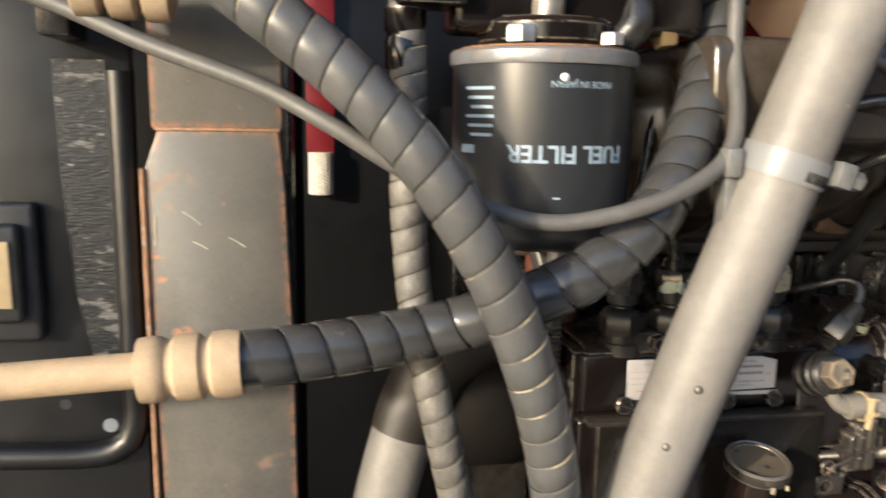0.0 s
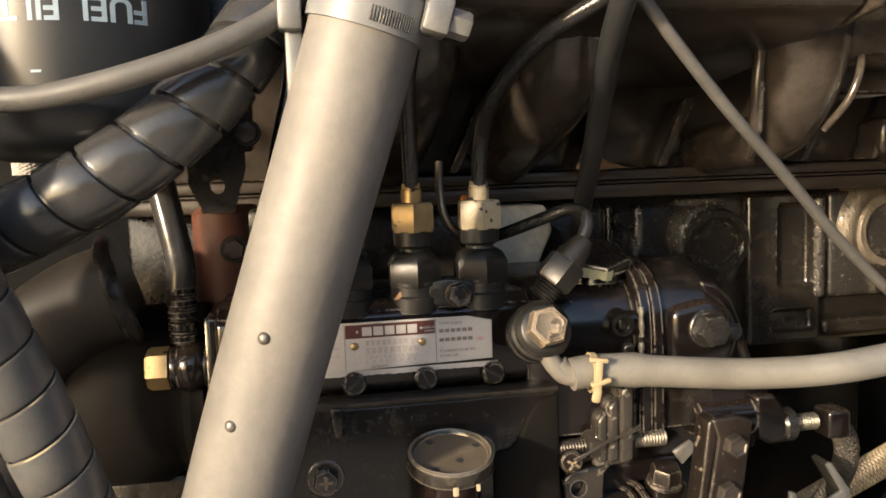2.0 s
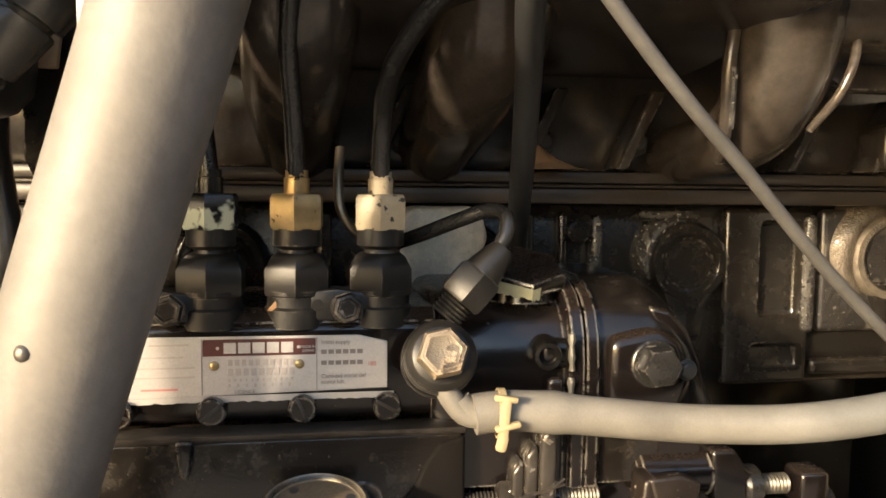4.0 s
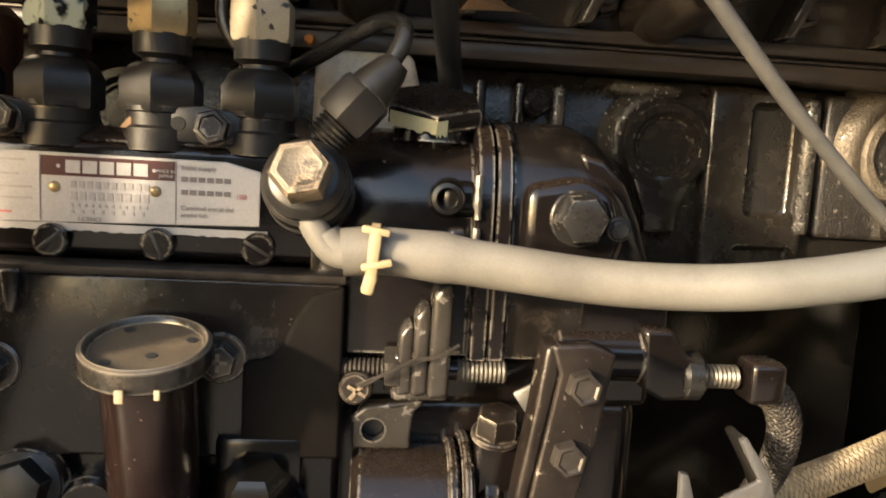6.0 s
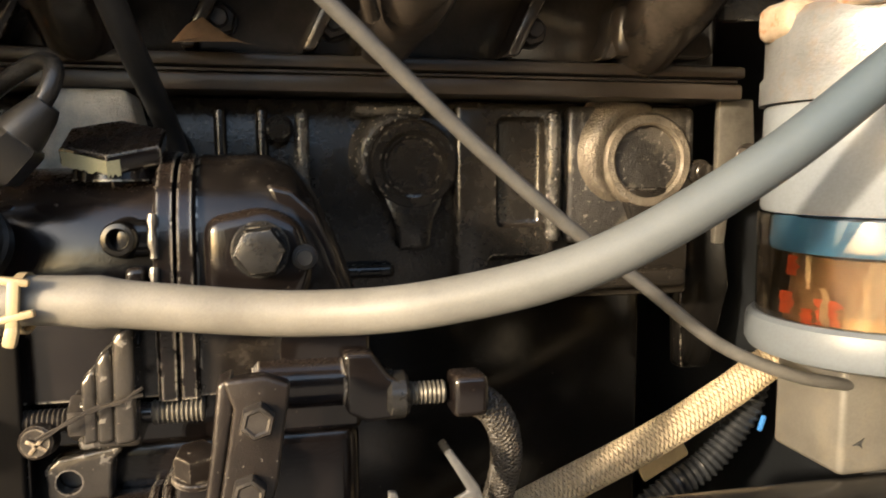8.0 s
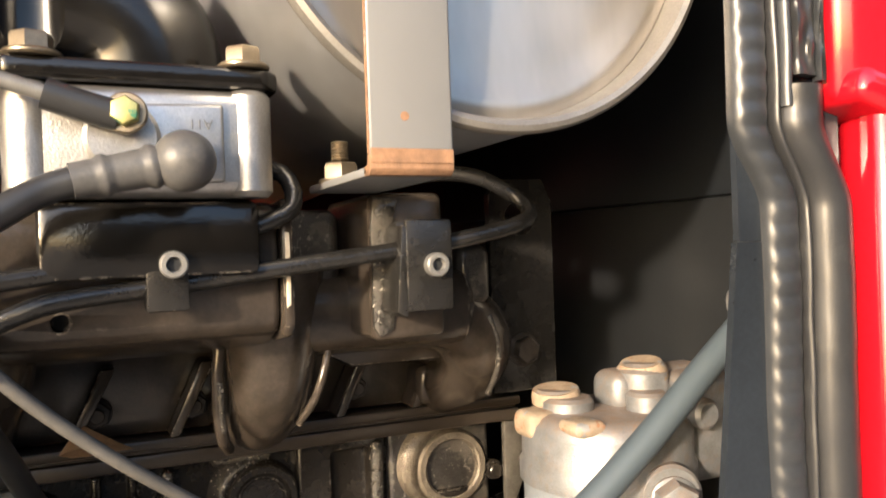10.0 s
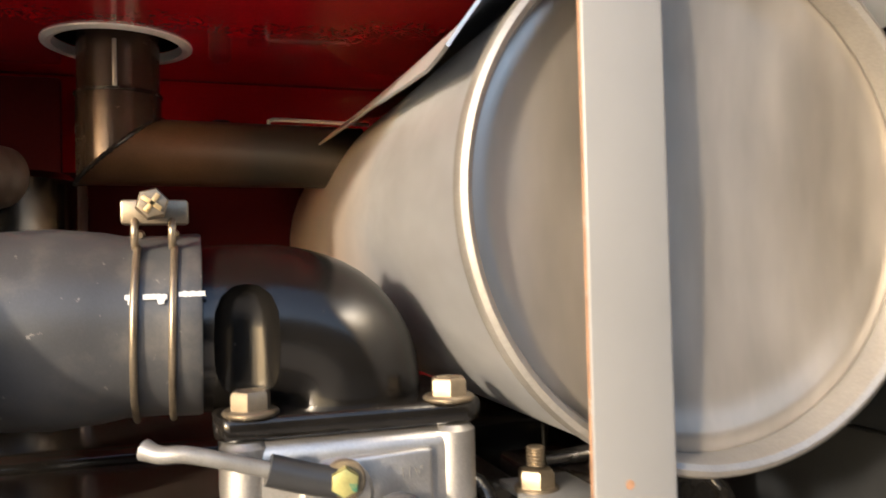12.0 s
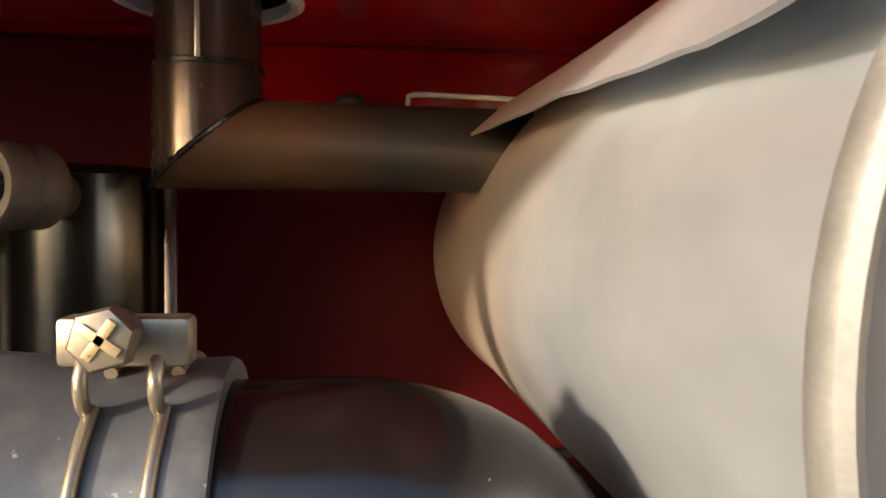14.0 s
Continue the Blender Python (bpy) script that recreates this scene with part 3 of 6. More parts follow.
# object helpers
def finish(bm, name, material, smooth=38.0):
    bmesh.ops.remove_doubles(bm, verts=bm.verts, dist=1e-6)
    me = bpy.data.meshes.new(name)
    for f in bm.faces:
        f.smooth = True
    for e in bm.edges:
        if e.calc_face_angle(0) > radians(smooth):
            e.smooth = False
    bm.to_mesh(me)
    bm.free()
    me.materials.append(material)
    return me


def thing(name, base, label, category, group="", kind=""):
    ob = new(name)
    ob.empty_display_size = 0.01
    ob.matrix_world = Matrix.Translation(Vector(base) * MM)
    return tagged(ob, label, category, group, kind)


def part(name, bm, material, parent, label="", kind=""):
    ob = new(name, finish(bm, name, material))
    ob.parent = parent
    root = parent
    while root.parent:
        root = root.parent
    if root is parent:
        ob.matrix_parent_inverse = Matrix.Translation(-root.matrix_basis.translation)
    if label:
        ob["label"] = label
    if kind:
        ob["kind"] = kind
    return ob


def single(name, bm, material, label, category, group="", kind=""):
    return tagged(new(name, finish(bm, name, material)), label, category, group, kind)


def hose(name, pts, r, material, label, category, segs=16, step=4.0, group=""):
    return single(name, tube(pts, r, segs, step), material, label, category, group)


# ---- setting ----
# unseen backdrops, added to darken reflections and block low sky
single("backdrop_far", box(-1500, 9000, -6200, -5900, -1300, 2000, 0), BACKDROP, "unseen dark backdrop added facing the machine", "wall", kind="structure")
single("backdrop_side", box(6200, 6500, -5890, 6000, -1300, 3600, 0), BACKDROP, "unseen dark backdrop added beside the machine", "wall", kind="structure")
single("ground", box(-60000, 60000, -60000, 60000, -1360, -1300, 0), GROUNDM, "pale dusty ground round the machine", "ground", kind="structure")
floor_pan = single("floor", box(-620, 760, 180, 760, -420, -400, 2), FRAMEBLK, "black steel floor pan under the engine", "floor", kind="structure")
for x in (-600, 740):
    part("leg_plate", box(x - 30, x + 10, 300, 700, -1300, -421, 2), FRAMEBLK, floor_pan)
wall_back = single("wall_back", box(-620, 760, 735, 755, -399, 351, 2), DARKRED, "inner back wall of the engine bay, its red darkened for shade", "wall", kind="structure")
# sheets added in place of shade, so the depth of the bay stays dark
part("upper_dark_sheet", box(-618, 300, 657, 664, 231, 350, 2), DARKRED, wall_back, "dark red sheet added for the shade under the hood")
part("lower_dark_sheet", box(-618, 300, 657, 664, -399, 230, 2), FRAMEBLK, wall_back, "black sheet added for the dark depth of the bay")
part("lower_dark_sheet", box(301, 735, 724, 734, -399, 95, 2), FRAMEBLK, wall_back, "black sheet added for the dark depth of the bay")
wall_left = single("wall_left", box(-640, -621, 180, 755, -399, 351, 2), FRAMEBLK, "black side wall of the engine bay", "wall", kind="structure")
wall_right = single("wall_right", box(736, 756, 285, 734, 115.5, 351, 2), WALLBLK, "dusty black side wall of the engine bay", "wall", kind="structure")
# split off from the wall so that haze can be painted into its grey
part("lower_panel", box(733, 756, 285, 734, -399, 115, 2), WALLHAZE, wall_right, "lower part of the wall, dusty and greyed for haze")

# hood: a red sheet with the hole for the exhaust
hole = (344, 584, 38.5)
hood_bm = ring_plate([(-640, 246), (780, 246), (780, 760), (-640, 760)], hole, 355, 360, "xy", 48)
hood = single("ceiling", hood_bm, RED, "glossy red hood sheet over the engine", "hood", kind="structure")
part("hole_ring", lathe([(38, 5), (38.4, -1.0), (41.5, -1.8), (44.6, -0.4), (44.8, 0.8), (42, 2.0), (38, 5)], (344, 584, 354.4), (0, 0, 1), 48), CHROME, hood, "bright worn metal rim of the hole")
cove = []
for k in range(13):
    a = math.pi / 2 * k / 12
    cove.append((735 - 62 + 62 * math.sin(a), 355 - 62 + 62 * math.cos(a) - 0.3))
part("rear_cove", prism(cove + [(735.5, 354.6)], -620, 735, "yz", 0), RED, hood, "curved red rear edge of the hood")


# front right pillar with its red outer skin
pillar = thing("door_pillar", (700, 250, -400), "red painted door pillar with black inner flange", "pillar", kind="structure")
for z0, z1, lo, hi in ((-399, -150, 614, 614), (-149.7, 90, 614, 640), (90.3, 351, 641, 641)):
    flange = prism([(630, 253), (690, 249), (690, 262), (736, 284), (752, 284), (752, 296), (720, 296), (682, 266), (682, 256), (630, 256)], z0, z1, "xy", 0)
    for q in flange.verts:
        if q.co.x < 0.66:
            q.co.x = (lo if q.co.z * 1000 < z0 + 1 else hi) * MM
    part("inner_flange", flange, FLANGEBLK, pillar, "blue-black inner flange")
part("outer_skin", prism([(677, 240), (688, 232), (800, 205), (806, 212), (806, 262), (694, 262), (680, 252)], 142, 351, "xy", 4, 3), RED, pillar, "scratched glossy red skin")
part("outer_skin", prism([(694, 236), (704, 228), (800, 203), (806, 212), (806, 262), (704, 262), (696, 252)], -399, 141, "xy", 4, 3), RED, pillar, "glossy red skin")
part("shoulder", rotated(box(679, 806, 228, 262, 136, 150, 5, 3), 14, "Y", (700, 240, 143)), RED, pillar)
part("bare_patch", prism([(722, 318), (735, 330), (731, 300), (716, 262), (708, 250), (712, 270)], 223.0, 226.0, "xz", 0.5), FERRULE, pillar, "bare pale patch where paint has flaked off")
part("bare_patch", prism([(711, 240), (722, 232), (731, 208), (736, 186), (729, 186), (720, 216)], 219.0, 222.5, "xz", 0.5), FERRULE, pillar, "bare pale patch where paint has flaked off")


seal = thing("rubber_seal", (660, 248, -399), "dark grey ribbed rubber door seal, worn and creased", "door seal")


def seal_line(z):
    """Sideways place of the seal's middle at a height: it steps outwards under the pillar's shoulder."""
    k = max(0.0, min(1.0, (136 - z) / 34))
    return 14 * k * k * (3 - 2 * k)


def seal_strip(x0, x1, y0, bulge, z0=-395, z1=349, ribs=0.0, step=9.0, crease=0.0):
    bm = bmesh.new()
    rows, n = [], 12
    z = z0
    while z <= z1:
        o = seal_line(z) + 0.8 * noise.noise((z * 0.02, x0, 0))
        low = max(0.0, min(1.0, (212 - z) / 25))
        d = ribs * low * (0.5 + 0.5 * math.sin(z * 2 * math.pi / step)) ** 0.7 + 0.6 * noise.noise((z * 0.05, x1, 3))
        row = []
        for k in range(n + 1):
            u = k / n
            h = math.sin(math.pi * u) ** 0.45
            inn = d * min(1.0, 5 * u, 5 * (1 - u))
            fold = crease * noise.noise((u * 3.0, z * 0.09, x0)) * max(0.0, 1 - abs(z - 168) / 40)
            row.append(bm.verts.new(Vector((x0 + (x1 - x0) * u + o + fold, y0 - bulge * h - inn + fold, z)) * MM))
        row.append(bm.verts.new(Vector((x1 + o, y0 + 3, z)) * MM))
        row.append(bm.verts.new(Vector((x0 + o, y0 + 3, z)) * MM))
        rows.append(row)
        z += 1.5
    k_n = len(rows[0])
    for p, q in zip(rows, rows[1:]):
        for k in range(k_n):
            bm.faces.new((p[k], p[(k + 1) % k_n], q[(k + 1) % k_n], q[k]))
    bm.faces.new(rows[0])
    bm.faces.new(list(reversed(rows[-1])))
    bmesh.ops.recalc_face_normals(bm, faces=bm.faces)
    return bm


part("ribbed_clip", seal_strip(637, 653, 250, 4.0, ribs=0.9), SEAL, seal, "ribbed clip edge")
part("groove_lip", seal_strip(653.4, 656.4, 248, 3.0), RUBBER, seal)
part("tube_lip", seal_strip(656.6, 661.5, 247, 4.5, z0=140), SEAL, seal)
part("outer_lip", seal_strip(662, 674, 245, 2.2, z0=152, z1=271, crease=3.0), RUBBER, seal, "creased and torn outer lip")
part("lip_edge", seal_strip(673.4, 676, 243, 1.8, z0=150, z1=271, crease=3.0), SEAL, seal)
part("lower_bulb", seal_strip(657, 677, 249, 10.0, z1=149, crease=2.0), RUBBER, seal, "rounded lower bulb")
for x, z, r in ((637.6, 264, 1.3), (652, 268, 1.1), (645, 237, 1.2), (651, 240, 0.9), (651.4, 232, 1.4), (650, 228, 0.9), (640.5, 227, 0.9), (640, 222, 0.7), (664, 207, 1.0), (659, 188, 0.8)):
    part("water_drop", lathe([(0, 0.9 * r), (0.7 * r, 0.65 * r), (r, 0.0), (0, -0.4)], (x, 245.6 if x < 655 else 242.6, z), (0, -1, 0), 10), DROP, seal, "clear water drop")

# ---- engine ----
block = thing("engine_block", (420, 520, -399), "black painted cast iron engine block with core plugs", "engine block")
part("casting", box(150, 664, 513, 640, -127, -24, 3), CASTFLAT, block)
part("lower_casting", box(150, 664, 568, 640, -330, -128, 3), BLACK, block)
part("crankcase_foot", box(170, 640, 480, 640, -398, -300, 6), CAST, block)


def boss(x, z, R, r, depth):
    """The raised ring round a core plug."""
    return lathe([(r * 0.84, -depth), (r, -1.2), (r + 1.4, 0), (R - 1.5, 0), (R, -1.5), (R + 1.5, -10), (0.1, -10)], (x, 503, z), (0, -1, 0), 40)


def arc_ridge(x, z, r0, r1, a0, a1, y0, y1):
    """A rounded crescent round a plug: it swells from nothing at both ends."""
    bm, rows, n = bmesh.new(), [], 28
    for i in range(n + 1):
        a = radians(a0 + (a1 - a0) * i / n)
        w = math.sin(math.pi * i / n) ** 0.6
        row = []
        for k in range(9):
            u = k / 8
            r = r0 + (r1 - r0) * w * u + 0.5 * noise.noise((i * 0.5, k, x))
            y = y1 - (y1 - y0) * math.sin(math.pi * min(1.0, 0.25 + 0.75 * u)) * (0.35 + 0.65 * w)
            row.append(bm.verts.new(Vector((x + r * math.cos(a), y, z + r * math.sin(a))) * MM))
        rows.append(row)
    for p, q in zip(rows, rows[1:]):
        for k in range(8):
            bm.faces.new((p[k], p[k + 1], q[k + 1], q[k]))
    bmesh.ops.recalc_face_normals(bm, faces=bm.faces)
    return bm


for x, z, R, r, d in ((509, -56, 22, 15.5, 5), (634, -54, 25, 18.5, 20), (384, -56, 22, 15.5, 5), (259, -56, 22, 15.5, 5)):
    b = part("core_plug_boss", boss(x, z, R, r, d), WORNCAST if x > 600 else CASTFLAT, block)
    part("core_plug", lathe([(0, -d + 1.2), (r * 0.80, -d + 1.0), (r * 0.88, -d + 2.4), (r * 0.96, -d + 2.4), (r * 0.97, -d - 2)], (x, 503, z), (0, -1, 0), 36), CASTFLAT, b)
    part("boss_tail", prism([(x - 16, z - 14), (x + 16, z - 14), (x + 9, z - 32), (x + 8, z - 42), (x - 8, z - 42), (x - 9, z - 32)], 503.5, 514, "xz", 2.5), CASTFLAT, b)
# crescents on the sunward side of the plugs, highlight put into their tone
part("rough_crescent", arc_ridge(509, -56, 21.5, 33, 85, 215, 503, 514), CASTBRIGHT, block, "rough crescent beside the plug, brightened for its sun highlight")
part("rough_crescent", arc_ridge(634, -54, 24.5, 44, 75, 240, 502, 514), WORNCAST, block, "rubbed cast crescent beside the plug, brightened for sun")
part("plug_plateau", box(590, 663, 507.5, 515, -97, -26, 5, 4), CAST, block, "rough cast raised panel")
part("top_fillet", box(480, 516, 506, 515, -33, -26, 3.4, 4), CASTBRIGHT, block, "bright rough cast fillet under the rail")

# sloping cast shoulders beside the plugs
for x0, x1 in ((349, 366),):
    part("cast_shoulder", prism([(x0, -29), (x1 + 8, -29), (x1 + 2, -42), (x1 - 3, -62), (x1 - 1, -82), (x0, -84)], 502, 514, "xz", 5.5, 4), CAST, block)
# ribs and pockets of the side wall
panel = carved(box(530, 584, 505.5, 515, -126, -25, 3.5, 4), box(551, 577, 500, 511.5, -88, -32, 4, 4))
part("pocket_panel", carved(panel, box(547, 580, 500, 511, -118, -102, 4, 4)), CASTFLAT, block, "raised panel with two sunk pockets")
part("rib", box(586, 660, 506, 514, -122, -112, 3.4, 4), CASTFLAT, block)
part("rough_rib", box(577.5, 585.5, 502.5, 514, -96, -29, 3.4, 4), CASTBRIGHT, block, "rough rib brightened for its highlight, beside the pocket")
part("rough_rib", box(452, 459, 504, 514, -110, -30, 3.0, 4), CASTBRIGHT, block, "rough rib brightened for its highlight")
for x0, x1 in ((434, 440), (415, 421), (306, 314)):
    part("rib", box(x0, x1, 506, 514, -110, -28, 2.8, 4), CASTFLAT, block)
for x0, x1, z0, z1 in ((440, 500, -112, -105), (170, 440, -118, -111)):
    part("rib", box(x0, x1, 507, 514, z0, z1, 3.0, 4), CASTFLAT, block)
# bare pad, its colour raised to paint in the sun that lights it
part("bare_pad", prism([(343, -68), (344, -30), (352, -25), (384, -25), (388, -40), (376, -66)], 470, 503, "xz", 3, 3), PALECAST, block, "bare pale cast pad, its tone raised for the sun on it")
for x, z in ((445, -39), (665, -60)):
    part("bolt", merge(cyl((x, 509, z), (0, -1, 0), 6.8, 4), cyl((x, 506, z), (0, -1, 0), 5, 6)), CASTFLAT, block)
part("end_plate", prism([(668, -22), (688, -22), (690, -50), (682, -66), (676, -80), (674, -98), (668, -98)], 494, 499, "xz", 1.5), POST, block, "pale worn end plate")
part("end_bracket", prism([(676, -95), (706, -85), (712, -130), (700, -180), (680, -180)], 545, 560, "xz", 4), BLACK, block)
part("bolt", hexhead((684, 492, -52), (0, -1, 0), 11, 5, 7), DARKBOLT, block)

head = thing("cylinder_head", (420, 520, -20), "black painted cylinder head above a gasket rail", "cylinder head")
part("gasket_rail", box(150, 676, 486, 640, -23.5, -15.5, 1.6), RAILBRN, head)
part("gasket", box(152, 674, 488, 640, -15, -13.5, 0.3), DARKBOLT, head)
part("rail_lip", box(150, 676, 484, 500, -13, -7, 1.6), RAILBRN, head)
part("casting", box(152, 668, 500, 640, -7, 78, 3), MANI, head)
for x in (420, 470, 565, 620, 350, 290):
    part("stud", merge(hexhead((x, 498, 8), (0, -1, 0), 13, 7, 8), cyl((x, 492, 8), (0, -1, 0), 4, 6)), DARKBOLT, head)
for x0 in (330, 404, 455, 548, 596):
    part("gusset", prism([(x0, -6), (x0 + 6, -6), (x0 + 26, 34), (x0 + 18, 34)], 478, 501, "xz", 2), MANI, head)

rocker = thing("rocker_cover", (420, 470, 60), "black rocker cover of the engine", "rocker cover")
part("cover", box(180, 600, 505, 640, 79, 118, 8, 4), BLACK, rocker)
part("flange", box(170, 610, 502, 640, 78.5, 84, 2), BLACK, rocker)

# intake manifold: a long chamber, a second chamber, and stubs down to the head
manifold = thing("intake_manifold", (470, 450, 0), "black cast intake manifold with curved runners", "manifold")


def chamber(x0, x1, yc, zc, ry, rz, bm_x=16):
    bm = bmesh.new()
    rings = []
    for i in range(bm_x + 1):
        x = x0 + (x1 - x0) * i / bm_x
        e = min(1.0, 0.72 + 0.5 * min(i, bm_x - i) / 2.0)
        ring = []
        for k in range(24):
            a = 2 * math.pi * k / 24
            c, s = math.cos(a), math.sin(a)
            c, s = math.copysign(abs(c) ** 0.62, c), math.copysign(abs(s) ** 0.62, s)
            ring.append(bm.verts.new(Vector((x, yc + ry * e * c, zc + rz * e * s)) * MM))
        rings.append(ring)
    for a, b in zip(rings, rings[1:]):
        for k in range(24):
            bm.faces.new((a[k], a[(k + 1) % 24], b[(k + 1) % 24], b[k]))
    bm.faces.new(rings[0])
    bm.faces.new(list(reversed(rings[-1])))
    bmesh.ops.recalc_face_normals(bm, faces=bm.faces)
    return bm


PLENUM = [(352, 113), (347, 108), (345.5, 86), (346.5, 66), (350, 60), (366, 54), (410, 47), (470, 41), (500, 42), (500, 110), (470, 113)]
part("plenum", carved(prism(PLENUM, 250, 490, "yz", 5, 4), cyl((410, 356, 69), (0, -1, 0), 3.4, 16, 0.2)), MANI, manifold, "flat-fronted black plenum box")
part("joint_flange", prism([(347, 114), (342.5, 108), (342, 64), (346, 58), (372, 54), (420, 50), (420, 112)], 490.2, 495, "yz", 1.8), MANI, manifold, "joint ridge with chipped edge")
part("chip", prism([(342.3, 100), (341.5, 95), (341.8, 84), (341.4, 76), (343.2, 62), (344, 102)], 491.4, 493.2, "yz", 0.3), PALECAST, manifold, "bare chipped edge")
part("rough_cheek", box(495.5, 529, 392, 500, 60, 112, 6, 4), CAST, manifold, "rough cast cheek beside the joint")
part("chamber", chamber(497, 600, 416, 62, 30, 21), MANI, manifold)
part("end_runner", tube([(575, 414, 60), (598, 414, 54), (612, 420, 38), (618, 446, 18), (622, 492, 5)], lambda s, a: 19 + 2 * math.sin(s * 0.05), 20, 4), MANI, manifold)
part("rough_corner", box(591, 611, 394, 412, 62, 93, 6, 4), CAST, manifold, "rough cast corner of the second chamber")
part("bright_edge", tube([(609, 396, 56), (614, 397, 42), (616, 402, 26), (614, 410, 12)], 1.6, 8, 3), CASTBRIGHT, manifold, "bright edge, bare metal with its highlight painted in")
part("end_runner_foot", box(600, 654, 474, 500, -5, 20, 6, 3), MANI, manifold)
part("runner", tube([(497, 404, 84), (497, 405, 52), (496, 411, 28), (494, 432, 10), (492, 494, 2)], lambda s, a: max(15.0, 26.5 - 0.11 * s), 28, 4), MANI, manifold)
part("runner_edge", tube([(473, 402, 50), (471.4, 402, 36), (472, 404, 20), (474, 409, 6), (478, 420, -2)], 3.0, 10, 3), MANI, manifold)
part("bright_edge", tube([(472.2, 400.4, 34), (472.6, 401.4, 22), (474, 405, 10)], 1.7, 8, 3), CASTBRIGHT, manifold, "bright edge, bare metal with its highlight painted in")
part("runner", tube([(376, 400, 62), (374, 410, 44), (368, 440, 24), (364, 492, 4)], lambda s, a: 24 - 0.05 * s, 22, 4), MANI, manifold)
part("runner", tube([(300, 400, 62), (300, 410, 44), (298, 440, 24), (298, 492, 4)], lambda s, a: 24 - 0.05 * s, 22, 4), MANI, manifold)
part("web", prism([(524, 50), (596, 50), (604, 38), (596, 30), (545, 30), (530, 38)], 430, 442, "xz", 3), MANI, manifold)
part("edge_bead", tube([(522, 396, 52), (521, 393, 44), (518, 391, 34), (514, 394, 22), (509, 404, 10)], 2.0, 10), MANI, manifold)


lifting = single("lifting_eye_plate", ring_plate([(632, 6), (674, 6), (674, 118), (668, 131), (640, 131), (632, 122)], (652, 108, 10), 436, 442, "xz", 28), DULL, "flat black steel lifting plate with a round hole", "bracket")
part("bolt", hexhead((652, 436, 30), (0, -1, 0), 14, 7, 10), DARKBOLT, lifting)

leaf = bmesh.new()
LP = [(402, 470, -6), (408, 474, 2), (414, 478, 6), (418, 479, 3), (424, 480, -1), (432, 474, -5), (437, 468, -6.5), (428, 463, -6), (416, 462, -6.4), (408, 464, -6.5)]
vs = [leaf.verts.new(Vector(p) * MM) for p in LP]
mid = leaf.verts.new(Vector((417, 471, -2.5)) * MM)
for k in range(len(vs)):
    leaf.faces.new((vs[k], vs[(k + 1) % len(vs)], mid))
bmesh.ops.solidify(leaf, geom=leaf.faces[:], thickness=0.0004)
single("dry_leaf", leaf, LEAFM, "crumpled dry brown leaf lying on the gasket rail", "leaf")

# ---- injection pump ----
pump = thing("injection_pump", (300, 410, -190), "black painted diesel injection pump with silver name plate", "injection pump")
part("upper_body", box(208, 362, 398, 470, -104, -67, 3, 3), PUMPBLK, pump)
part("end_face", box(203, 209, 402, 468, -150, -66, 2), PUMPBLK, pump)
part("top_rail", prism([(398, -67), (404, -62), (470, -62), (470, -67)], 209, 352, "yz", 1.0), PUMPBLK, pump)
part("lower_body", box(206, 362, 396, 470, -205, -106.5, 3, 3), PUMPBLK, pump)
part("cover_plate", box(216, 361, 389.5, 396, -168, -108, 1.6, 3), COVERBLK, pump, "glossy black side cover")
part("cover_lip", prism([(387.5, -105.6), (398, -104.6), (398, -107.6), (388.5, -108.6)], 210, 362, "yz", 0.6), DARKBOLT, pump, "worn bright edge")
part("cover_web", prism([(256.4, -107), (262.4, -107), (261.6, -116), (260.6, -121), (258.6, -121), (257.4, -116)], 386.0, 390.2, "xz", 1.6, 3), COVERBLK, pump)
# pad added to paint the dark reflection at this end of the cover
part("cover_dark_reflection", prism([(362, -109), (352, -112), (347, -119), (343, -128), (339, -133), (330, -135), (330, -167), (362, -167)], 387.6, 390.4, "xz", 1.6, 3), MATTBROWN, pump, "matt black pad painting a dark reflection on the side cover")
for x, turn in ((235, 20), (268, -40), (301, 65), (333, 30)):
    s = part("slotted_screw", lathe([(0, 3.0), (4.6, 3.0), (5.4, 2.2), (5.4, 0), (0, 0)], (x, 397.5, -99), (0, -1, 0), 24), PUMPBLK, pump)
    part("slot", rotated(box(x - 5.0, x + 5.0, 394.2, 395.2, -99.6, -98.4, 0.2), turn, "Y", (x, 394, -99)), DARKBOLT if turn in (20, 30) else RUBBER, s)
for x, z in ((253, -139), (323, -134)):
    w = part("cross_screw", merge(cyl((x, 390, z), (0, -1, 0), 8.5, 1.6), hexhead((x, 388, z), (0, -1, 0), 10, 5, 0)), WORNBLK, pump, "cross-slotted hex screw with chipped paint")
    part("cross_slot", merge(box(x - 3, x + 3, 382.6, 383.6, z - 0.6, z + 0.6, 0.1), box(x - 0.6, x + 0.6, 382.6, 383.6, z - 3, z + 3, 0.1)), FLAKED, w)

# name plate
plate = part("name_plate", prism([(236, -71), (322, -71.4), (333, -74), (333, -92), (236, -94)], 397.0, 397.7, "xz", 0.3, 1), PLATE, pump, "silver printed name plate")
worn = bmesh.new()
random.seed(5)
ok = [(x, z) for x, z in [(238 + 1.6 * k, -95.6 - 0.6 * random.random()) for k in range(62)]]
top = [worn.verts.new(Vector((x, 397.4, -93.4)) * MM) for x, z in ok]
low = [worn.verts.new(Vector((x, 397.6, z)) * MM) for x, z in ok]
for k in range(len(ok) - 1):
    worn.faces.new((low[k], low[k + 1], top[k + 1], top[k]))
part("bare_metal_edge", worn, PLATE, plate)
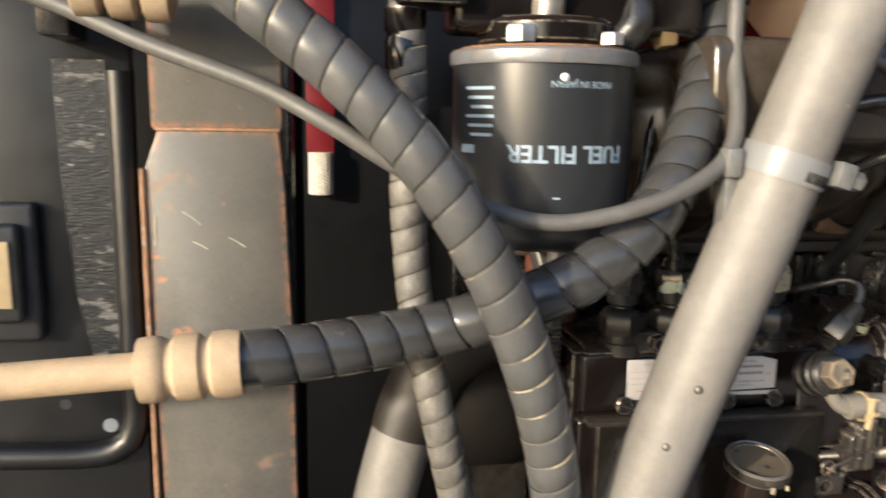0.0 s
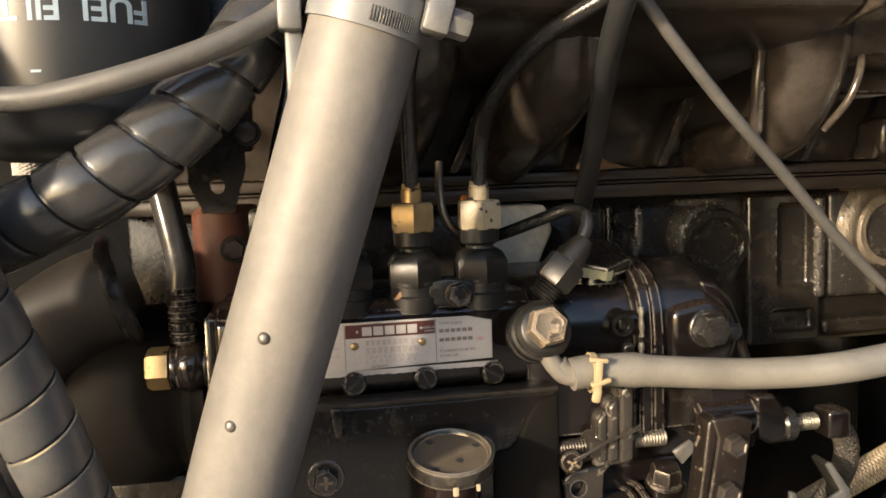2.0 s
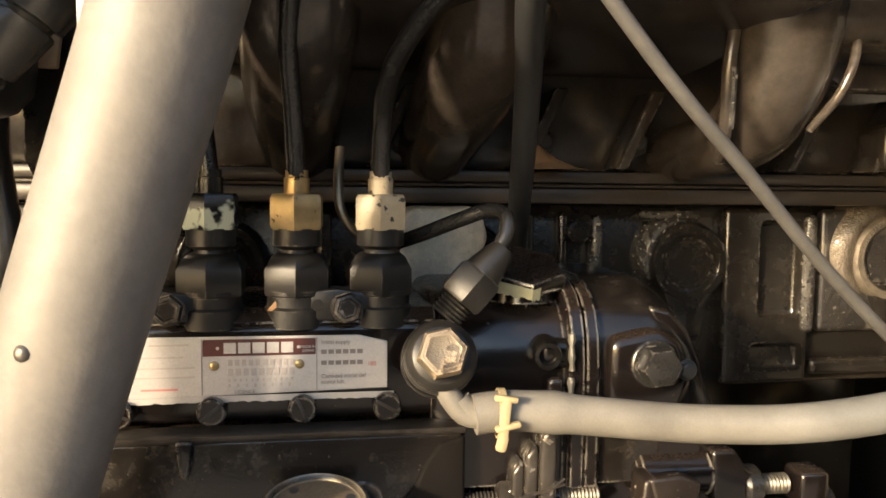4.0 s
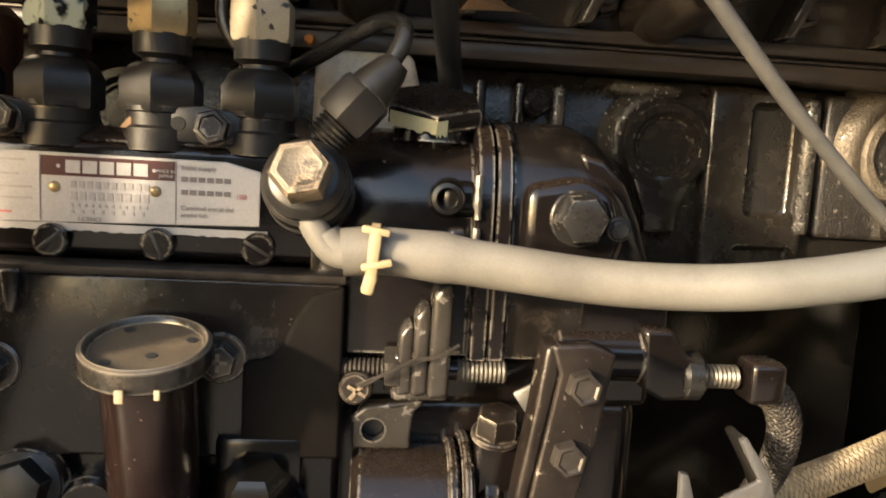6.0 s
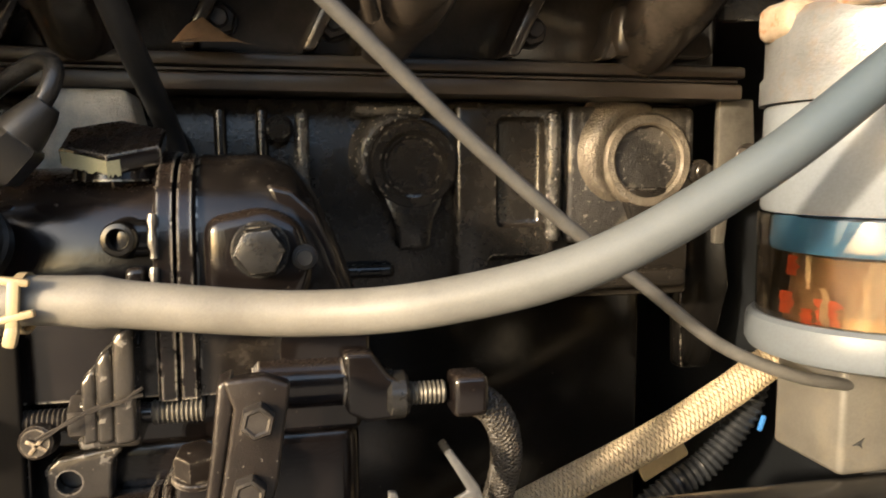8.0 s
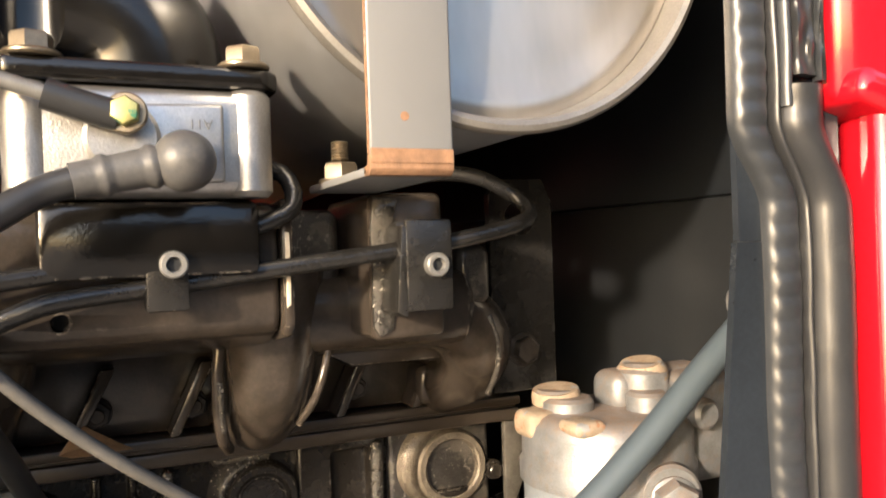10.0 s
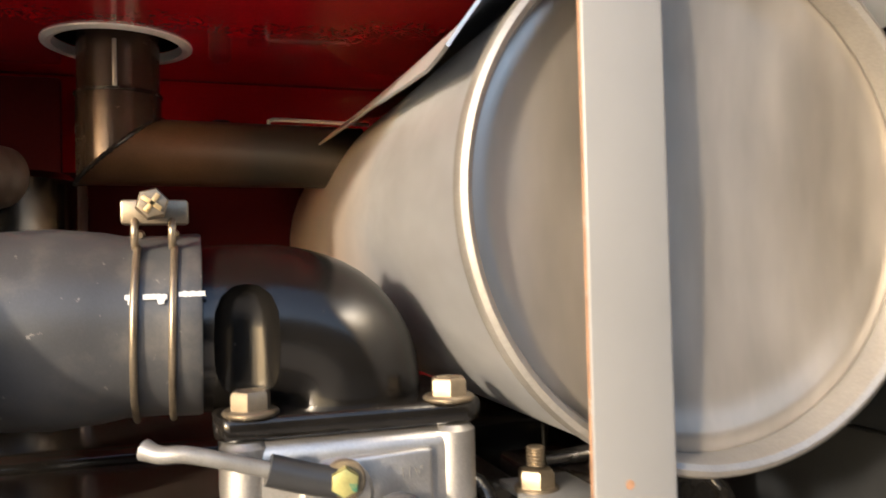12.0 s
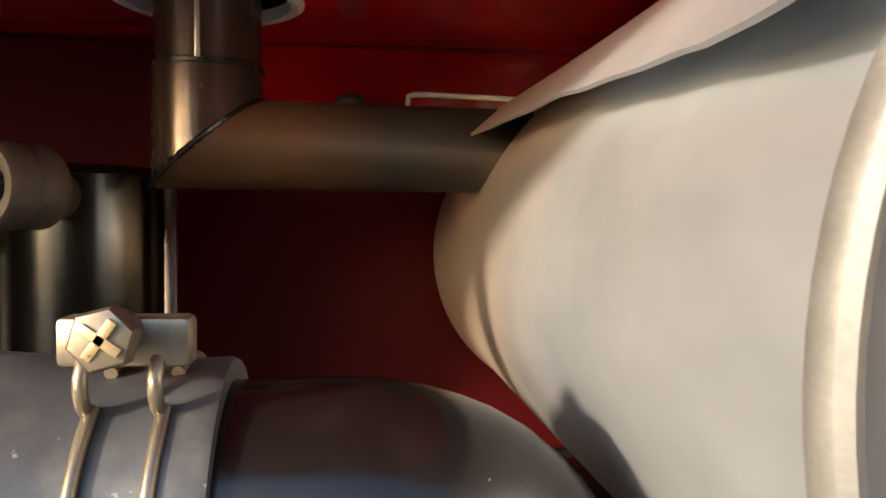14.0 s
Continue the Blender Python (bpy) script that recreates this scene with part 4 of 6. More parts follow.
part("title_band", box(265, 306, 396.7, 397.2, -78.4, -72.2, 0.1, 1), PLATEBAND, plate, "dark brown title band")
for x in (264.6, 306.4):
    part("divider", box(x - 0.15, x + 0.15, 396.8, 397.2, -93, -72, 0), INK, plate)


def plate_text(body, size, x, z, material, align="CENTER"):
    bm = letters(body, size, 0.05, align)
    return part("lettering", moved(bm, lambda a, b, c: (x + a, 396.55 - c, z + b)), material, plate)


# the maker's mark as plain blocks between two dots
for k in range(5):
    x = 272.5 + 5.2 * k
    part("mark_bar", box(x, x + 4.4, 396.4, 396.75, -77.4, -73.4, 0), PLATE, plate)
for x in (270.3, 299.6):
    part("mark_dot", cyl((x, 396.75, -75.4), (0, -1, 0), 0.6, 0.3, 0.05, 12), PLATE, plate)
plate_text("MADE IN\nJAPAN", 1.5, 303.2, -76.2, PLATE)
plate_text("Initial supply", 2.2, 308, -73.9, INK, "LEFT")
plate_text("Cantidad inicial del\naceite lub.", 2.2, 308, -88.0, INK, "LEFT")
plate_text("LICENCE", 1.9, 280, -92.0, INK)
plate_text("180", 2.4, 327, -82.5, REDINK)
for z in (-77.6, -81.8):
    for k in range(6):
        part("print_bar", box(308 + 2.7 * k, 310.1 + 2.7 * k, 396.7, 397.0, z - 0.8, z + 0.8, 0), INK, plate)
for z, n, w in ((-81.0, 10, 2.2), (-84.6, 9, 2.6), (-87.6, 12, 1.0), (-89.6, 8, 1.2)):
    for k in range(n):
        part("stamped_bar", box(274 + 25.0 * k / n, 274 + 25.0 * k / n + w * 0.7, 396.75, 397.0, z - w * 0.5, z + w * 0.5, 0), FAINT, plate)
for z, x0, x1 in ((-74.0, 246, 260), (-78.5, 238, 258), (-82.5, 238, 262), (-86.0, 238, 262), (-90.5, 243, 256)):
    part("print_bar", box(x0, x1, 396.8, 397.0, z - 0.35, z + 0.35, 0), REDINK if z == -90.5 else FAINT, plate)
for x in (269, 300):
    part("rivet", lathe([(0, 1.0), (1.2, 0.8), (1.8, 0.2), (1.8, 0), (0, 0)], (x, 397, -82), (0, -1, 0), 16), BRASS, plate, "small domed brass rivet")

# delivery valves and their pipe nuts
for x, nutmat, lab in ((235, DULL, ""), (267, OILYMINT, "oily black nut with flakes of pale paint"), (299, BRASS, "yellow zinc nut with worn black paint"), (331, CREAM, "nut with chipped cream paint")):
    val = part("delivery_valve", merge(
        lathe([(0, 0), (12.4, 0), (12.4, 7), (11.4, 8), (11.4, 12), (12.2, 12.5), (12.2, 14), (0, 14)], (x, 408, -69), (0, 0, 1), 28),
        lathe([(0, 13), (12.9, 12), (13.6, 13), (13.6, 22), (11.0, 26.5), (8.5, 28), (0, 28)], (x, 408, -69), (0, 0, 1), 6, 0.5),
        lathe([(0, 24), (9.6, 24), (7.4, 26.2), (6.3, 28), (6.3, 29.4), (8.6, 30.6), (9.2, 31), (9.2, 37.5), (0, 37.5)], (x, 408, -69), (0, 0, 1), 28)), VALVEBLK, pump)
    part("pipe_nut", lathe([(0, 0), (10.2, 0), (10.9, 1.5), (10.9, 12), (10.0, 13.5), (5.2, 13.8), (0, 13.8)], (x, 408, -32), (0, 0, 1), 6, 0.45), nutmat, val, lab)
    part("ferrule", lathe([(0, 0), (4.9, 0), (4.9, 6), (4.3, 6.4), (4.3, 9), (0, 9)], (x, 408, -18.5), (0, 0, 1), 20), CREAM if x == 331 else (BRASS if x == 299 else DULL), val)
for x0, x1 in ((242, 262), (306, 327)):
    c = part("valve_clamp", prism([(x0 - 4, -66), (x0 - 4, -55), (x0 + 8, -54), (x1 + 1, -56), (x1 + 1, -66)], 398, 410, "xz", 1.2), VALVEBLK, pump)
    part("clamp_screw", merge(cyl(((x0 + x1) / 2 + 1, 398.4, -61), (0, -1, 0), 6.0, 1.6, 0.4), hexhead(((x0 + x1) / 2 + 1, 397, -61), (0.05, -1, 0.1), 10.0, 5.5, 0, 0.35, 1.0)), LEVERM, c)
    part("clamp_hole", cyl((x0 + 0.5, 398.4, -60), (0, -1, 0), 2.3, 0.7, 0.1), VALVEBLK, c)

# fuel inlet banjo with its bolt, and the leak-off fitting
BJ = Vector((-0.06, -0.94, 0.33)).normalized()
BF = Vector((348.5, 357.5, -70))
banjo = part("banjo_union", lathe([(0, 30), (13.6, 30), (13.8, 25), (12.6, 24), (12.6, 22), (13.6, 21), (13.4, 16), (12.2, 15), (12.2, 13), (12.2, 12), (10.4, 9.8), (9.6, 9.2), (0, 9.2)], BF, -BJ, 36), VALVEBLK, pump, "stacked black banjo rings")
part("banjo_bolt", hexhead(BF - BJ * 9.5, BJ, 15.6, 9.0, 0, 0.15, 0.6), FLAKED, banjo, "hex bolt with flaking cream paint")
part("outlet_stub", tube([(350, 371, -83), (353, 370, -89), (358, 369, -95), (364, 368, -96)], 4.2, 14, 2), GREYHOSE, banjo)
LK = Vector((0.66, 0.0, 0.75)).normalized()
leak = part("leak_off_fitting", merge(
    screw_thread((353, 385, -63), LK, 6.6, 8, 1.6),
    lathe([(0, 0), (8.6, 0), (9.5, 1.2), (9.5, 12), (8.6, 13.4), (0, 13.4)], (358, 385, -57), LK, 6, 0.4),
    lathe([(0, 12), (7.6, 12), (7.0, 16), (5.4, 23), (4.0, 26), (0, 26)], (358, 385, -57), LK, 24)), VALVEBLK, pump)
part("leak_off_pipe", tube([(373, 385, -38), (376, 386, -32), (376.5, 389, -26), (371, 395, -24), (361, 402, -28), (349, 414, -34), (338, 426, -39)], 3.0, 12, 2), DULL, leak)

# governor housing
DOME = [(394, -132), (393.6, -100), (394, -84), (395.6, -75), (399.5, -67.5), (405, -62.5), (412, -59), (421, -57), (470, -57), (470, -132)]


def grown(profile, d):
    """A profile with its front and top standing out by d."""
    return [(y if y > 460 else y - d * max(0.15, min(1.0, (424 - y) / 24)), z if z < -120 else z + d * max(0.0, min(1.0, (z + 90) / 30))) for y, z in profile]


def loft_x(profile, slices, foot):
    """Slices of one profile along x: (x, share of the height over foot, step back)."""
    bm = bmesh.new()
    rings = [[bm.verts.new(Vector((x, y if y > 460 else y + back, foot + (z - foot) * k)) * MM) for y, z in profile] for x, k, back in slices]
    n = len(profile)
    for p, q in zip(rings, rings[1:]):
        for k in range(n):
            bm.faces.new((p[k], p[(k + 1) % n], q[(k + 1) % n], q[k]))
    bm.faces.new(rings[0])
    bm.faces.new(list(reversed(rings[-1])))
    bmesh.ops.recalc_face_normals(bm, faces=bm.faces)
    return bm


gov = part("governor_housing", loft_x(DOME, ((350, 0.93, 4), (353, 0.98, 1.5), (358, 1, 0), (402.5, 1, 0)), -132), PUMPBLK, pump)
part("governor_flange", loft_x(grown(DOME, 6), ((402.6, 0.985, 1.2), (403.8, 1, 0), (408.4, 1, 0), (409.0, 0.985, 1.0)), -132), PUMPBLK, gov)
part("governor_flange", loft_x(grown(DOME, 5.4), ((409.3, 0.985, 1.0), (410.1, 1, 0), (414.4, 1, 0), (415.4, 0.985, 1.2)), -132), PUMPBLK, gov)
part("rear_cover", loft_x(grown(DOME, 5), ((415.6, 1, 3), (438, 1, 3), (447, 0.96, 4), (454, 0.86, 5), (461, 0.68, 7), (467, 0.46, 9), (472, 0.24, 12)), -126), COVERBLK, gov)
part("rear_cover_shoulder", prism([(438, -62), (447, -64), (455, -72), (461, -86), (465, -104), (461, -106), (456, -90), (450, -78), (440, -70)], 396.5, 408, "xz", 3.2, 4), PUMPBLK, gov)
part("rear_boss", prism([(418, -73), (438, -69), (449, -74), (454, -90), (449, -104), (418, -106)], 386.5, 398, "xz", 5, 4), PUMPBLK, gov)
part("rear_bolt", hexhead((436, 386, -83), (0, -1, 0), 14.5, 9, 9.5, 0.1), DULL, gov, "large oily hex bolt")
part("small_bolt", merge(cyl((450, 390, -86), (0, -1, 0), 4.2, 4), cyl((450, 386, -86), (0, -1, 0), 3.0, 2)), RUBBER, gov)
part("bolt_ear", lathe([(0, -8), (7.2, -8), (6.4, -2), (5.6, 4.4), (5.0, 5.4), (3.6, 5.6), (3.0, 4.8), (3.0, -1), (0, -1)], (393.5, 390, -79), (-0.12, -1, 0.05), 32), SATIN, gov, "round drilled port boss")
part("bolt_ear_web", box(390, 404, 387, 396, -85, -73, 4, 4), SATIN, gov)
part("ear_bore", cyl((393.6, 391.4, -79), (-0.12, -1, 0.05), 2.8, 0.6, 0.1), RUBBER, gov)
# pale strips that paint the sun's glint along the flange edge
for z0, z1 in ((-85, -71), (-101, -88)):
    part("edge_glint", tube([(403.0, 387.6, z1), (402.8, 387.0, (z0 + z1) / 2), (403.2, 387.2, z0)], lambda s, a: 1.3 + 0.4 * math.sin(s * 0.9), 8, 2), POST, gov, "bright strip painting the glint on the flange edge")
part("flange_stud", box(394, 400, 387, 392, -103, -88, 2, 3), PUMPBLK, gov)
part("lower_step", prism([(350, -124), (470, -119), (470, -150), (350, -150)], 398, 470, "xz", 3, 3), PUMPBLK, gov)
part("lower_edge_plate", box(440, 472, 392, 400, -126, -108, 2, 3), PUMPBLK, gov)
PC = Vector((389, 413, -54))
capp = part("filler_plug", rotated(lathe([(0, 8.2), (14.6, 8.8), (17.0, 8.2), (18.0, 7.0), (18.0, 2.4), (17.0, 1.4), (12, 1), (12, -6), (0, -6)], PC, (0, 0, 1), 6, math.pi / 6), 22, "X", PC), PUMPBLK, gov, "black hexagonal filler plug")
part("plug_collar", lathe([(0, -0.5), (12.5, -0.5), (13.8, -1.5), (14.4, -6), (0, -6)], PC - Vector((0, 0, 1)), (0, 0, 1), 32), PUMPBLK, gov)


def plug_patch(corner, u0, u1, z0, z1, drip):
    """A flake of paint on one of the plug's six sides."""
    a, b = (Vector((18.2 * math.cos(q), 18.2 * math.sin(q), 0)) for q in (math.pi / 6 + corner * math.pi / 3, math.pi / 6 + (corner + 1) * math.pi / 3))
    bm, n = bmesh.new(), 12
    rows = []
    for k in range(n + 1):
        p = PC + a.lerp(b, u0 + (u1 - u0) * k / n)
        low = z0 + drip * noise.noise((k * 0.6, corner, 1.3))
        rows.append([bm.verts.new((p + Vector((0, 0, z))) * MM) for z in (low, z1)])
    for p, q in zip(rows, rows[1:]):
        bm.faces.new((p[0], q[0], q[1], p[1]))
    bmesh.ops.solidify(bm, geom=bm.faces[:], thickness=0.0004)
    return rotated(bm, 22, "X", PC)


for c, u0, u1, z0, z1 in ((3, 0.04, 1.0, 2.0, 6.9), (4, 0.0, 0.24, 1.2, 6.6)):
    part("plug_paint", plug_patch(c, u0, u1, z0, z1, 1.6), PLUGPAINT, capp, "flaking pale paint on the plug")

# lower levers, stop screws and tie wire
lower = part("lever_housing", box(352, 470, 405, 470, -235, -148, 8, 4), PUMPBLK, gov)
part("shaft_barrel", cyl((366, 398, -187), (1, 0, 0), 21, 36, 3, 40), PUMPBLK, gov, "glossy black lever barrel")
part("shaft_collar", cyl((398, 396, -186), (1, 0, 0), 23, 4, 1, 40), PUMPBLK, gov)
part("shaft_collar", cyl((402.5, 396, -186), (1, 0, 0), 25.5, 4, 1.2, 40), PUMPBLK, gov)
part("shaft_collar", cyl((409, 396, -182), (1, 0, 0), 17, 8, 2, 36), PUMPBLK, gov)
stop = part("stop_screw", screw_thread((400, 392, -136.5), (1, 0, 0), 4.2, 16, 1.5), POST, gov, "threaded stop screw")
part("stop_shank", cyl((384, 392, -136.5), (1, 0, 0), 3.4, 18, 0.4), PUMPBLK, gov)
part("stop_tail", screw_thread((358, 392, -137), (1, 0, 0), 3.9, 18, 1.5), DARKBOLT, gov, "oily end of the stop screw")
sbk = part("stop_bracket", prism([(378, -146), (378, -131), (381, -129), (397, -129), (397, -146)], 386, 402, "xz", 2.0, 3), WORNBLK, gov, "stepped black stop bracket worn to steel")
for x0, x1, zt, y0 in ((379.5, 384.6, -120.5, 384.6), (384.2, 390.0, -114.0, 383.2), (389.6, 396.6, -107.0, 381.8)):
    part("fin", prism([(x0, -144), (x0 + 0.4, zt - 3), (x0 + 2.4, zt), (x1 - 0.6, zt + 1.6), (x1, zt - 2), (x1, -143)], y0, 398, "xz", 2.0, 3), WORNBLK, sbk)
part("lock_nut", lathe([(0, 0), (7.0, 0), (7.6, 0.8), (7.6, 5), (7.0, 5.8), (0, 5.8)], (375.6, 391, -136.4), (1, 0, 0), 6), DARKBOLT, gov)
es = part("end_stop", lathe([(0, 6.4), (4.4, 6.6), (5.3, 5.8), (5.6, 1), (5.6, 0), (0, 0)], (367, 390, -142), (-0.1, -1, 0.1), 20), LEVERM, gov, "cross-drilled round bolt with tie wire")
part("drill_mark", merge(rotated(box(363.6, 370.4, 382.6, 383.4, -142.6, -141.4, 0.1), 30, "Y", (367, 383, -142)), rotated(box(363.6, 370.4, 382.6, 383.4, -142.6, -141.4, 0.1), -50, "Y", (367, 383, -142))), FLAKED, es)
part("lug_bracket", carved(prism([(366, -166), (365.5, -154), (370, -150.5), (386, -148), (390, -146), (390, -149.5), (386.5, -153), (386, -166)], 394, 406, "xz", 1.6, 3), cyl((373, 410, -159), (0, -1, 0), 4.0, 20, 0.2)), WORNBLK, gov, "drilled lug bracket")
part("lug_bore", screw_thread((373, 406, -159), (0, -1, 0), 4.3, 5, 1.2), RUBBER, gov)
part("tie_wire", merge(*[tube([(367, 384 - k, -141 + k), (371, 381.5, -138.5 + k * 0.9), (378, 380, -133.5 - k * 0.6), (385, 380, -131 + k * 0.8), (392, 379.6, -128.5 - k * 0.6), (399, 380, -127 + 2.2 * k)], 0.6, 6, 1.5) for k in (0, 1)]), DARKBOLT, gov, "twisted tie wire")
lever = part("control_lever", prism([(424, -119), (436, -118), (444, -121), (442, -134), (440, -150), (436, -164), (432, -180), (430, -198), (417, -198), (420, -170), (424, -146), (427, -128)], 360, 367, "xz", 1.4, 3), LEVERM, gov, "worn steel control lever with two bolts")
part("lever_fold", prism([(422.6, -120), (427, -118), (427, -128), (424, -146), (420, -170), (417, -198), (413.5, -198), (416.8, -165), (420.4, -140)], 361, 373, "xz", 1.4, 3), LEVERM, lever)
for x, z in ((434, -131), (431, -153)):
    part("lever_bolt", hexhead((x, 360, z), (0, -1, 0.05), 9.4, 5, 0, 0.3, 0.5), DARKBOLT, lever)
arm = part("lever_arm", merge(box(407, 424, 382, 396, -176, -156, 2, 3), box(408, 418, 384, 394, -205, -176, 2, 3)), PUMPBLK, gov)
part("lever_bolt", hexhead((414, 387, -157), (0, -0.25, 1), 13, 9, 8.5), LEVERM, arm)
part("spring_plate", prism([(419, -143), (428, -138), (432, -142), (424, -150)], 388, 390, "xz", 0.6), STEEL, gov)
rod = part("rack_sleeve", merge(cyl((432, 396, -130), (1, 0, 0), 9.5, 38, 2, 32), prism([(462, -119), (472, -119), (478, -128), (484, -130), (484, -143), (470, -144), (463, -140)], 386, 402, "xz", 2, 3)), PUMPBLK, gov)
part("end_collar", cyl((477, 392, -136), (1, 0, 0), 8.5, 8, 1.5), DULL, rod)
part("stop_stud", screw_thread((484, 392, -136), (1, 0, 0), 4.3, 13, 1.6), POST, rod)
part("stud_nut", merge(box(500, 513, 384, 398, -144, -129, 2.6, 3)), PUMPBLK, rod)

# oil filler tube with a dusty cap
filler = thing("filler_tube", (306, 372, -230), "dark filler tube with a dusty round black cap", "filler tube")
AX = (0.0, -0.22, 0.975)
part("tube", lathe([(0, -140), (13.5, -110), (13.5, -6), (0, -6)], (306, 366, -125), AX, 32), TUBEBRN, filler)
fc = part("cap", lathe([(0, 0.2), (14, 0.2), (15.8, 0.3), (16.3, 1.7), (17.2, 2.3), (18.4, 1.5), (18.8, 0), (18.8, -4.6), (17.6, -5.8), (14, -6.2), (0, -6.2)], (306, 366, -125), AX, 48), DUSTCAP, filler, "dusty black cap with small vent holes")
for a, r in ((0.4, 13), (2.2, 13), (4.0, 13), (5.2, 6)):
    p = Vector((306, 366, -125)) + Vector(AX).normalized() * 0.15 + Vector((math.cos(a) * r, math.sin(a) * r * 0.975, math.sin(a) * r * 0.22))
    part("vent_hole", cyl(p, AX, 1.7, 0.25, 0.05, 14), RUBBER, fc)
part("chipped_spot", merge(box(303, 305.4, 346.4, 347.4, -135.4, -131.6, 0.4), box(313, 314.6, 347.6, 348.8, -134.6, -131.8, 0.3)), CREAM, fc)

lift = thing("feed_pump", (330, 385, -230), "black feed pump body with hex plugs under the injection pump", "feed pump")
part("body", merge(lathe([(0, 0), (12, 0), (16, -2.5), (17.5, -7), (17.5, -40), (0, -40)], (336, 384, -176), (0, -0.12, 1), 36), box(322, 350, 387, 398, -178, -160, 2)), SATIN, lift)
part("hex_plug", lathe([(0, 12), (8, 12), (11, 9), (11.6, 8), (11.6, 0), (0, 0)], (336, 382, -178), (0, -0.25, 0.97), 6), SATIN, lift)
part("hex_plug", hexhead((262, 388, -178), (0, -1, 0.2), 17, 9, 12), VALVEBLK, lift)
part("side_valve", merge(cyl((262, 400, -178), (0, -1, 0), 14, 11, 2), cyl((282, 400, -186), (0, -1, 0), 11, 12, 2)), PUMPBLK, lift)

single("orange_cap", lathe([(0, 2.4), (1.6, 2.2), (2.3, 1.2), (2.3, 0), (0, 0)], (340, 486, -20), (0, -1, 0), 14), ORANGECAP, "small orange cap on the gasket rail", "cap")
hose("drain_tube", [(316, 428, 0), (315, 422, -14), (316, 419, -25), (321, 419, -33), (330, 424, -38), (340, 434, -42)], 2.1, ZINC, "thin bent tan drain tube behind the pump nuts", "pipe", 10, 2)

# leaf scrap on the pump's top rail
single("leaf_scrap", prism([(288, -62.2), (291, -58.5), (293, -61), (296, -60), (294.5, -62.6)], 399.5, 400.4, "xz", 0.1), LEAFM, "small brown leaf scrap on the pump rail", "leaf")

# oil line fitting at the pump's end
oil = thing("oil_line", (196, 413, -90), "black oil line with a brass banjo bolt at the pump's end", "oil line")
part("banjo_bolt", hexhead((186, 413, -89), (-1, 0, 0), 17, 10, 0), BRASS, oil, "brass hex banjo bolt")
part("banjo_eye", lathe([(0, 0), (9, 0), (9.5, 1), (9.5, 3), (11.5, 5), (12.0, 9), (11.5, 13), (9.5, 15), (9.5, 17), (0, 17)], (187, 413, -89), (1, 0, 0), 32), PUMPBLK, oil)
part("crimp_sleeve", merge(*[lathe([(0, 0), (5.6, 0), (6.6, 1.2), (6.6, 4), (5.6, 5.2), (0, 5.2)], (193, 413, -78 + 5.4 * k), (0.02, 0, 1), 20) for k in range(5)]), PUMPBLK, oil)
part("line", tube([(193, 413, -54), (193, 414, -40), (189, 418, -20), (185, 424, 0), (183, 432, 30)], 6.6, 16), WRAPDARK, oil)
boss_rb = single("red_brown_housing", merge(cyl((210, 470, -90), (0, 0, 1), 18, 72, 4, 32)), BRICKRED, "red-brown painted round housing behind the pump", "housing")
part("bolt", hexhead((214, 452, -40), (0, -1, 0), 10, 5, 7), DARKBOLT, boss_rb)
part("stand", cyl((210, 470, -320), (0, 0, 1), 15, 229, 2), CASTFLAT, boss_rb)
coupl = thing("pump_drive", (150, 440, -120), "dusty round pump drive housing", "pump drive")
part("body", lathe([(0, 0), (26, 0), (38, 10), (44, 24), (44, 50), (40, 56), (40, 62), (44, 66), (44, 72), (0, 72)], (128, 452, -110), (1, 0, 0), 48), MATTBROWN, coupl)
for k in range(6):
    part("rim_bolt", hexhead((194, 452 - 36 * math.cos(k * 1.05), -110 + 36 * math.sin(k * 1.05)), (1, 0, 0), 8, 4, 0), DARKBOLT, coupl)
part("foot", box(140, 190, 440, 640, -330, -150, 4), CASTFLAT, coupl)

# ---- pipes and hoses round the pump ----
# injector pipes
inj = ((299, [(299, 408, -14), (298, 402, 10), (297, 388, 38), (303, 368, 64), (328, 342, 80), (365, 328, 83), (399, 333, 86), (440, 337, 92), (484, 338, 104), (495, 340, 112), (492, 346, 124), (480, 356, 126), (470, 380, 120)]),
       (331, [(331, 408, -14), (331, 402, 6), (333, 385, 26), (346, 362, 46), (368, 342, 60), (398, 333, 74), (414, 333, 78), (445, 337, 81), (480, 338, 85), (534, 338, 91), (565, 338, 95), (594, 338, 101), (604, 342, 106), (602, 350, 114), (585, 356, 124), (565, 366, 126), (540, 384, 120)]),
       (267, [(267, 408, -14), (264, 410, 10), (258, 416, 40), (254, 420, 66), (262, 420, 80), (290, 420, 90)]),
       (235, [(235, 408, -14), (240, 410, 10), (246, 414, 36), (250, 416, 62), (258, 416, 84)]))
for x, pts in inj:
    hose("injector_pipe", pts, 3.7, DULL, "black steel injector pipe rising from the pump", "injector pipe", 12, 4, "injector pipes")

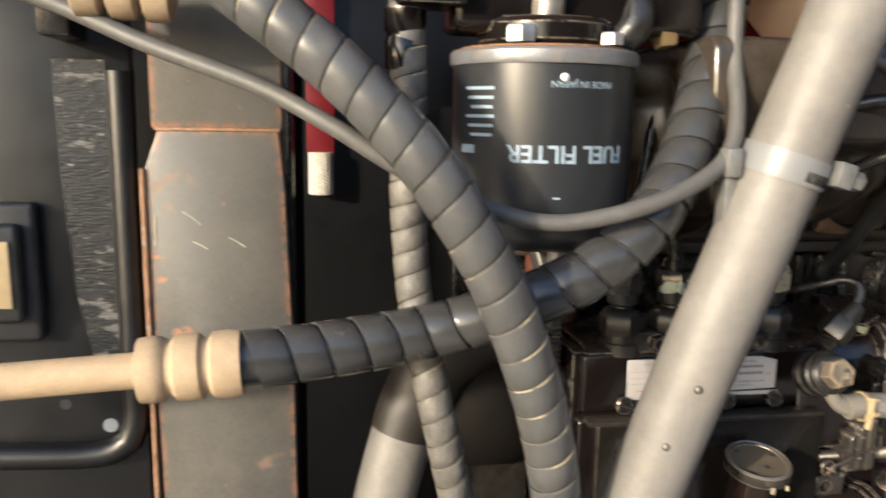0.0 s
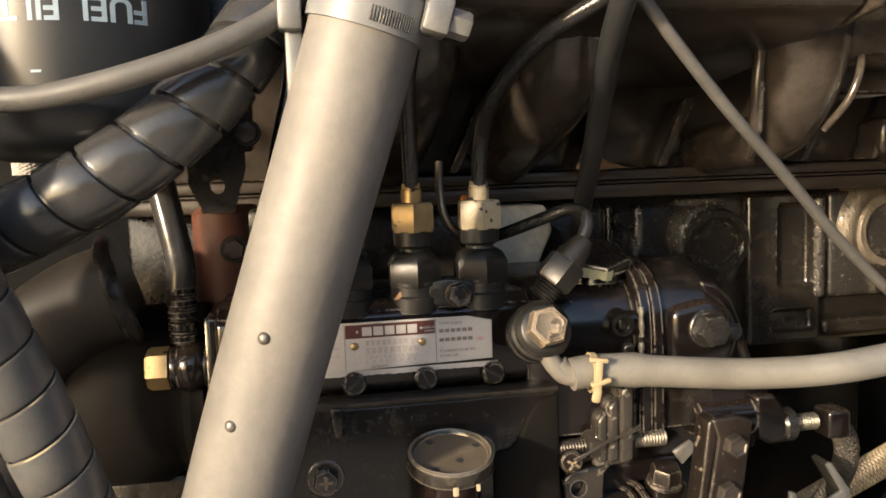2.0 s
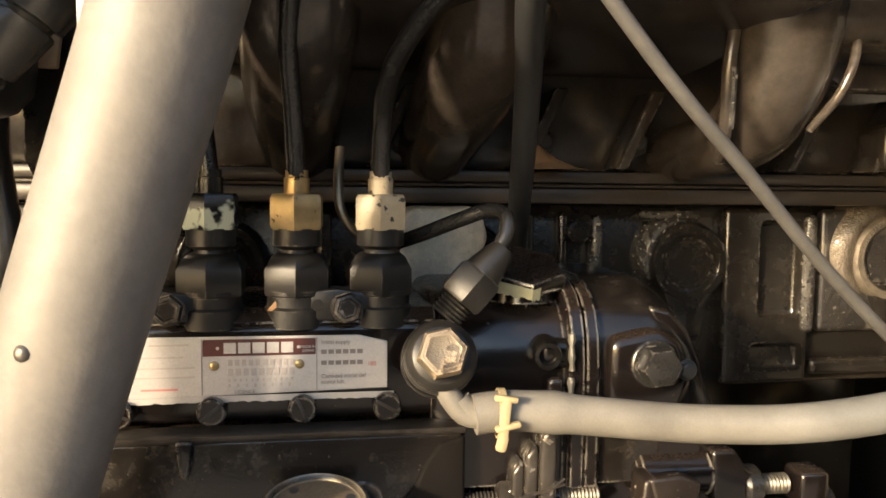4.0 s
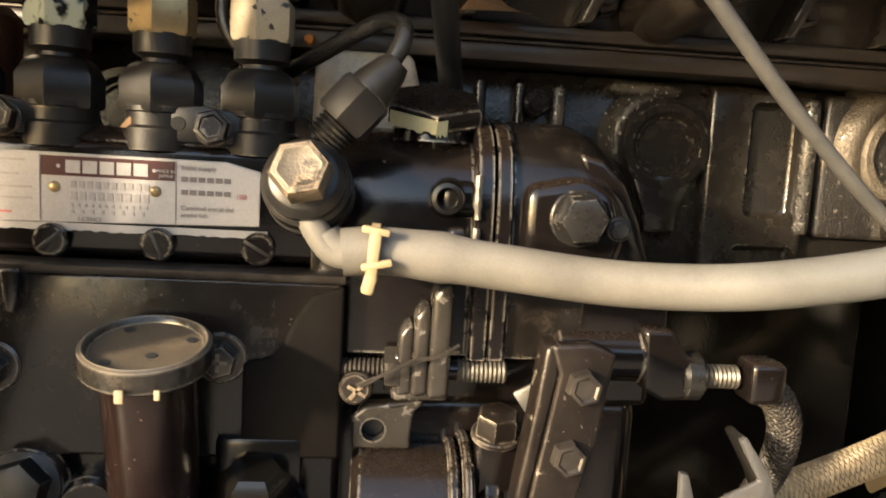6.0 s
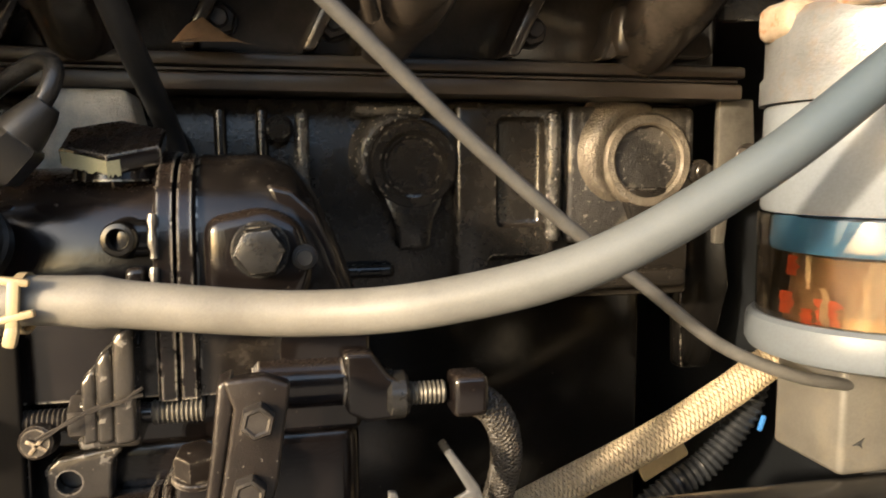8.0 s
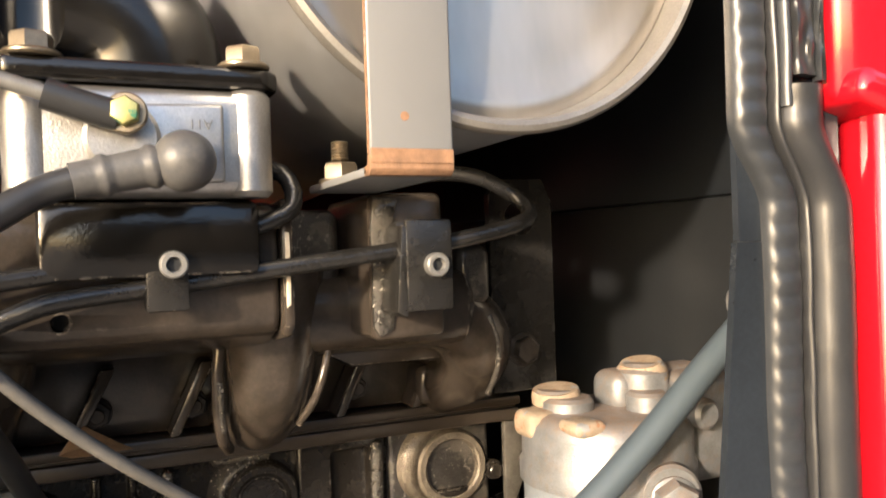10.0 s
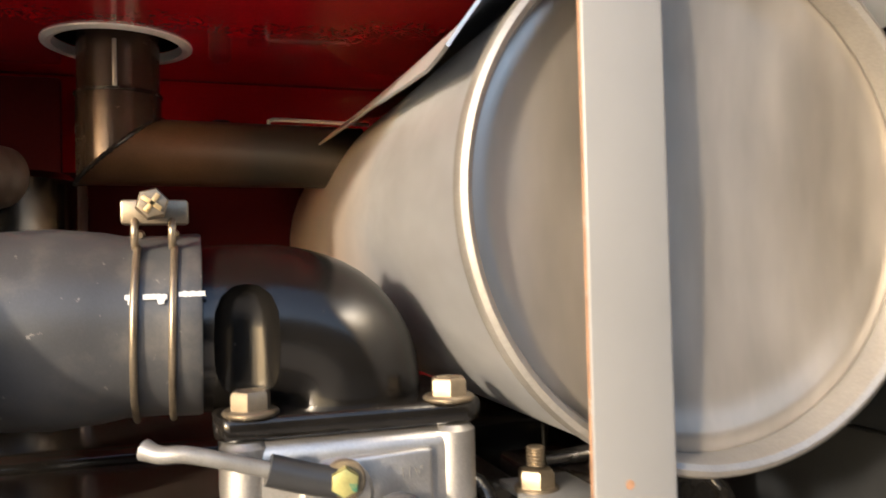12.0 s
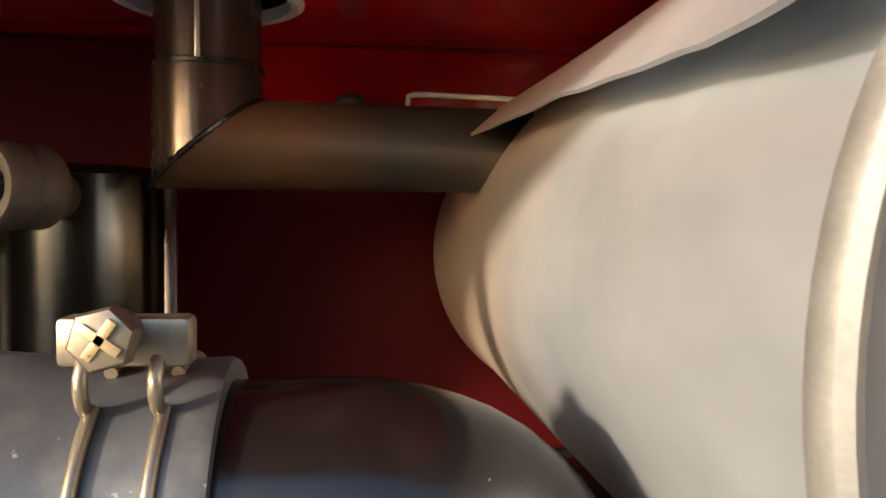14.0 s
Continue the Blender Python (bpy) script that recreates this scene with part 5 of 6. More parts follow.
for nm, x, z0, z1, dz in (("a", 446, 72, 106, 89), ("b", 549, 66, 104, 85)):
    cl = thing("pipe_clamp", (x, 330, z0), "dark steel block clamp holding two injector pipes", "pipe clamp", group="pipe clamps")
    w = 7.5 if nm == "a" else 10.5
    part("front_plate", box(x - w, x + w, 330.5, 333.5, z0, z1, 1.2), DULL, cl)
    part("back_plate", box(x - w, x + w, 342.5, 346, z0, z1, 1.2), DULL, cl)
    part("grommet", box(x - w + 1, x + w - 1, 333.6, 342.4, z0 + 2, z1 - 2, 1), RUBBER, cl)
    part("bolt", lathe([(0, 2.6), (2.6, 2.6), (2.9, 5.2), (4.4, 5.2), (5.0, 4.6), (5.0, 0), (0, 0)], (x + 2, 331, dz), (0, -1, 0), 20), BANDSTEEL, cl, "socket-head bolt")
    part("socket", cyl((x + 2, 328.6, dz), (0, -1, 0), 2.5, 0.6, 0.1, 6), RUBBER, cl)
    if nm == "b":
        part("side_flange", prism([(534, 66), (539, 63), (541, 100), (537, 102)], 331, 351, "xz", 1.2), DULL, cl)
    part("stay", box(x - 5, x + 5, 346, 405, z0 + 8, z0 + 14, 1.2), DULL, cl)


# big grey pipe in front, with clip and rivets
gp = thing("grey_pipe", (225, 326, -399), "light grey painted pipe with a steel band clip", "pipe")
GPL = [(157, 344, -330), (194, 338, -210), (227, 331, -98), (266, 322, 22), (281, 317, 72), (297, 312, 124), (305, 312, 156), (302, 318, 186), (286, 332, 212), (258, 352, 230), (220, 372, 238)]
part("pipe_body", tube(GPL, 19.3, 36, 5), GREYPIPE, gp)
band_axis = Vector((15, -5, 50)).normalized()
bc = Vector((274.5, 319.3, 50))
part("band", lathe([(19.2, -6.5), (20.4, -6.5), (20.7, 0), (20.4, 6.5), (19.2, 6.5)], bc, band_axis, 48), STRAP, gp, "bright steel band clip")
part("band_screw", merge(rotated(box(291, 300, 301, 313, 40, 52, 1.2), 16, "Y", (296, 307, 46)), hexhead((300, 307, 44.5), (1, 0, -0.3), 8.5, 7, 0)), BANDSTEEL, gp, "clip screw housing with hex head")
for k in range(16):
    d = (Vector((-0.1, -1, 0)) - band_axis * Vector((-0.1, -1, 0)).dot(band_axis)).normalized()
    e = band_axis.cross(d)
    m = d * math.cos(0.10 + 0.05 * k) + e * math.sin(0.10 + 0.05 * k)
    c = bc + m * 20.6 - band_axis * 2
    part("band_tooth", tube([c - band_axis * 2.5, c + band_axis * 2.5], 0.32, 6, 3), DULL, gp)
for (x, y, z) in ((234.2, 310.0, -57.5), (221.5, 313.6, -87.5)):
    part("rivet", lathe([(0, 1.5), (1.4, 1.2), (2.2, 0.4), (2.4, -0.6), (0, -0.6)], (x, y, z), (-0.4, -0.9, 0.1), 16), POST, gp, "small bare steel rivet")
part("paint_chip", lathe([(0, 0.25), (1.5, 0.2), (2.0, 0), (2.0, -0.5), (0, -0.5)], (290.3, 298.5, 77.9), (0.33, -0.92, -0.19), 9), FERRULE, gp, "small tan chip in the paint")

# drain hose from the banjo
gh = thing("return_hose", (540, 350, -100), "grey rubber return hose with a cream nylon clip", "hose")
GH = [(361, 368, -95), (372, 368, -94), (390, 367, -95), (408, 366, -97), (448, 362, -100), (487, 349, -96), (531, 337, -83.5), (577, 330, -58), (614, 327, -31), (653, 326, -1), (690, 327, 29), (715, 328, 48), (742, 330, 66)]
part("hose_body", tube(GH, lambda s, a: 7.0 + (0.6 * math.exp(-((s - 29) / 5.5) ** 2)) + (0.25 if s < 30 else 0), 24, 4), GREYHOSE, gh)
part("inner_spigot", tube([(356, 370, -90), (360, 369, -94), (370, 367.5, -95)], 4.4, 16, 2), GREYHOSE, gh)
tie = part("hose_clip", merge(lathe([(8.0, -1.3), (8.8, -1.3), (8.8, 1.3), (8.0, 1.3)], (370.5, 367.5, -94.6), (1, -0.1, -0.03), 28),
                              rotated(box(366.4, 374.6, 357.6, 360.2, -88.2, -86, 0.7), 8, "Y", (370, 358, -87)), rotated(box(366.6, 375.6, 357.2, 360, -98.2, -96, 0.7), -12, "Y", (370, 358, -97)), rotated(box(368.4, 371.8, 357.4, 359.8, -103.6, -86.5, 0.9), 5, "Y", (370, 358, -94)), rotated(box(367.6, 371.4, 357, 360, -105.6, -99.5, 1.2), 14, "Y", (369.5, 358, -101))), TIE, gh, "cream nylon snap clip")

# thin control cable
hose("control_cable", [(330, 352, 108), (346, 344, 98), (364, 340, 84), (394, 342, 48), (425, 351, 18), (460, 363, -11), (500, 378, -44), (537, 388, -73), (574, 396, -99), (610, 396, -126), (640, 392, -139), (660, 394, -144), (676, 400, -148)], 2.7, CABLE, "thin dusty control cable crossing the engine", "cable", 10, 5)

# spiral-wrapped hoses
def seam(pts, R, pitch, r=0.35):
    """The worn raised edge that winds along a wrapped hose."""
    line = frames(spline(pts, 1.0))
    out = []
    for p, u, w, s in line[::1]:
        th = 2 * math.pi * s / pitch
        out.append(p + (u * math.cos(th) + w * math.sin(th)) * R)
    return tube(out, r, 5, 3.0)


wr = thing("spiral_wrapped_hose", (150, 300, -200), "black spiral-wrapped hose hanging in front", "hose", group="wrapped hoses")
WRAP_LINE = [(-40, 340, 178), (-10, 330, 151), (18, 321, 125), (62, 310, 90), (95, 304, 56), (119, 301, 21), (136, 302, -11), (150, 306, -46), (161, 313, -81), (169, 321, -115), (176, 332, -150), (180, 346, -230), (176, 362, -390)]
part("wrap", ribbon(WRAP_LINE, 11.3, 14.8, 1.2), WRAP, wr)
part("wrap_edge", seam(WRAP_LINE, 12.0, 14.8), WORNEDGE, wr, "worn pale edge of the wrap")
wr = thing("spiral_wrapped_hose", (100, 340, -60), "black spiral-wrapped hose with a tan end sleeve", "hose", group="wrapped hoses")
part("wrap", ribbon([(18, 325, -40), (62, 334, -38), (104, 342, -34), (138, 336, -24), (185, 330, -2), (219, 336, 26), (243, 352, 62), (264, 374, 110), (274, 386, 150), (278, 392, 210), (274, 400, 345)], 12.1, 17.0, 1.7), WRAPDARK, wr)
part("end_sleeve", lathe([(0, 0), (8, 0), (14.5, 2), (15, 8), (14.5, 12), (12.5, 14), (12.5, 16), (14.8, 18), (15.2, 23), (14.8, 28), (12.5, 30), (12.5, 32), (15, 34), (15.5, 40), (14.8, 46), (0, 46)], (-26, 326, -43), (1, 0.0, 0.05), 36), FERRULE, wr, "ribbed tan end sleeve")
part("end_pipe", tube([(-160, 326, -52), (-100, 326, -47), (-20, 326, -42.5)], 8.2, 20), FERRULE, wr, "dusty tan pipe end")
third = thing("sleeved_hose", (110, 370, -200), "dusty grey band-wrapped hose hanging behind the filter", "hose")
SLEEVED = [(98, 372, 150), (99, 372, 118), (100, 370, 77), (100, 372, 35), (102, 372, -1), (105, 366, -32), (111, 358, -65), (118, 356, -96), (126, 362, -130), (136, 372, -160), (150, 390, -190)]
part("sleeve", ribbon(SLEEVED, 8.0, 12.5, 1.3), SLEEVE, third, "grey band wound round the hose")
part("wrap_edge", seam(SLEEVED, 8.8, 12.5, 0.4), WORNEDGE, third, "frayed pale edge of the wrap")
part("crimp", lathe([(0, 0), (9, 0), (10, 2), (10, 14), (9, 16), (9, 18), (10.4, 20), (10.4, 30), (0, 30)], (98, 372, 92), (0, 0, 1), 28), PUMPBLK, third, "black crimped end")
part("tan_end", cyl((146, 385, -184), (0.5, 0.5, -0.7), 9.5, 14, 2), FERRULE, third)

hose("vent_cable", [(-140, 366, 150), (-95, 364, 128), (-60, 362, 117), (-20, 352, 100), (29, 338, 82), (60, 326, 66), (86, 320, 50), (112, 322, 36), (140, 324, 26), (166, 318, 23), (200, 314, 30), (231, 318, 42), (250, 326, 56), (258, 336, 76), (262, 350, 104), (266, 360, 150)], 4.1, CABLE, "dusty grey breather cable looping past the filter", "cable", 14, 4)
cc = thing("cable_clip", (252, 322, 50), "small grey steel clip joining the cable", "clip")
part("saddle", merge(box(244, 252, 316, 326, 44, 58, 1.5), box(246, 252, 320, 330, 20, 45, 1.5)), BANDSTEEL, cc)

# fuel filter canister
ff = thing("fuel_filter", (170, 373, 5), "black fuel filter canister with pale printed lettering", "fuel filter")
FC = (170, 375)
can = part("canister", lathe([(0, 4), (30, 4.5), (40, 8), (45, 14), (46.3, 22), (46.3, 96), (0, 96)], (FC[0], FC[1], 0), (0, 0, 1), 64), FILTBLK, ff)
part("top_rim", lathe([(0, 95.5), (47.5, 95.5), (48.4, 97.5), (48.0, 101.5), (46.5, 103), (43, 103.4), (0, 103.4)], (FC[0], FC[1], 0), (0, 0, 1), 64), CHALK, ff, "pale worn top rim with rust stain")
part("rust_ring", lathe([(20, 103.5), (42.5, 103.6), (42.8, 104.4), (20, 104.4)], (FC[0], FC[1], 0), (0, 0, 1), 48), RUST, ff)
part("drain_stub", cyl((FC[0] + 6, FC[1] - 18, -14), (0, 0, 1), 5, 19, 1), CHALK, ff)


def on_can(bm, ang, z, flip=True):
    """Letters laid round the canister, upside down; ang in degrees from the front, to the right."""
    s = -1 if flip else 1

    def q(a, b, c):
        t = radians(ang) + s * a / 46.3
        r = 46.35 + c
        return (FC[0] + r * math.sin(t), FC[1] - r * math.cos(t), z + s * b)
    return moved(bm, q)


part("lettering", on_can(letters("FUEL FILTER", 11.5, 0.08, bold=0.02), 2, 54), PRINT, can)
part("lettering", on_can(letters("MADE IN JAPAN", 4.4, 0.06), 8, 86), PRINT, can)
def can_bar(ang, z, w, h):
    """A printed bar on the canister."""
    bm = bmesh.new()
    n = 10
    rows = [[bm.verts.new(Vector((FC[0] + 46.45 * math.sin(t), FC[1] - 46.45 * math.cos(t), zz)) * MM) for zz in (z - h / 2, z + h / 2)] for t in [radians(ang) + w / 46.3 * (k / n - 0.5) for k in range(n + 1)]]
    for p, q in zip(rows, rows[1:]):
        bm.faces.new((p[0], q[0], q[1], p[1]))
    return bm


for k in range(6):
    part("print_bar", can_bar(-57 + (k % 3), 84 - 4.4 * k, 19 - (k % 3) * 2.5, 1.5), PRINT, can)
part("print_bar", can_bar(-66, 55, 10, 4.0), PRINT, can)
part("print_bar", can_bar(-6, 33, 3.4, 0.9), PRINT, can)
part("water_drop", lathe([(0, 1.2), (1.4, 0.8), (2, 0), (0, 0)], (FC[0] - 3, FC[1] - 46.2, 89), (0, -1, 0), 12), CHROME, can)
hd = thing("fuel_filter_mount", (170, 375, 104), "black cast filter head with unions", "filter head")
part("casting", merge(cyl((170, 375, 104.6), (0, 0, 1), 34, 14, 3, 40), box(120, 250, 360, 400, 112, 150, 5, 3)), PUMPBLK, hd)
part("bolt", hexhead((150, 346, 105.6), (0, 0, 1), 13, 8, 0), STEEL, hd)
part("bolt", hexhead((196, 348, 105.6), (0, 0, 1), 10, 6, 0), STEEL, hd)
part("union", cyl((167, 362, 112), (0, -0.2, 1), 8, 28, 1.5), STEEL, hd, "bright steel union")
part("elbow", tube([(206, 366, 108), (214, 362, 118), (214, 368, 132), (206, 380, 140)], 9, 16), DULL, hd)
part("brass_nut", hexhead((228, 368, 113), (1, 0, 0.1), 13, 9, 0), BRASS, hd)
part("side_block", box(92, 126, 350, 380, 122, 150, 3), PUMPBLK, hd)
part("pale_label", box(96, 112, 348.5, 350, 126, 142, 0.5), TIE, hd)
fb = single("filter_bracket", ring_plate([(200, 40), (224, 40), (224, 0), (218, -20), (204, -20), (198, -6)], (211, -8, 3.4), 420, 424, "xz", 20), DULL, "grey-black steel bracket with a bolt hole", "bracket")
part("bracket_arm", box(196, 228, 424, 438, 8, 110, 2), DULL, fb)
part("tag", prism([(206, 40), (212, 50), (216, 40), (214, 26), (207, 26)], 408, 411, "xz", 0.5), FERRULE, fb)
part("bolt", hexhead((226, 416, 16), (0, -1, 0), 9, 6, 6), DARKBOLT, fb)

# lower grey pipe behind
lgp = thing("lower_grey_pipe", (66, 424, -395), "dusty grey-brown pipe low behind the hoses", "pipe")
part("pipe", tube([(66, 424, -395), (78, 420, -240), (90, 420, -175), (98, 421, -142), (106, 423, -114)], 19, 32, 5), GREYPIPE, lgp)
# same pipe as below, its colour darkened for the shade behind the hoses
part("elbow", tube([(104, 422, -120), (110, 424, -104), (127, 428, -76), (148, 432, -61), (166, 434, -55)], lambda s, a: 19.2 + 4.5 * min(1.0, s / 60), 32, 4), ELBOWGREY, lgp, "brown-grey elbow, darkened for the shade of the hoses")
part("flange", lathe([(0, 0), (26, 0), (28.5, 2), (28.5, 6), (27, 8), (0, 8)], (160, 433.5, -57), (0.95, 0.1, 0.3), 40), DULL, lgp, "dark ring flange")

# ---- left frame ----
lp = thing("rusty_plate", (5, 395, -399), "grey steel upright plate with rust stains", "plate")
part("upper_sheet", box(-28, 37, 394, 398, 62, 350, 1.2), RUSTPLATE, lp)
part("lower_sheet", prism([(-32, 40), (-24, 62), (35, 62), (38, 30), (41, -60), (44, -399), (-24, -399), (-31, -60)], 391, 396, "xz", 1.2), RUSTPLATE, lp)
part("edge_fold", box(-34, -31.5, 389, 396, -399, 42, 0.8), RUST, lp, "rusty folded edge")
part("seam", box(-26, 36, 390, 394.5, 60.8, 62.6, 0.5), RUST, lp)
part("return_side", box(38, 41, 398, 520, -399, 350, 1), DULL, lp)
single("dark_upright", box(34, 46, 521, 560, -399, 351, 2), MATTBROWN, "dark brown upright frame member behind the plate", "frame post")
lf = thing("engine_bay_frame", (-90, 410, -399), "black painted frame panel with a pressed recess", "frame")
part("panel", box(-180, -38, 404, 410, -399, 350, 2), FRAMEBLK, lf)
part("ridge", prism([(-76, 96), (-50, 96), (-47, 40), (-46, -70), (-62, -72), (-72, -20), (-75, 40)], 403.5, 405, "xz", 0.5, 1), BLISTER, lf, "blistered paint band")
part("pressed_rim", tube([(-120, 400, -112), (-70, 400, -114), (-52, 400, -110), (-44, 400, -98), (-43, 400, -60), (-43, 400, 90)], 7, 16, 5), FRAMEBLK, lf, "rolled glossy rim")
part("hole", cyl((-58, 404.2, -99), (0, -1, 0), 4, 0.6, 0.1), WHITE, lf)
part("hole", cyl((-80, 404.2, -86), (0, -1, 0), 3, 0.6, 0.1), RUBBER, lf)
part("bracket", box(-72, -58, 372, 404, 104, 160, 2), DULL, lf)
part("latch_body", merge(box(-140, -86, 394, 404, -48, 24, 3, 3), box(-140, -92, 386, 396, -36, 14, 3, 3)), RUBBER, lf)
part("latch_label", box(-132, -96, 384.6, 386.2, -28, 6, 0.6), TIE, lf, "cream label")
tb = thing("tan_hose_end", (-20, 350, 112), "tan ribbed hose ends over the frame", "hose end")
part("sleeve", merge(*[lathe([(0, 0), (9, 0), (13, 2), (13.5, 7), (13, 12), (9, 14), (0, 14)], (-52 + 15 * k, 358, 124 - 0.5 * k), (1, 0, 0), 28) for k in range(3)]), FERRULE, tb)
st = thing("red_strap", (66, 620, -60), "red strap with a pale woven mesh end", "strap")
part("strap", prism([(47, 210), (72, 210), (71, 37), (48, 37)], 646, 649, "xz", 1), STRAPRED, st)
part("mesh_end", strands([(59.5, 645, 38), (59.6, 644.5, 20), (59.6, 645, 3)], 9.6, 12, 30, 1.7, step=1.2), MESHPALE, st, "pale woven mesh end", "stuff")
part("mesh_core", tube([(59.5, 645, 38), (59.6, 644.5, 20), (59.6, 645, 3)], 9.0, 18, 3), MESHPALE, st)


for x0, z0, x1, z1 in ((-14, 20, -5, 13), (9, 6, 17, 1), (-9, 4, -2, 0), (-28, 2, -27, 18)):
    part("scratch", tube([(x0, 390.9, z0), ((x0 + x1) / 2, 390.7, (z0 + z1) / 2 + 0.5), (x1, 390.9, z1)], 0.28, 5, 3), PALECAST, lp, "pale scratch")

# ---- water separator and hoses at the right ----
ws = thing("water_separator", (671, 383, -170), "white fuel water separator with a clear bowl", "fuel filter")
C = (671, 383)
part("head", merge(
    lathe([(0, 3.5), (36, 3.2), (41, 1.6), (44.4, -2), (45.5, -7), (45.5, -22), (47, -24), (47, -33), (0, -33)], (C[0], C[1], 0), (0, 0, 1), 56),
    lathe([(0, 10), (12, 10), (14, 8), (14, 0), (0, 0)], (C[0] - 20, C[1] + 6, 0), (0, 0, 1), 24),
    lathe([(0, 13), (9, 13), (11, 11), (11, 0), (0, 0)], (C[0] + 14, C[1] - 18, 0), (0, 0, 1), 24),
    box(672, 742, 374, 400, 0, 22, 8, 4), box(704, 742, 356, 404, -38, 20, 6, 3), cyl((706, 352, 2), (0, -1, 0), 8, 10, 2)), CHALK, ws, "chalky corroded alloy head")
part("rim_lug", box(C[0] - 47, C[0] - 28, C[1] - 2, C[1] + 20, -10, 4.5, 5, 4), CORRODE, ws, "corroded tan lug on the rim")
part("rim_lug", box(C[0] - 40, C[0] - 22, C[1] - 34, C[1] - 14, -3, 4.4, 4, 4), CORRODE, ws, "corroded tan lug on the rim")
part("hex_lug", merge(cyl((C[0] - 22, C[1] + 14, 4), (0, 0, 1), 13, 9, 3), cyl((C[0] + 22, C[1] - 4, 6), (0, 0, 1), 14, 20, 5)), CHALK, ws)
part("stain", lathe([(0, 1.2), (12.4, 0.8), (13.3, -1.5), (13.3, -6), (0, -6)], (C[0] - 22.3, C[1] + 13.8, 12.4), (-0.12, -0.1, 1), 26), CORRODE, ws, "rusty stain on the head")
part("stain", lathe([(0, 0.8), (11, 0.5), (13.6, -3), (14.3, -8), (0, -8)], (C[0] + 21.4, C[1] - 4.4, 25.6), (-0.18, -0.12, 1), 26), CORRODE, ws, "rusty stain on the head")
part("canister", lathe([(0, -33.5), (44.5, -33.5), (45.0, -35), (45.0, -72.5), (44, -74), (0, -74)], (C[0], C[1], 0), (0, 0, 1), 56), WHITE, ws, "white enamel canister")
part("bowl", lathe([(44.6, -74.5), (45.0, -75.5), (44.4, -114), (43, -116), (41, -114), (42.0, -78.5), (42.0, -74.5)], (C[0] - 1, C[1], 0), (0, 0, 1), 56), BOWL, ws, "clear amber-tinted bowl")
part("float_ring", lathe([(30, -76), (40.9, -76), (41.1, -77.5), (41.1, -86.5), (40.4, -88.5), (30, -88.5)], (C[0], C[1], 0), (0, 0, 1), 48), BLUE, ws, "blue ring in the bowl")
part("core", lathe([(0, -89), (30, -89), (32, -90.5), (32.5, -104), (34, -108), (34, -115), (0, -115)], (C[0], C[1], 0), (0, 0, 1), 36), ORANGE, ws, "brown core seen through the bowl")


def in_bowl(u, w, z0, z1, R=38.0):
    """A narrow upright strip inside the bowl's wall; u runs from side to side of its front."""
    bm, rows, n = bmesh.new(), [], 8
    for k in range(n + 1):
        z = z0 + (z1 - z0) * k / n
        half = w / R * (0.5 + 0.28 * noise.noise((k * 0.9, u * 7, w)))
        mid = math.asin(u) + 0.05 * noise.noise((k * 0.5, u * 3, 2.0))
        rows.append([bm.verts.new(Vector((C[0] - 1 + R * (-0.6 * math.cos(a) - 0.8 * math.sin(a)), C[1] + R * (-0.8 * math.cos(a) + 0.6 * math.sin(a)), z)) * MM) for a in (mid - half, mid + half)])
    for p, q in zip(rows, rows[1:]):
        bm.faces.new((p[0], p[1], q[1], q[0]))
    bmesh.ops.solidify(bm, geom=bm.faces[:], thickness=0.0006)
    return bm


for u, w, z0, z1 in ((0.80, 6, -90, -97), (0.84, 8, -103, -111), (0.50, 8, -104, -113), (0.66, 5, -108, -114)):
    part("core_flake", in_bowl(u, w, z0, z1), FLAKERED, ws, "orange-red flake on the filter core")
for u, w, z0, z1 in ((0.66, 2.4, -89, -101), (0.52, 2.8, -100, -115), (0.16, 2.2, -90, -114)):
    part("core_streak", in_bowl(u, w, z0, z1), STREAK, ws, "pale streak inside the bowl")
part("core_post", cyl((C[0] - 1 - 37 * 0.55, C[1] - 37 * 0.84, -115), (0, 0, 1), 1.8, 36), YELLOW, ws)
part("base_ring", lathe([(0, -113.5), (44.5, -113.5), (46.4, -115), (47, -117.5), (47, -125), (45.5, -127.5), (41, -129), (0, -129)], (C[0] - 2.5, C[1], 0), (0, 0, 1), 56), PLASTWHITE, ws, "pale grey plastic base ring")
part("drain_tap", merge(cyl((C[0] - 8, C[1] - 34, -146), (0, 0, 1), 4, 17.5), box(C[0] - 13, C[0] - 3, C[1] - 38, C[1] - 30, -143, -136, 1)), TIE, ws, "cream drain tap")
col = part("yellow_collar", lathe([(47.2, -77), (51.5, -77), (52.5, -79), (51.5, -100), (48.5, -112), (47.0, -112)], (C[0] + 2, C[1] + 2, 0), (0, 0, 1), 48), YELLOW, ws, "yellow plastic collar")
bmc = bmesh.new()
bmc.from_mesh(col.data)
bmesh.ops.delete(bmc, geom=[f for f in bmc.faces if f.calc_center_median().x < 0.684 or f.calc_center_median().y > 0.395], context="FACES")
bmc.to_mesh(col.data)
bmc.free()
ds = part("dark_side", lathe([(45.2, -36), (45.5, -36), (45.5, -72.5), (45.2, -72.5)], (C[0], C[1], 0), (0, 0, 1), 96), FILTBLK, ws, "black right half of the canister")
bmc = bmesh.new()
bmc.from_mesh(ds.data)
bmesh.ops.delete(bmc, geom=[f for f in bmc.faces if f.calc_center_median().x < 0.672], context="FACES")
bmc.to_mesh(ds.data)
bmc.free()
part("banjo_bolt", hexhead((672, 331, -33), (-0.35, -0.93, 0), 19, 10, 11.5, 0.2), CHALK, ws, "large worn hex bolt")
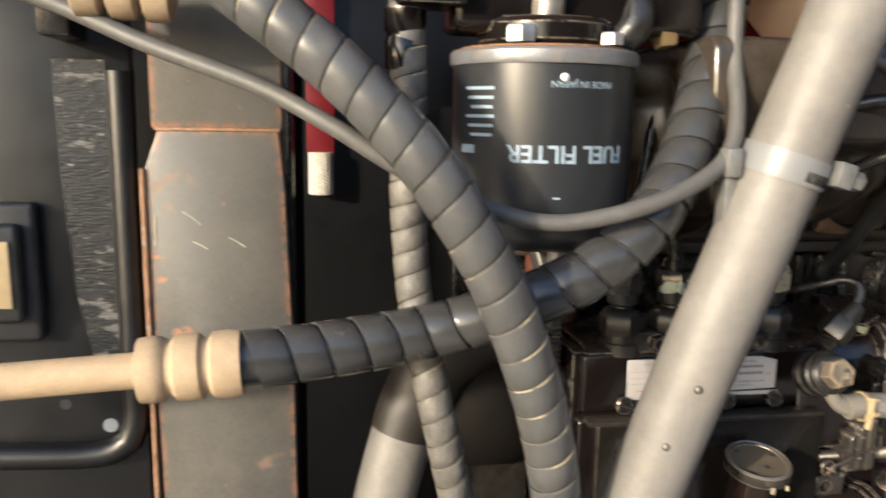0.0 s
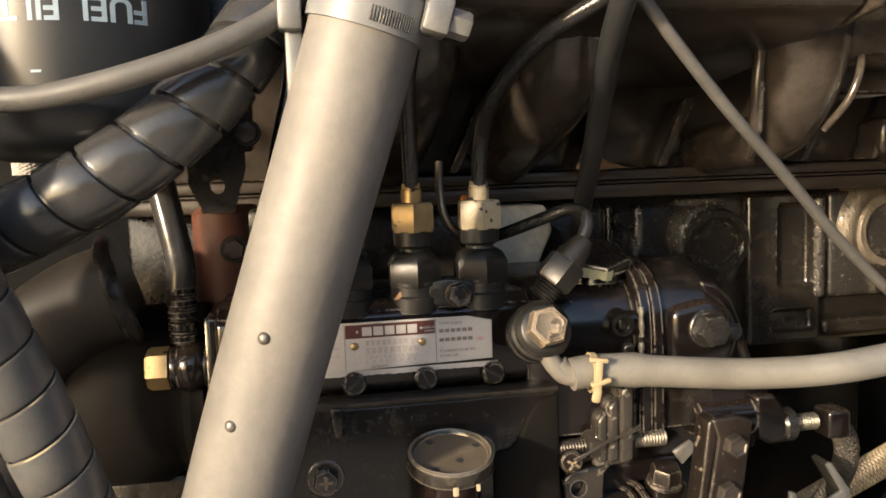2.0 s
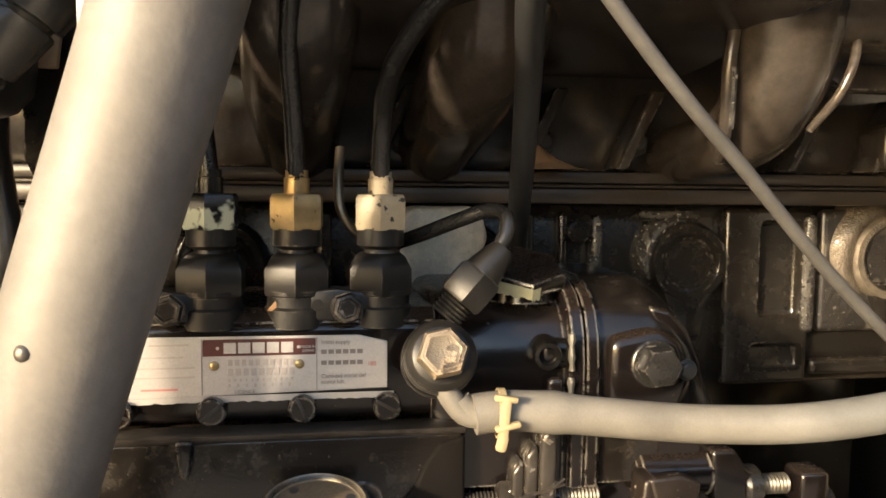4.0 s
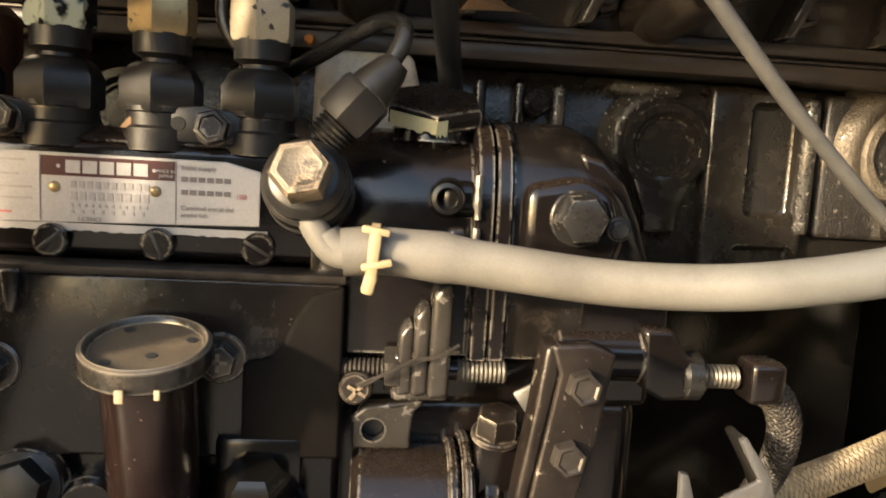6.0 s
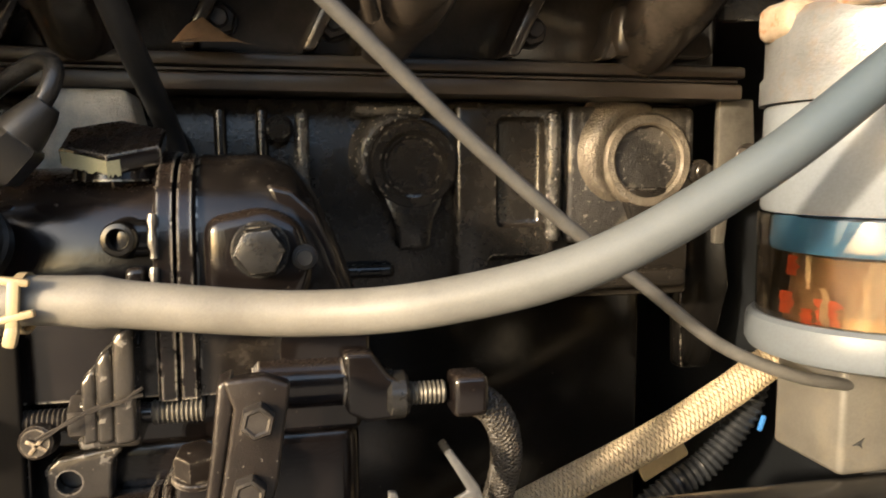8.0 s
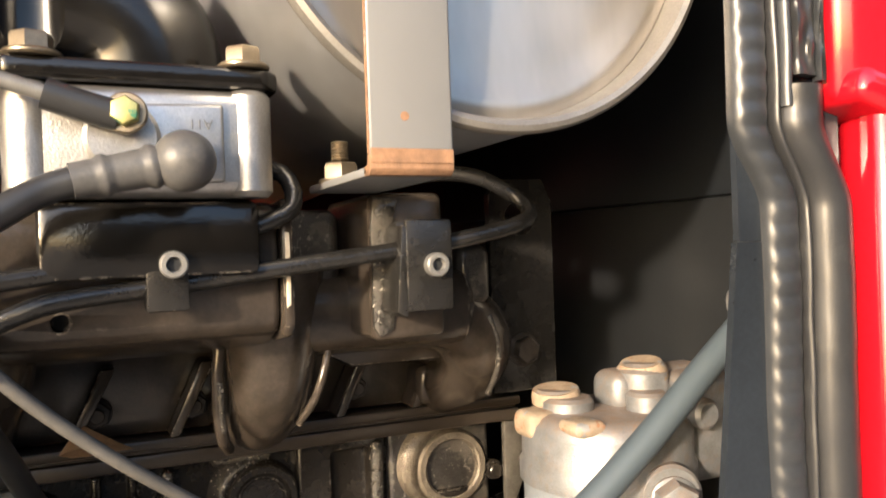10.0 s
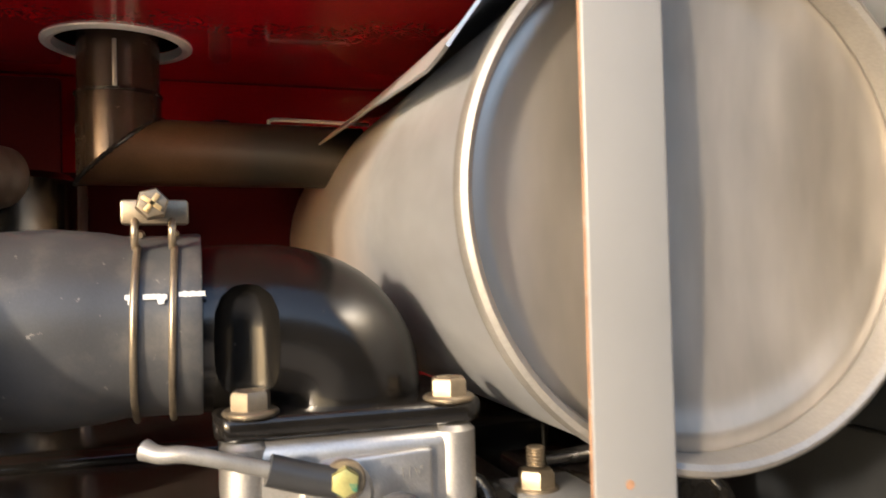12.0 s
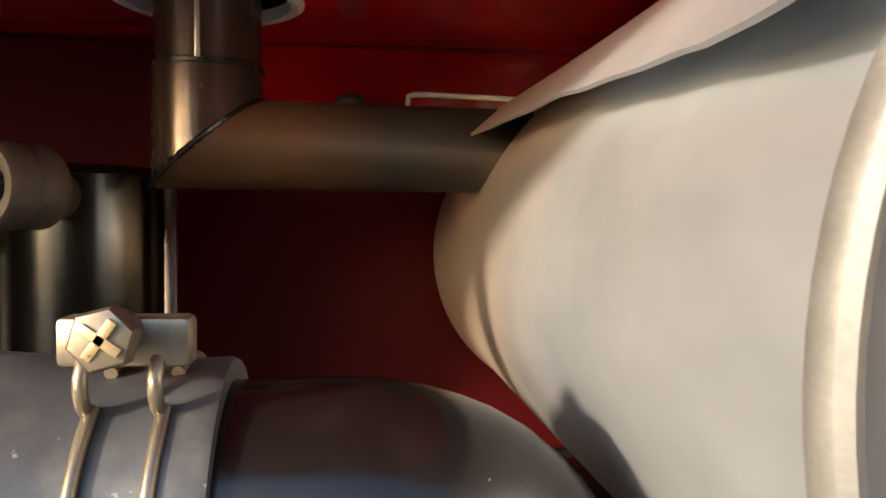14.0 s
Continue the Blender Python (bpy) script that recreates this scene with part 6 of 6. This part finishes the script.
part("banjo_eye", lathe([(0, 0), (14, 0), (15.5, 1.5), (15.5, 12), (14, 13.5), (0, 13.5)], (677, 345, -32), (-0.35, -0.93, 0), 32), CHALK, ws)

bw = thing("wire_braided_hose", (690, 335, -120), "silver wire-braided fuel hose with a clamp", "hose")
BW = [(663, 337, -46), (657, 335, -60), (650, 333, -76), (652, 329, -88), (662, 325, -95.5), (678, 323, -96.5), (698, 322, -92), (720, 318, -88), (742, 314, -82)]
part("core", tube(BW, 7.4, 16, 3), DULL, bw)
part("braid", strands(BW, 8.0, 9, 24, 2.5, step=1.3), WIRE, bw, "silver wire braid", "stuff")
part("frayed_end", merge(*[tube([(662 + 6 * math.cos(k), 336 + 6 * math.sin(k), -50), (663 + 9 * math.cos(k * 1.3), 334 + 9 * math.sin(k * 1.3), -44 + 3 * math.sin(k * 2.2))], 0.5, 5, 3) for k in range(16)] + [tube([(664, 328, -49), (674, 322, -47), (684, 318, -46)], 0.7, 5, 3)]), WIRE, bw, "frayed wire ends", "stuff")
part("clamp", merge(lathe([(8.6, -2.4), (9.5, -2.4), (9.5, 2.4), (8.6, 2.4)], (656, 334.6, -62), (0.4, 0.1, 1), 28), box(663, 670, 325, 331, -67, -59, 1.5)), ZINC, bw, "brass hose clamp")
part("wall_elbow", merge(cyl((736, 314, -92), (-1, 0, 0), 12, 14, 2), box(724, 736, 300, 328, -110, -76, 4)), DULL, bw)
single("hose_fitting", merge(cyl((736, 329, 62), (-1, 0, -0.2), 10, 22, 2), box(730, 736, 316, 342, 48, 78, 1.5)), CHALK, "pale hose fitting on the side wall", "fitting")

tn = thing("tan_braided_hose", (650, 520, -200), "tan fibre-braided hose rising to the separator", "hose")
TN = [(553, 485, -231), (566, 487, -227), (584, 488, -220), (631, 488, -200), (673, 488, -178), (696, 488, -164), (713, 484, -153), (722, 470, -138)]
part("core", tube(TN, 7.5, 18, 4), DARKBRAID, tn)
part("braid", strands(TN, 8.0, 11, 30, 2.1, step=1.1), TAN, tn, "", "stuff")
od = thing("oily_braided_hose", (515, 400, -200), "dark oily braided hose hanging from the governor", "hose")
OD = [(510, 396, -140), (518, 398, -146), (524, 402, -157), (527, 410, -174), (528, 430, -202), (537, 462, -226), (556, 485, -231)]
part("core", tube(OD, 5.4, 14, 3), DARKBRAID, od)
part("braid", strands(OD, 5.6, 12, 24, 0.95, step=1.2), DARKBRAID, od, "", "stuff")
cd = thing("corrugated_conduit", (640, 480, -250), "black corrugated cable conduit", "conduit")
part("conduit", tube([(560, 500, -300), (610, 500, -262), (648, 500, -234), (672, 500, -220), (688, 500, -202), (698, 500, -184), (704, 504, -160)], lambda s, a: 7.5 + 0.9 * math.sin(s * 2 * math.pi / 4.0), 16, 1.0), FILTBLK, cd)
single("cream_tag", rotated(box(632, 662, 503, 507, -224, -211, 1.5), -28, "Y", (646, 504, -217)), TIE, "cream plastic tag under the braided hose", "tag")
single("blue_tie", rotated(box(698, 700.5, 490, 492.5, -201, -192, 0.8), 18, "Y", (699, 491, -196)), BLUE, "small blue cable tie end", "cable tie")

tab = thing("bent_bracket", (500, 400, -399), "bare grey bent sheet bracket", "bracket")
part("upright", prism([(495.6, -154.5), (498, -153), (508, -167), (515, -188), (521, -230), (516, -398), (490, -398), (486, -188), (488, -177), (495, -173), (504, -168.5)], 379, 381.5, "xz", 0.9), BOOT, tab, "pale grey folded wing")
part("fold", prism([(495.6, -154.5), (498, -153), (508, -167), (517, -192), (514, -193), (504, -168.5)], 381.5, 392, "xz", 0.8), DULL, tab)
part("strip", prism([(476, -166), (479, -166.5), (485, -186), (490, -240), (480, -240), (477, -190)], 379, 382, "xz", 0.8), BOOT, tab, "tan edge strip")

sm = thing("starter_motor", (610, 400, -300), "dusty black starter motor with terminals", "starter")
part("body", cyl((560, 410, -262), (1, 0, 0), 46, 170, 6, 48), DULL, sm)
part("solenoid", cyl((574, 392, -206), (1, 0, 0), 20, 130, 4, 36), DULL, sm)
part("terminal_block", merge(box(560, 590, 368, 392, -228, -198, 3, 3), box(566, 604, 372, 396, -246, -224, 3, 3)), DULL, sm)
part("terminal_nut", hexhead((574, 368, -212), (0, -1, 0.2), 11, 6, 8), STEEL, sm)
part("boot", lathe([(0, 20), (6, 19), (9, 15), (10, 8), (9, 2), (7, 0), (0, 0)], (602, 384, -216), (0.1, -0.8, 0.6), 24), RUBBER, sm, "round black rubber boot")
part("yellow_plug", rotated(box(540, 552, 392, 402, -232, -206, 1.5), 25, "Y", (546, 397, -219)), TIE, sm, "cream plug")
part("lead", tube([(640, 400, -196), (600, 396, -190), (565, 392, -188), (548, 392, -196), (550, 392, -206), (562, 386, -208)], 2.6, 10), RUBBER, sm)
dbx = single("terminal_box", box(668, 716, 396, 440, -185.8, -134, 3, 3), DUSTYPANEL, "dusty pale grey box under the water separator", "box")
part("dark_scrap", prism([(677 - 3.2, -172 - 0.4), (677 - 0.6, -172 + 0.8), (677 + 2.2, -172 + 2.4), (677 + 1.0, -172 - 0.2), (677 + 1.4, -172 - 2.2), (677 - 0.4, -172 - 0.6)], 395.6, 396.4, "xz", 0.1), RUBBER, dbx, "small dark scrap stuck on the box")
single("lower_panel", box(700, 735, 300, 420, -398, -165, 3), BOOT, "dusty grey lower side panel", "panel", kind="structure")

# ---- upper bay: muffler, elbow, exhaust ----
mf = thing("muffler", (565, 480, 131), "silver aluminised steel muffler drum with rolled rim", "muffler")
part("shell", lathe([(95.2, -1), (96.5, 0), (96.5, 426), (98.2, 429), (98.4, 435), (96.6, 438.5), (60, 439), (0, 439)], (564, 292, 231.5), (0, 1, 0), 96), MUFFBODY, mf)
part("rolled_rim", lathe([(91.6, 10), (92.0, 3), (93.4, -1.2), (95.4, -2.5), (97.4, -1.6), (98.5, 0.6), (98.3, 3.0), (96.7, 4.6)], (564, 287, 231.5), (0, 1, 0), 96), RIM, mf, "bright rolled rim")
part("end_plate", lathe([(0, 16.5), (30, 15.9), (55, 14.2), (72, 12.2), (80, 11.4), (84, 9.6), (88, 9.2), (91.8, 10.4), (92, 20), (0, 20)], (564, 287, 231.5), (0, 1, 0), 96), MUFF, mf, "streaked silver end plate")

# heat shield: a thin curved sheet over the muffler's upper side
sh = bmesh.new()
rows = []
for i in range(41):
    y = 283 + (668 - 283) * i / 40
    row = []
    lo = 151 - 5 * (i / 40) + 4.5 * max(0.0, 1 - i / 14) + 0.5 * noise.noise((i * 0.3, 0, 0))
    for k in range(29):
        a = radians(lo - (lo - 40) * k / 28)
        r = 106.5 + 3.5 * math.exp(-k / 2.5) + 13.0 * (i / 40) ** 2 * math.exp(-k / 7)
        if i < 4:
            r += (4 - i) * 0.9
        row.append(sh.verts.new(Vector((565.5 + r * math.cos(a), y, 229.5 + r * math.sin(a))) * MM))
    rows.append(row)
for a, b in zip(rows, rows[1:]):
    for k in range(28):
        sh.faces.new((a[k], a[k + 1], b[k + 1], b[k]))
bmesh.ops.recalc_face_normals(sh, faces=sh.faces)
bmesh.ops.solidify(sh, geom=sh.faces[:], thickness=0.0012)
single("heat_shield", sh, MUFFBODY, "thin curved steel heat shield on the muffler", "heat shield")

sb = thing("muffler_strap", (523, 300, 117), "grey painted flat steel strap bracket with rust at the foot", "bracket")
part("upright", box(507, 538, 280, 283.2, 123, 350, 1.2, 3), STRAP, sb)
part("foot_bend", prism([(280, 124), (280, 119), (282, 117), (287, 117), (287, 120.4), (284.5, 120.4), (283.3, 121.6), (283.3, 124)], 507, 538, "yz", 0.5), RUST, sb, "rusty bend at the foot")
part("rust_band", box(507.2, 537.8, 279.6, 280.2, 121, 126, 0.2, 1), RUST, sb, "rust creeping up the foot")
part("rust_edge", box(506.6, 507.3, 280.5, 281.7, 124, 350, 0.2, 1), RUST, sb, "rusty cut edge")
part("rust_spot", cyl((520, 280.2, 137), (0, -1, 0), 1.7, 0.3, 0.1, 9), RUST, sb)
part("foot", box(507, 538, 284, 362, 117, 120.2, 0.8), STRAP, sb)
nut = part("nut", merge(hexhead((515.5, 343, 120.2), (0, 0, 1), 13, 8, 9), screw_thread((515.5, 343, 129), (0, 0, 1), 3.9, 7, 1.3)), ZINC, sb, "yellow zinc nut on a stud")
ped = single("bracket_pedestal", box(531, 566, 353, 424, 52, 116.8, 4, 3), MANI, "dark cast pedestal under the strap with a chipped edge", "pedestal")
part("chipped_edge", prism([(531, 58), (534, 54), (540, 57), (541, 68), (539, 80), (543, 92), (541, 104), (544, 114), (532, 115), (530.6, 100), (531.2, 84), (530.6, 70)], 351.6, 354.5, "xz", 0.7), CASTBRIGHT, ped, "bare pale chipped edge")
part("washer", cyl((515.5, 343, 120.2), (0, 0, 1), 9, 0.7, 0.2), ZINC, sb)

# exhaust elbow through the hood
ex = thing("exhaust_pipe", (344, 584, 265), "heat-stained brown exhaust pipe with a mitred elbow", "exhaust pipe")
# unseen capped sleeve, added to keep sky out of the hood hole
stack = single("hood_hole_cover", lathe([(42, 0), (48, 0), (48, 1.5), (44, 2), (44, 120), (0, 120), (0, 118), (42, 118)], (344, 584, 360.5), (0, 0, 1), 40), DULL, "unseen black sleeve added over the hood hole to keep it dark", "exhaust stack")
part("riser", lathe([(24.6, -26), (24.6, 100), (22.5, 100), (22.5, -26)], (344, 584, 350), (0, 0, 1), 40), EXHAUST, ex)


def mitre(level):
    """A ring of the mitred elbow: 0 at its top, 1 at the corner seam, 2 at the far end."""
    ring = []
    for k in range(48):
        a = 2 * math.pi * k / 48
        c, s = math.cos(a), math.sin(a)
        ring.append(((344 + 25.4 * c, 584 + 25.4 * s, 322), (344 + 25.4 * c, 584 + 25.4 * s, 287 + 21 * c), (500, 592 + 21 * s, 287 + 21 * c))[level])
    return ring


for lo, hi, lab in ((0, 1, "brown mitred elbow"), (1, 2, "dull cross pipe to the muffler")):
    bm = bmesh.new()
    n_step = 6
    rows = []
    for i in range(n_step + 1):
        rows.append([bm.verts.new(Vector(p).lerp(Vector(q), i / n_step) * MM) for p, q in zip(mitre(lo), mitre(hi))])
    for p, q in zip(rows, rows[1:]):
        for k in range(48):
            bm.faces.new((p[k], p[(k + 1) % 48], q[(k + 1) % 48], q[k]))
    bmesh.ops.recalc_face_normals(bm, faces=bm.faces)
    part("riser_foot" if lo == 0 else "cross_pipe", bm, ELBOWLIGHT if lo == 0 else CROSSPIPE, ex, lab)
weld = [tuple(v) for v in mitre(1)]
part("weld_bead", tube(weld + weld[:1], lambda s, a: 1.5 + 0.35 * math.sin(s * 1.7), 8, 3), DULL, ex, "dark weld bead")
part("weld_bead", lathe([(24.5, -1.6), (26.4, -0.8), (26.4, 0.8), (24.5, 1.6)], (344, 584, 322), (0, 0, 1), 40), DULL, ex)
part("seam", box(342.6, 345.0, 558.6, 560.2, 322, 352, 0.4), STEEL, ex)
single("back_stud", lathe([(0, 0), (9, 0), (9, 40), (6.5, 43), (0, 44)], (410, 700, 288), (0, 0, 1), 24), BOOT, "dull grey stud on the back wall", "stud")
hb = single("hood_stay", tube([(443, 654, 308), (443, 654, 321), (446, 654, 324.5), (470, 654, 324.5), (520, 654, 323)], 1.5, 10, 2), CHROME, "thin bright wire hood stay", "stay")
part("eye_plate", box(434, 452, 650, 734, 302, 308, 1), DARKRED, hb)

# left background: black canister with a tan fitting
bk = thing("air_cleaner", (235, 620, -60), "black air cleaner canister with a brown-grey hose union", "air cleaner")
part("canister", cyl((268, 648, 120), (0, 0, 1), 44, 159, 5, 48), SATIN, bk)
part("lower_can", cyl((240, 640, -100), (0, 0, 1), 52, 214, 6, 48), FRAMEBLK, bk)
part("pipe", tube([(266, 610, 263), (276, 560, 263), (288, 522, 263)], 12, 24, 4), UNIONBRN, bk)
part("union", lathe([(12, 0), (15.5, 0), (16.5, 1.5), (16.5, 10), (15.4, 11.5), (15.4, 14), (16.8, 15.5), (16.8, 25), (15.6, 27), (12.4, 27), (12, 22), (0, 22)], (291, 526, 263), (-0.45, -0.89, 0), 36), UNIONBRN, bk, "tan ribbed hose union")
part("union_core", lathe([(0, 24), (6, 24), (7, 23), (7, 18), (0, 18)], (291, 526, 263), (-0.45, -0.89, 0), 24), DULL, bk)
single("brown_post", box(314, 321, 622, 630, -399, 272, 1.5), EXHAUST, "thin brown upright post by the exhaust", "post")
hose("hanging_lead", [(284, 507, 354), (283.5, 504, 315), (283, 500, 286), (279, 494, 250), (270, 488, 205), (262, 486, 160)], 1.5, RUBBER, "thin black lead hanging from the hood", "cable", 8, 6)

# rubber intake hose, wire clamp, black elbow
ih = thing("intake_hose", (340, 362, 156), "worn black rubber intake hose with a double wire clamp", "hose")
part("hose_body", lathe([(29, 0), (32.8, 0), (33.3, 1.2), (33.1, 8), (32.5, 12), (32.5, 26), (33.8, 33), (35.2, 50), (33.4, 80), (31, 140), (31, 230), (29, 230)], (390, 361, 190), (-1, 0, 0), 64), HOSERUB, ih)
part("hose_mouth", lathe([(28, 0.3), (32.4, 0.3), (32.4, 3), (28, 3)], (390, 361, 190), (-1, 0, 0), 64), RUBBER, ih)
cw = part("wire_clamp", merge(*[tube([(x + 0.8 * math.sin(a), 361 + 33.5 * math.cos(a), 190 + 33.5 * math.sin(a)) for a in [math.pi * 2 * k / 40 + 2.15 for k in range(39)]], 1.25, 10, 6) for x in (368.6, 380.6)]), ZINC, ih, "double round-wire clamp")
part("clamp_bridge", merge(box(364, 386, 340, 347, 225.5, 234, 1.2), *[tube([(x, 346, 216), (x, 340, 219), (x, 338.6, 224), (x, 342, 228)], 1.3, 10, 2) for x in (368.6, 380.6)]), ZINC, cw, "pale zinc clamp bridge")
cscrew = part("clamp_screw", merge(cyl((374.5, 340, 231.5), (0, -1, 0), 4.2, 6, 0.6), hexhead((374.5, 334.5, 231.5), (0.05, -1, 0.05), 9.4, 5.5, 0)), ZINC, cw, "cross-slotted hex clamp screw")
part("cross_slot", merge(rotated(box(371.2, 378.4, 328.4, 329.3, 231.0, 232.6, 0.1), 35, "Y", (374.8, 329, 231.8)), rotated(box(371.2, 378.4, 328.4, 329.3, 231.0, 232.6, 0.1), -55, "Y", (374.8, 329, 231.8))), BRASS, cscrew)
marks = []
for x0, x1, z in ((371.5, 379, 201), (382.5, 391, 201.6), (366, 367.6, 201)):
    bm = bmesh.new()
    n = 14
    a = [bm.verts.new(Vector((x0 + (x1 - x0) * k / n, 361 - 33.2, z + 0.9 + 0.5 * noise.noise((k * 0.7, x0, 0)))) * MM) for k in range(n + 1)]
    b = [bm.verts.new(Vector((x0 + (x1 - x0) * k / n, 361 - 33.2, z - 0.8 - (1.6 if 8 < k < 13 and x0 < 375 else 0) + 0.5 * noise.noise((k * 0.9, x1, 5)))) * MM) for k in range(n + 1)]
    for k in range(n):
        bm.faces.new((a[k], a[k + 1], b[k + 1], b[k]))
    for q in bm.verts:
        z1 = q.co.z * 1000 - 190
        q.co.y = (361 - math.sqrt(33.6 ** 2 - z1 * z1)) * MM
    bmesh.ops.solidify(bm, geom=bm.faces[:], thickness=0.0003)
    marks.append(bm)
part("paint_mark", merge(*marks), PAINTMARK, ih, "dab of white paint across the clamp")

eb = thing("intake_elbow", (435, 361, 158), "smooth black intake elbow bolted on an alloy housing", "elbow")
elbow_bm = tube([(380, 361, 188), (400, 361, 188), (418, 361, 187), (432, 361, 182), (440, 361, 172), (442, 361, 158), (442, 361, 152)], lambda s, a: 30.0 + 1.5 * math.sin(min(1.0, s / 90) * 3.1), 40, 3)
scoop = lathe([(0, 44.5), (5, 43), (8.5, 39.5), (10.6, 34), (11, 28), (11, -4), (0, -4)], (404.5, 329, 161), (0, 0.06, 1), 36)
part("elbow", carved(elbow_bm, scoop), SATIN, eb, "black elbow with a hollow for the bolt")
part("flange", prism([(396, 322), (482, 322), (488, 330), (488, 398), (480, 404), (400, 404), (393, 396), (393, 328)], 152.5, 160.5, "xy", 2.2, 3), BLACK, eb)
for x in (405, 475):
    part("flange_bolt", merge(hexhead((x, 328, 162), (0, 0, 1), 12, 6.8, 0, 0.3, 0.8), cyl((x, 328, 160.3), (0, 0, 1), 9.5, 2.2, 0.8)), ZINC, eb, "yellow zinc flange bolt")

hs = thing("intake_housing", (440, 360, 113), "cast aluminium intake housing with a temperature sensor", "housing")
part("body", box(396, 484, 322, 402, 113, 152, 6, 4), ALU, hs)
for cx in (403, 476):
    part("corner_post", cyl((cx, 329, 113), (0, 0, 1), 8.5, 39, 2, 28), ALU, hs)
part("raised_panel", prism([(437, 145), (466, 146), (466, 118), (426, 116), (428, 138)], 319.4, 323, "xz", 1.5, 3), ALU, hs)
part("cast_mark", moved(letters("A11", 5.0, 0.1), lambda a, b, c: (458 - a, 319.1 - c, 138.5 - b)), BANDSTEEL, hs)
part("cast_mark", box(414, 426, 321.2, 322, 117.5, 120.5, 0.3), DARKBOLT, hs)
part("sensor_boss", cyl((432, 322, 133), (0, -1, 0), 12.5, 5, 1.5, 32), ALU, hs)
sbolt = part("sensor_bolt", hexhead((433, 310, 140), (-0.15, -1, 0.05), 8.6, 4.5, 0), GREEN, hs, "greenish zinc bolt")
part("bolt_washer", lathe([(0, 0.4), (6.4, 0.4), (7.0, -0.3), (7.0, -1.5), (0, -1.5)], (433, 310.2, 140), (-0.15, -1, 0.05), 24), ZINC, sbolt, "tan zinc washer")
part("bolt_shank", cyl((433, 320, 140), (0, -1, 0), 5.2, 9), DARKBOLT, sbolt)
ld = single("sensor_lead", tube([(372, 318, 154), (377, 315, 152.5), (384, 313, 152.5), (396, 312, 149.5), (411, 312, 145), (422, 312, 142)], lambda s, a: 2.7 + 0.8 * math.exp(-s / 3.0), 14, 2), BANDSTEEL, "bent steel air line to the housing", "pipe")
part("end_boot", tube([(409, 312, 145.5), (420, 312, 142), (431, 312, 139)], lambda s, a: 5.2, 14, 3), RUBBER, ld, "black rubber end sleeve")
gb = thing("sensor_boot", (440, 312, 112), "grey rubber sensor boot and its cable", "sensor")
part("ball_cap", lathe([(0, 10.6), (3.2, 10.1), (6.2, 8.6), (8.6, 6.1), (10.1, 3.2), (10.6, 0), (10.1, -3.2), (8.6, -6.1), (6.2, -8.6), (0, -9.4)], (451, 309, 124), (0.25, -0.9, -0.1), 36), BOOT, gb)
part("sleeve", tube([(452, 310, 124.5), (440, 310, 122), (428, 310, 119.5), (416, 309, 117)], lambda s, a: 7.0 - 0.03 * s + (0.9 if 10 < (s % 16) < 13 else 0), 20, 1.5), BOOT, gb)
part("cable", tube([(418, 309, 117.5), (408, 309, 114), (398, 306, 108), (384, 303, 97), (373, 312, 76), (372, 340, 50), (383, 385, 22), (392, 426, -12), (401, 468, -45), (406, 490, -80), (408, 500, -110)], 5.0, 16, 3), RUBBER, gb, "long grey-black breather hose")
hose("black_lead", [(395, 330, 130), (390, 326, 116), (378, 324, 104), (368, 330, 90), (360, 350, 70)], 3.0, RUBBER, "black lead beside the housing", "cable", 10, 4)
part("riser", box(404, 480, 330, 400, 84, 112.6, 4), BLACK, hs)
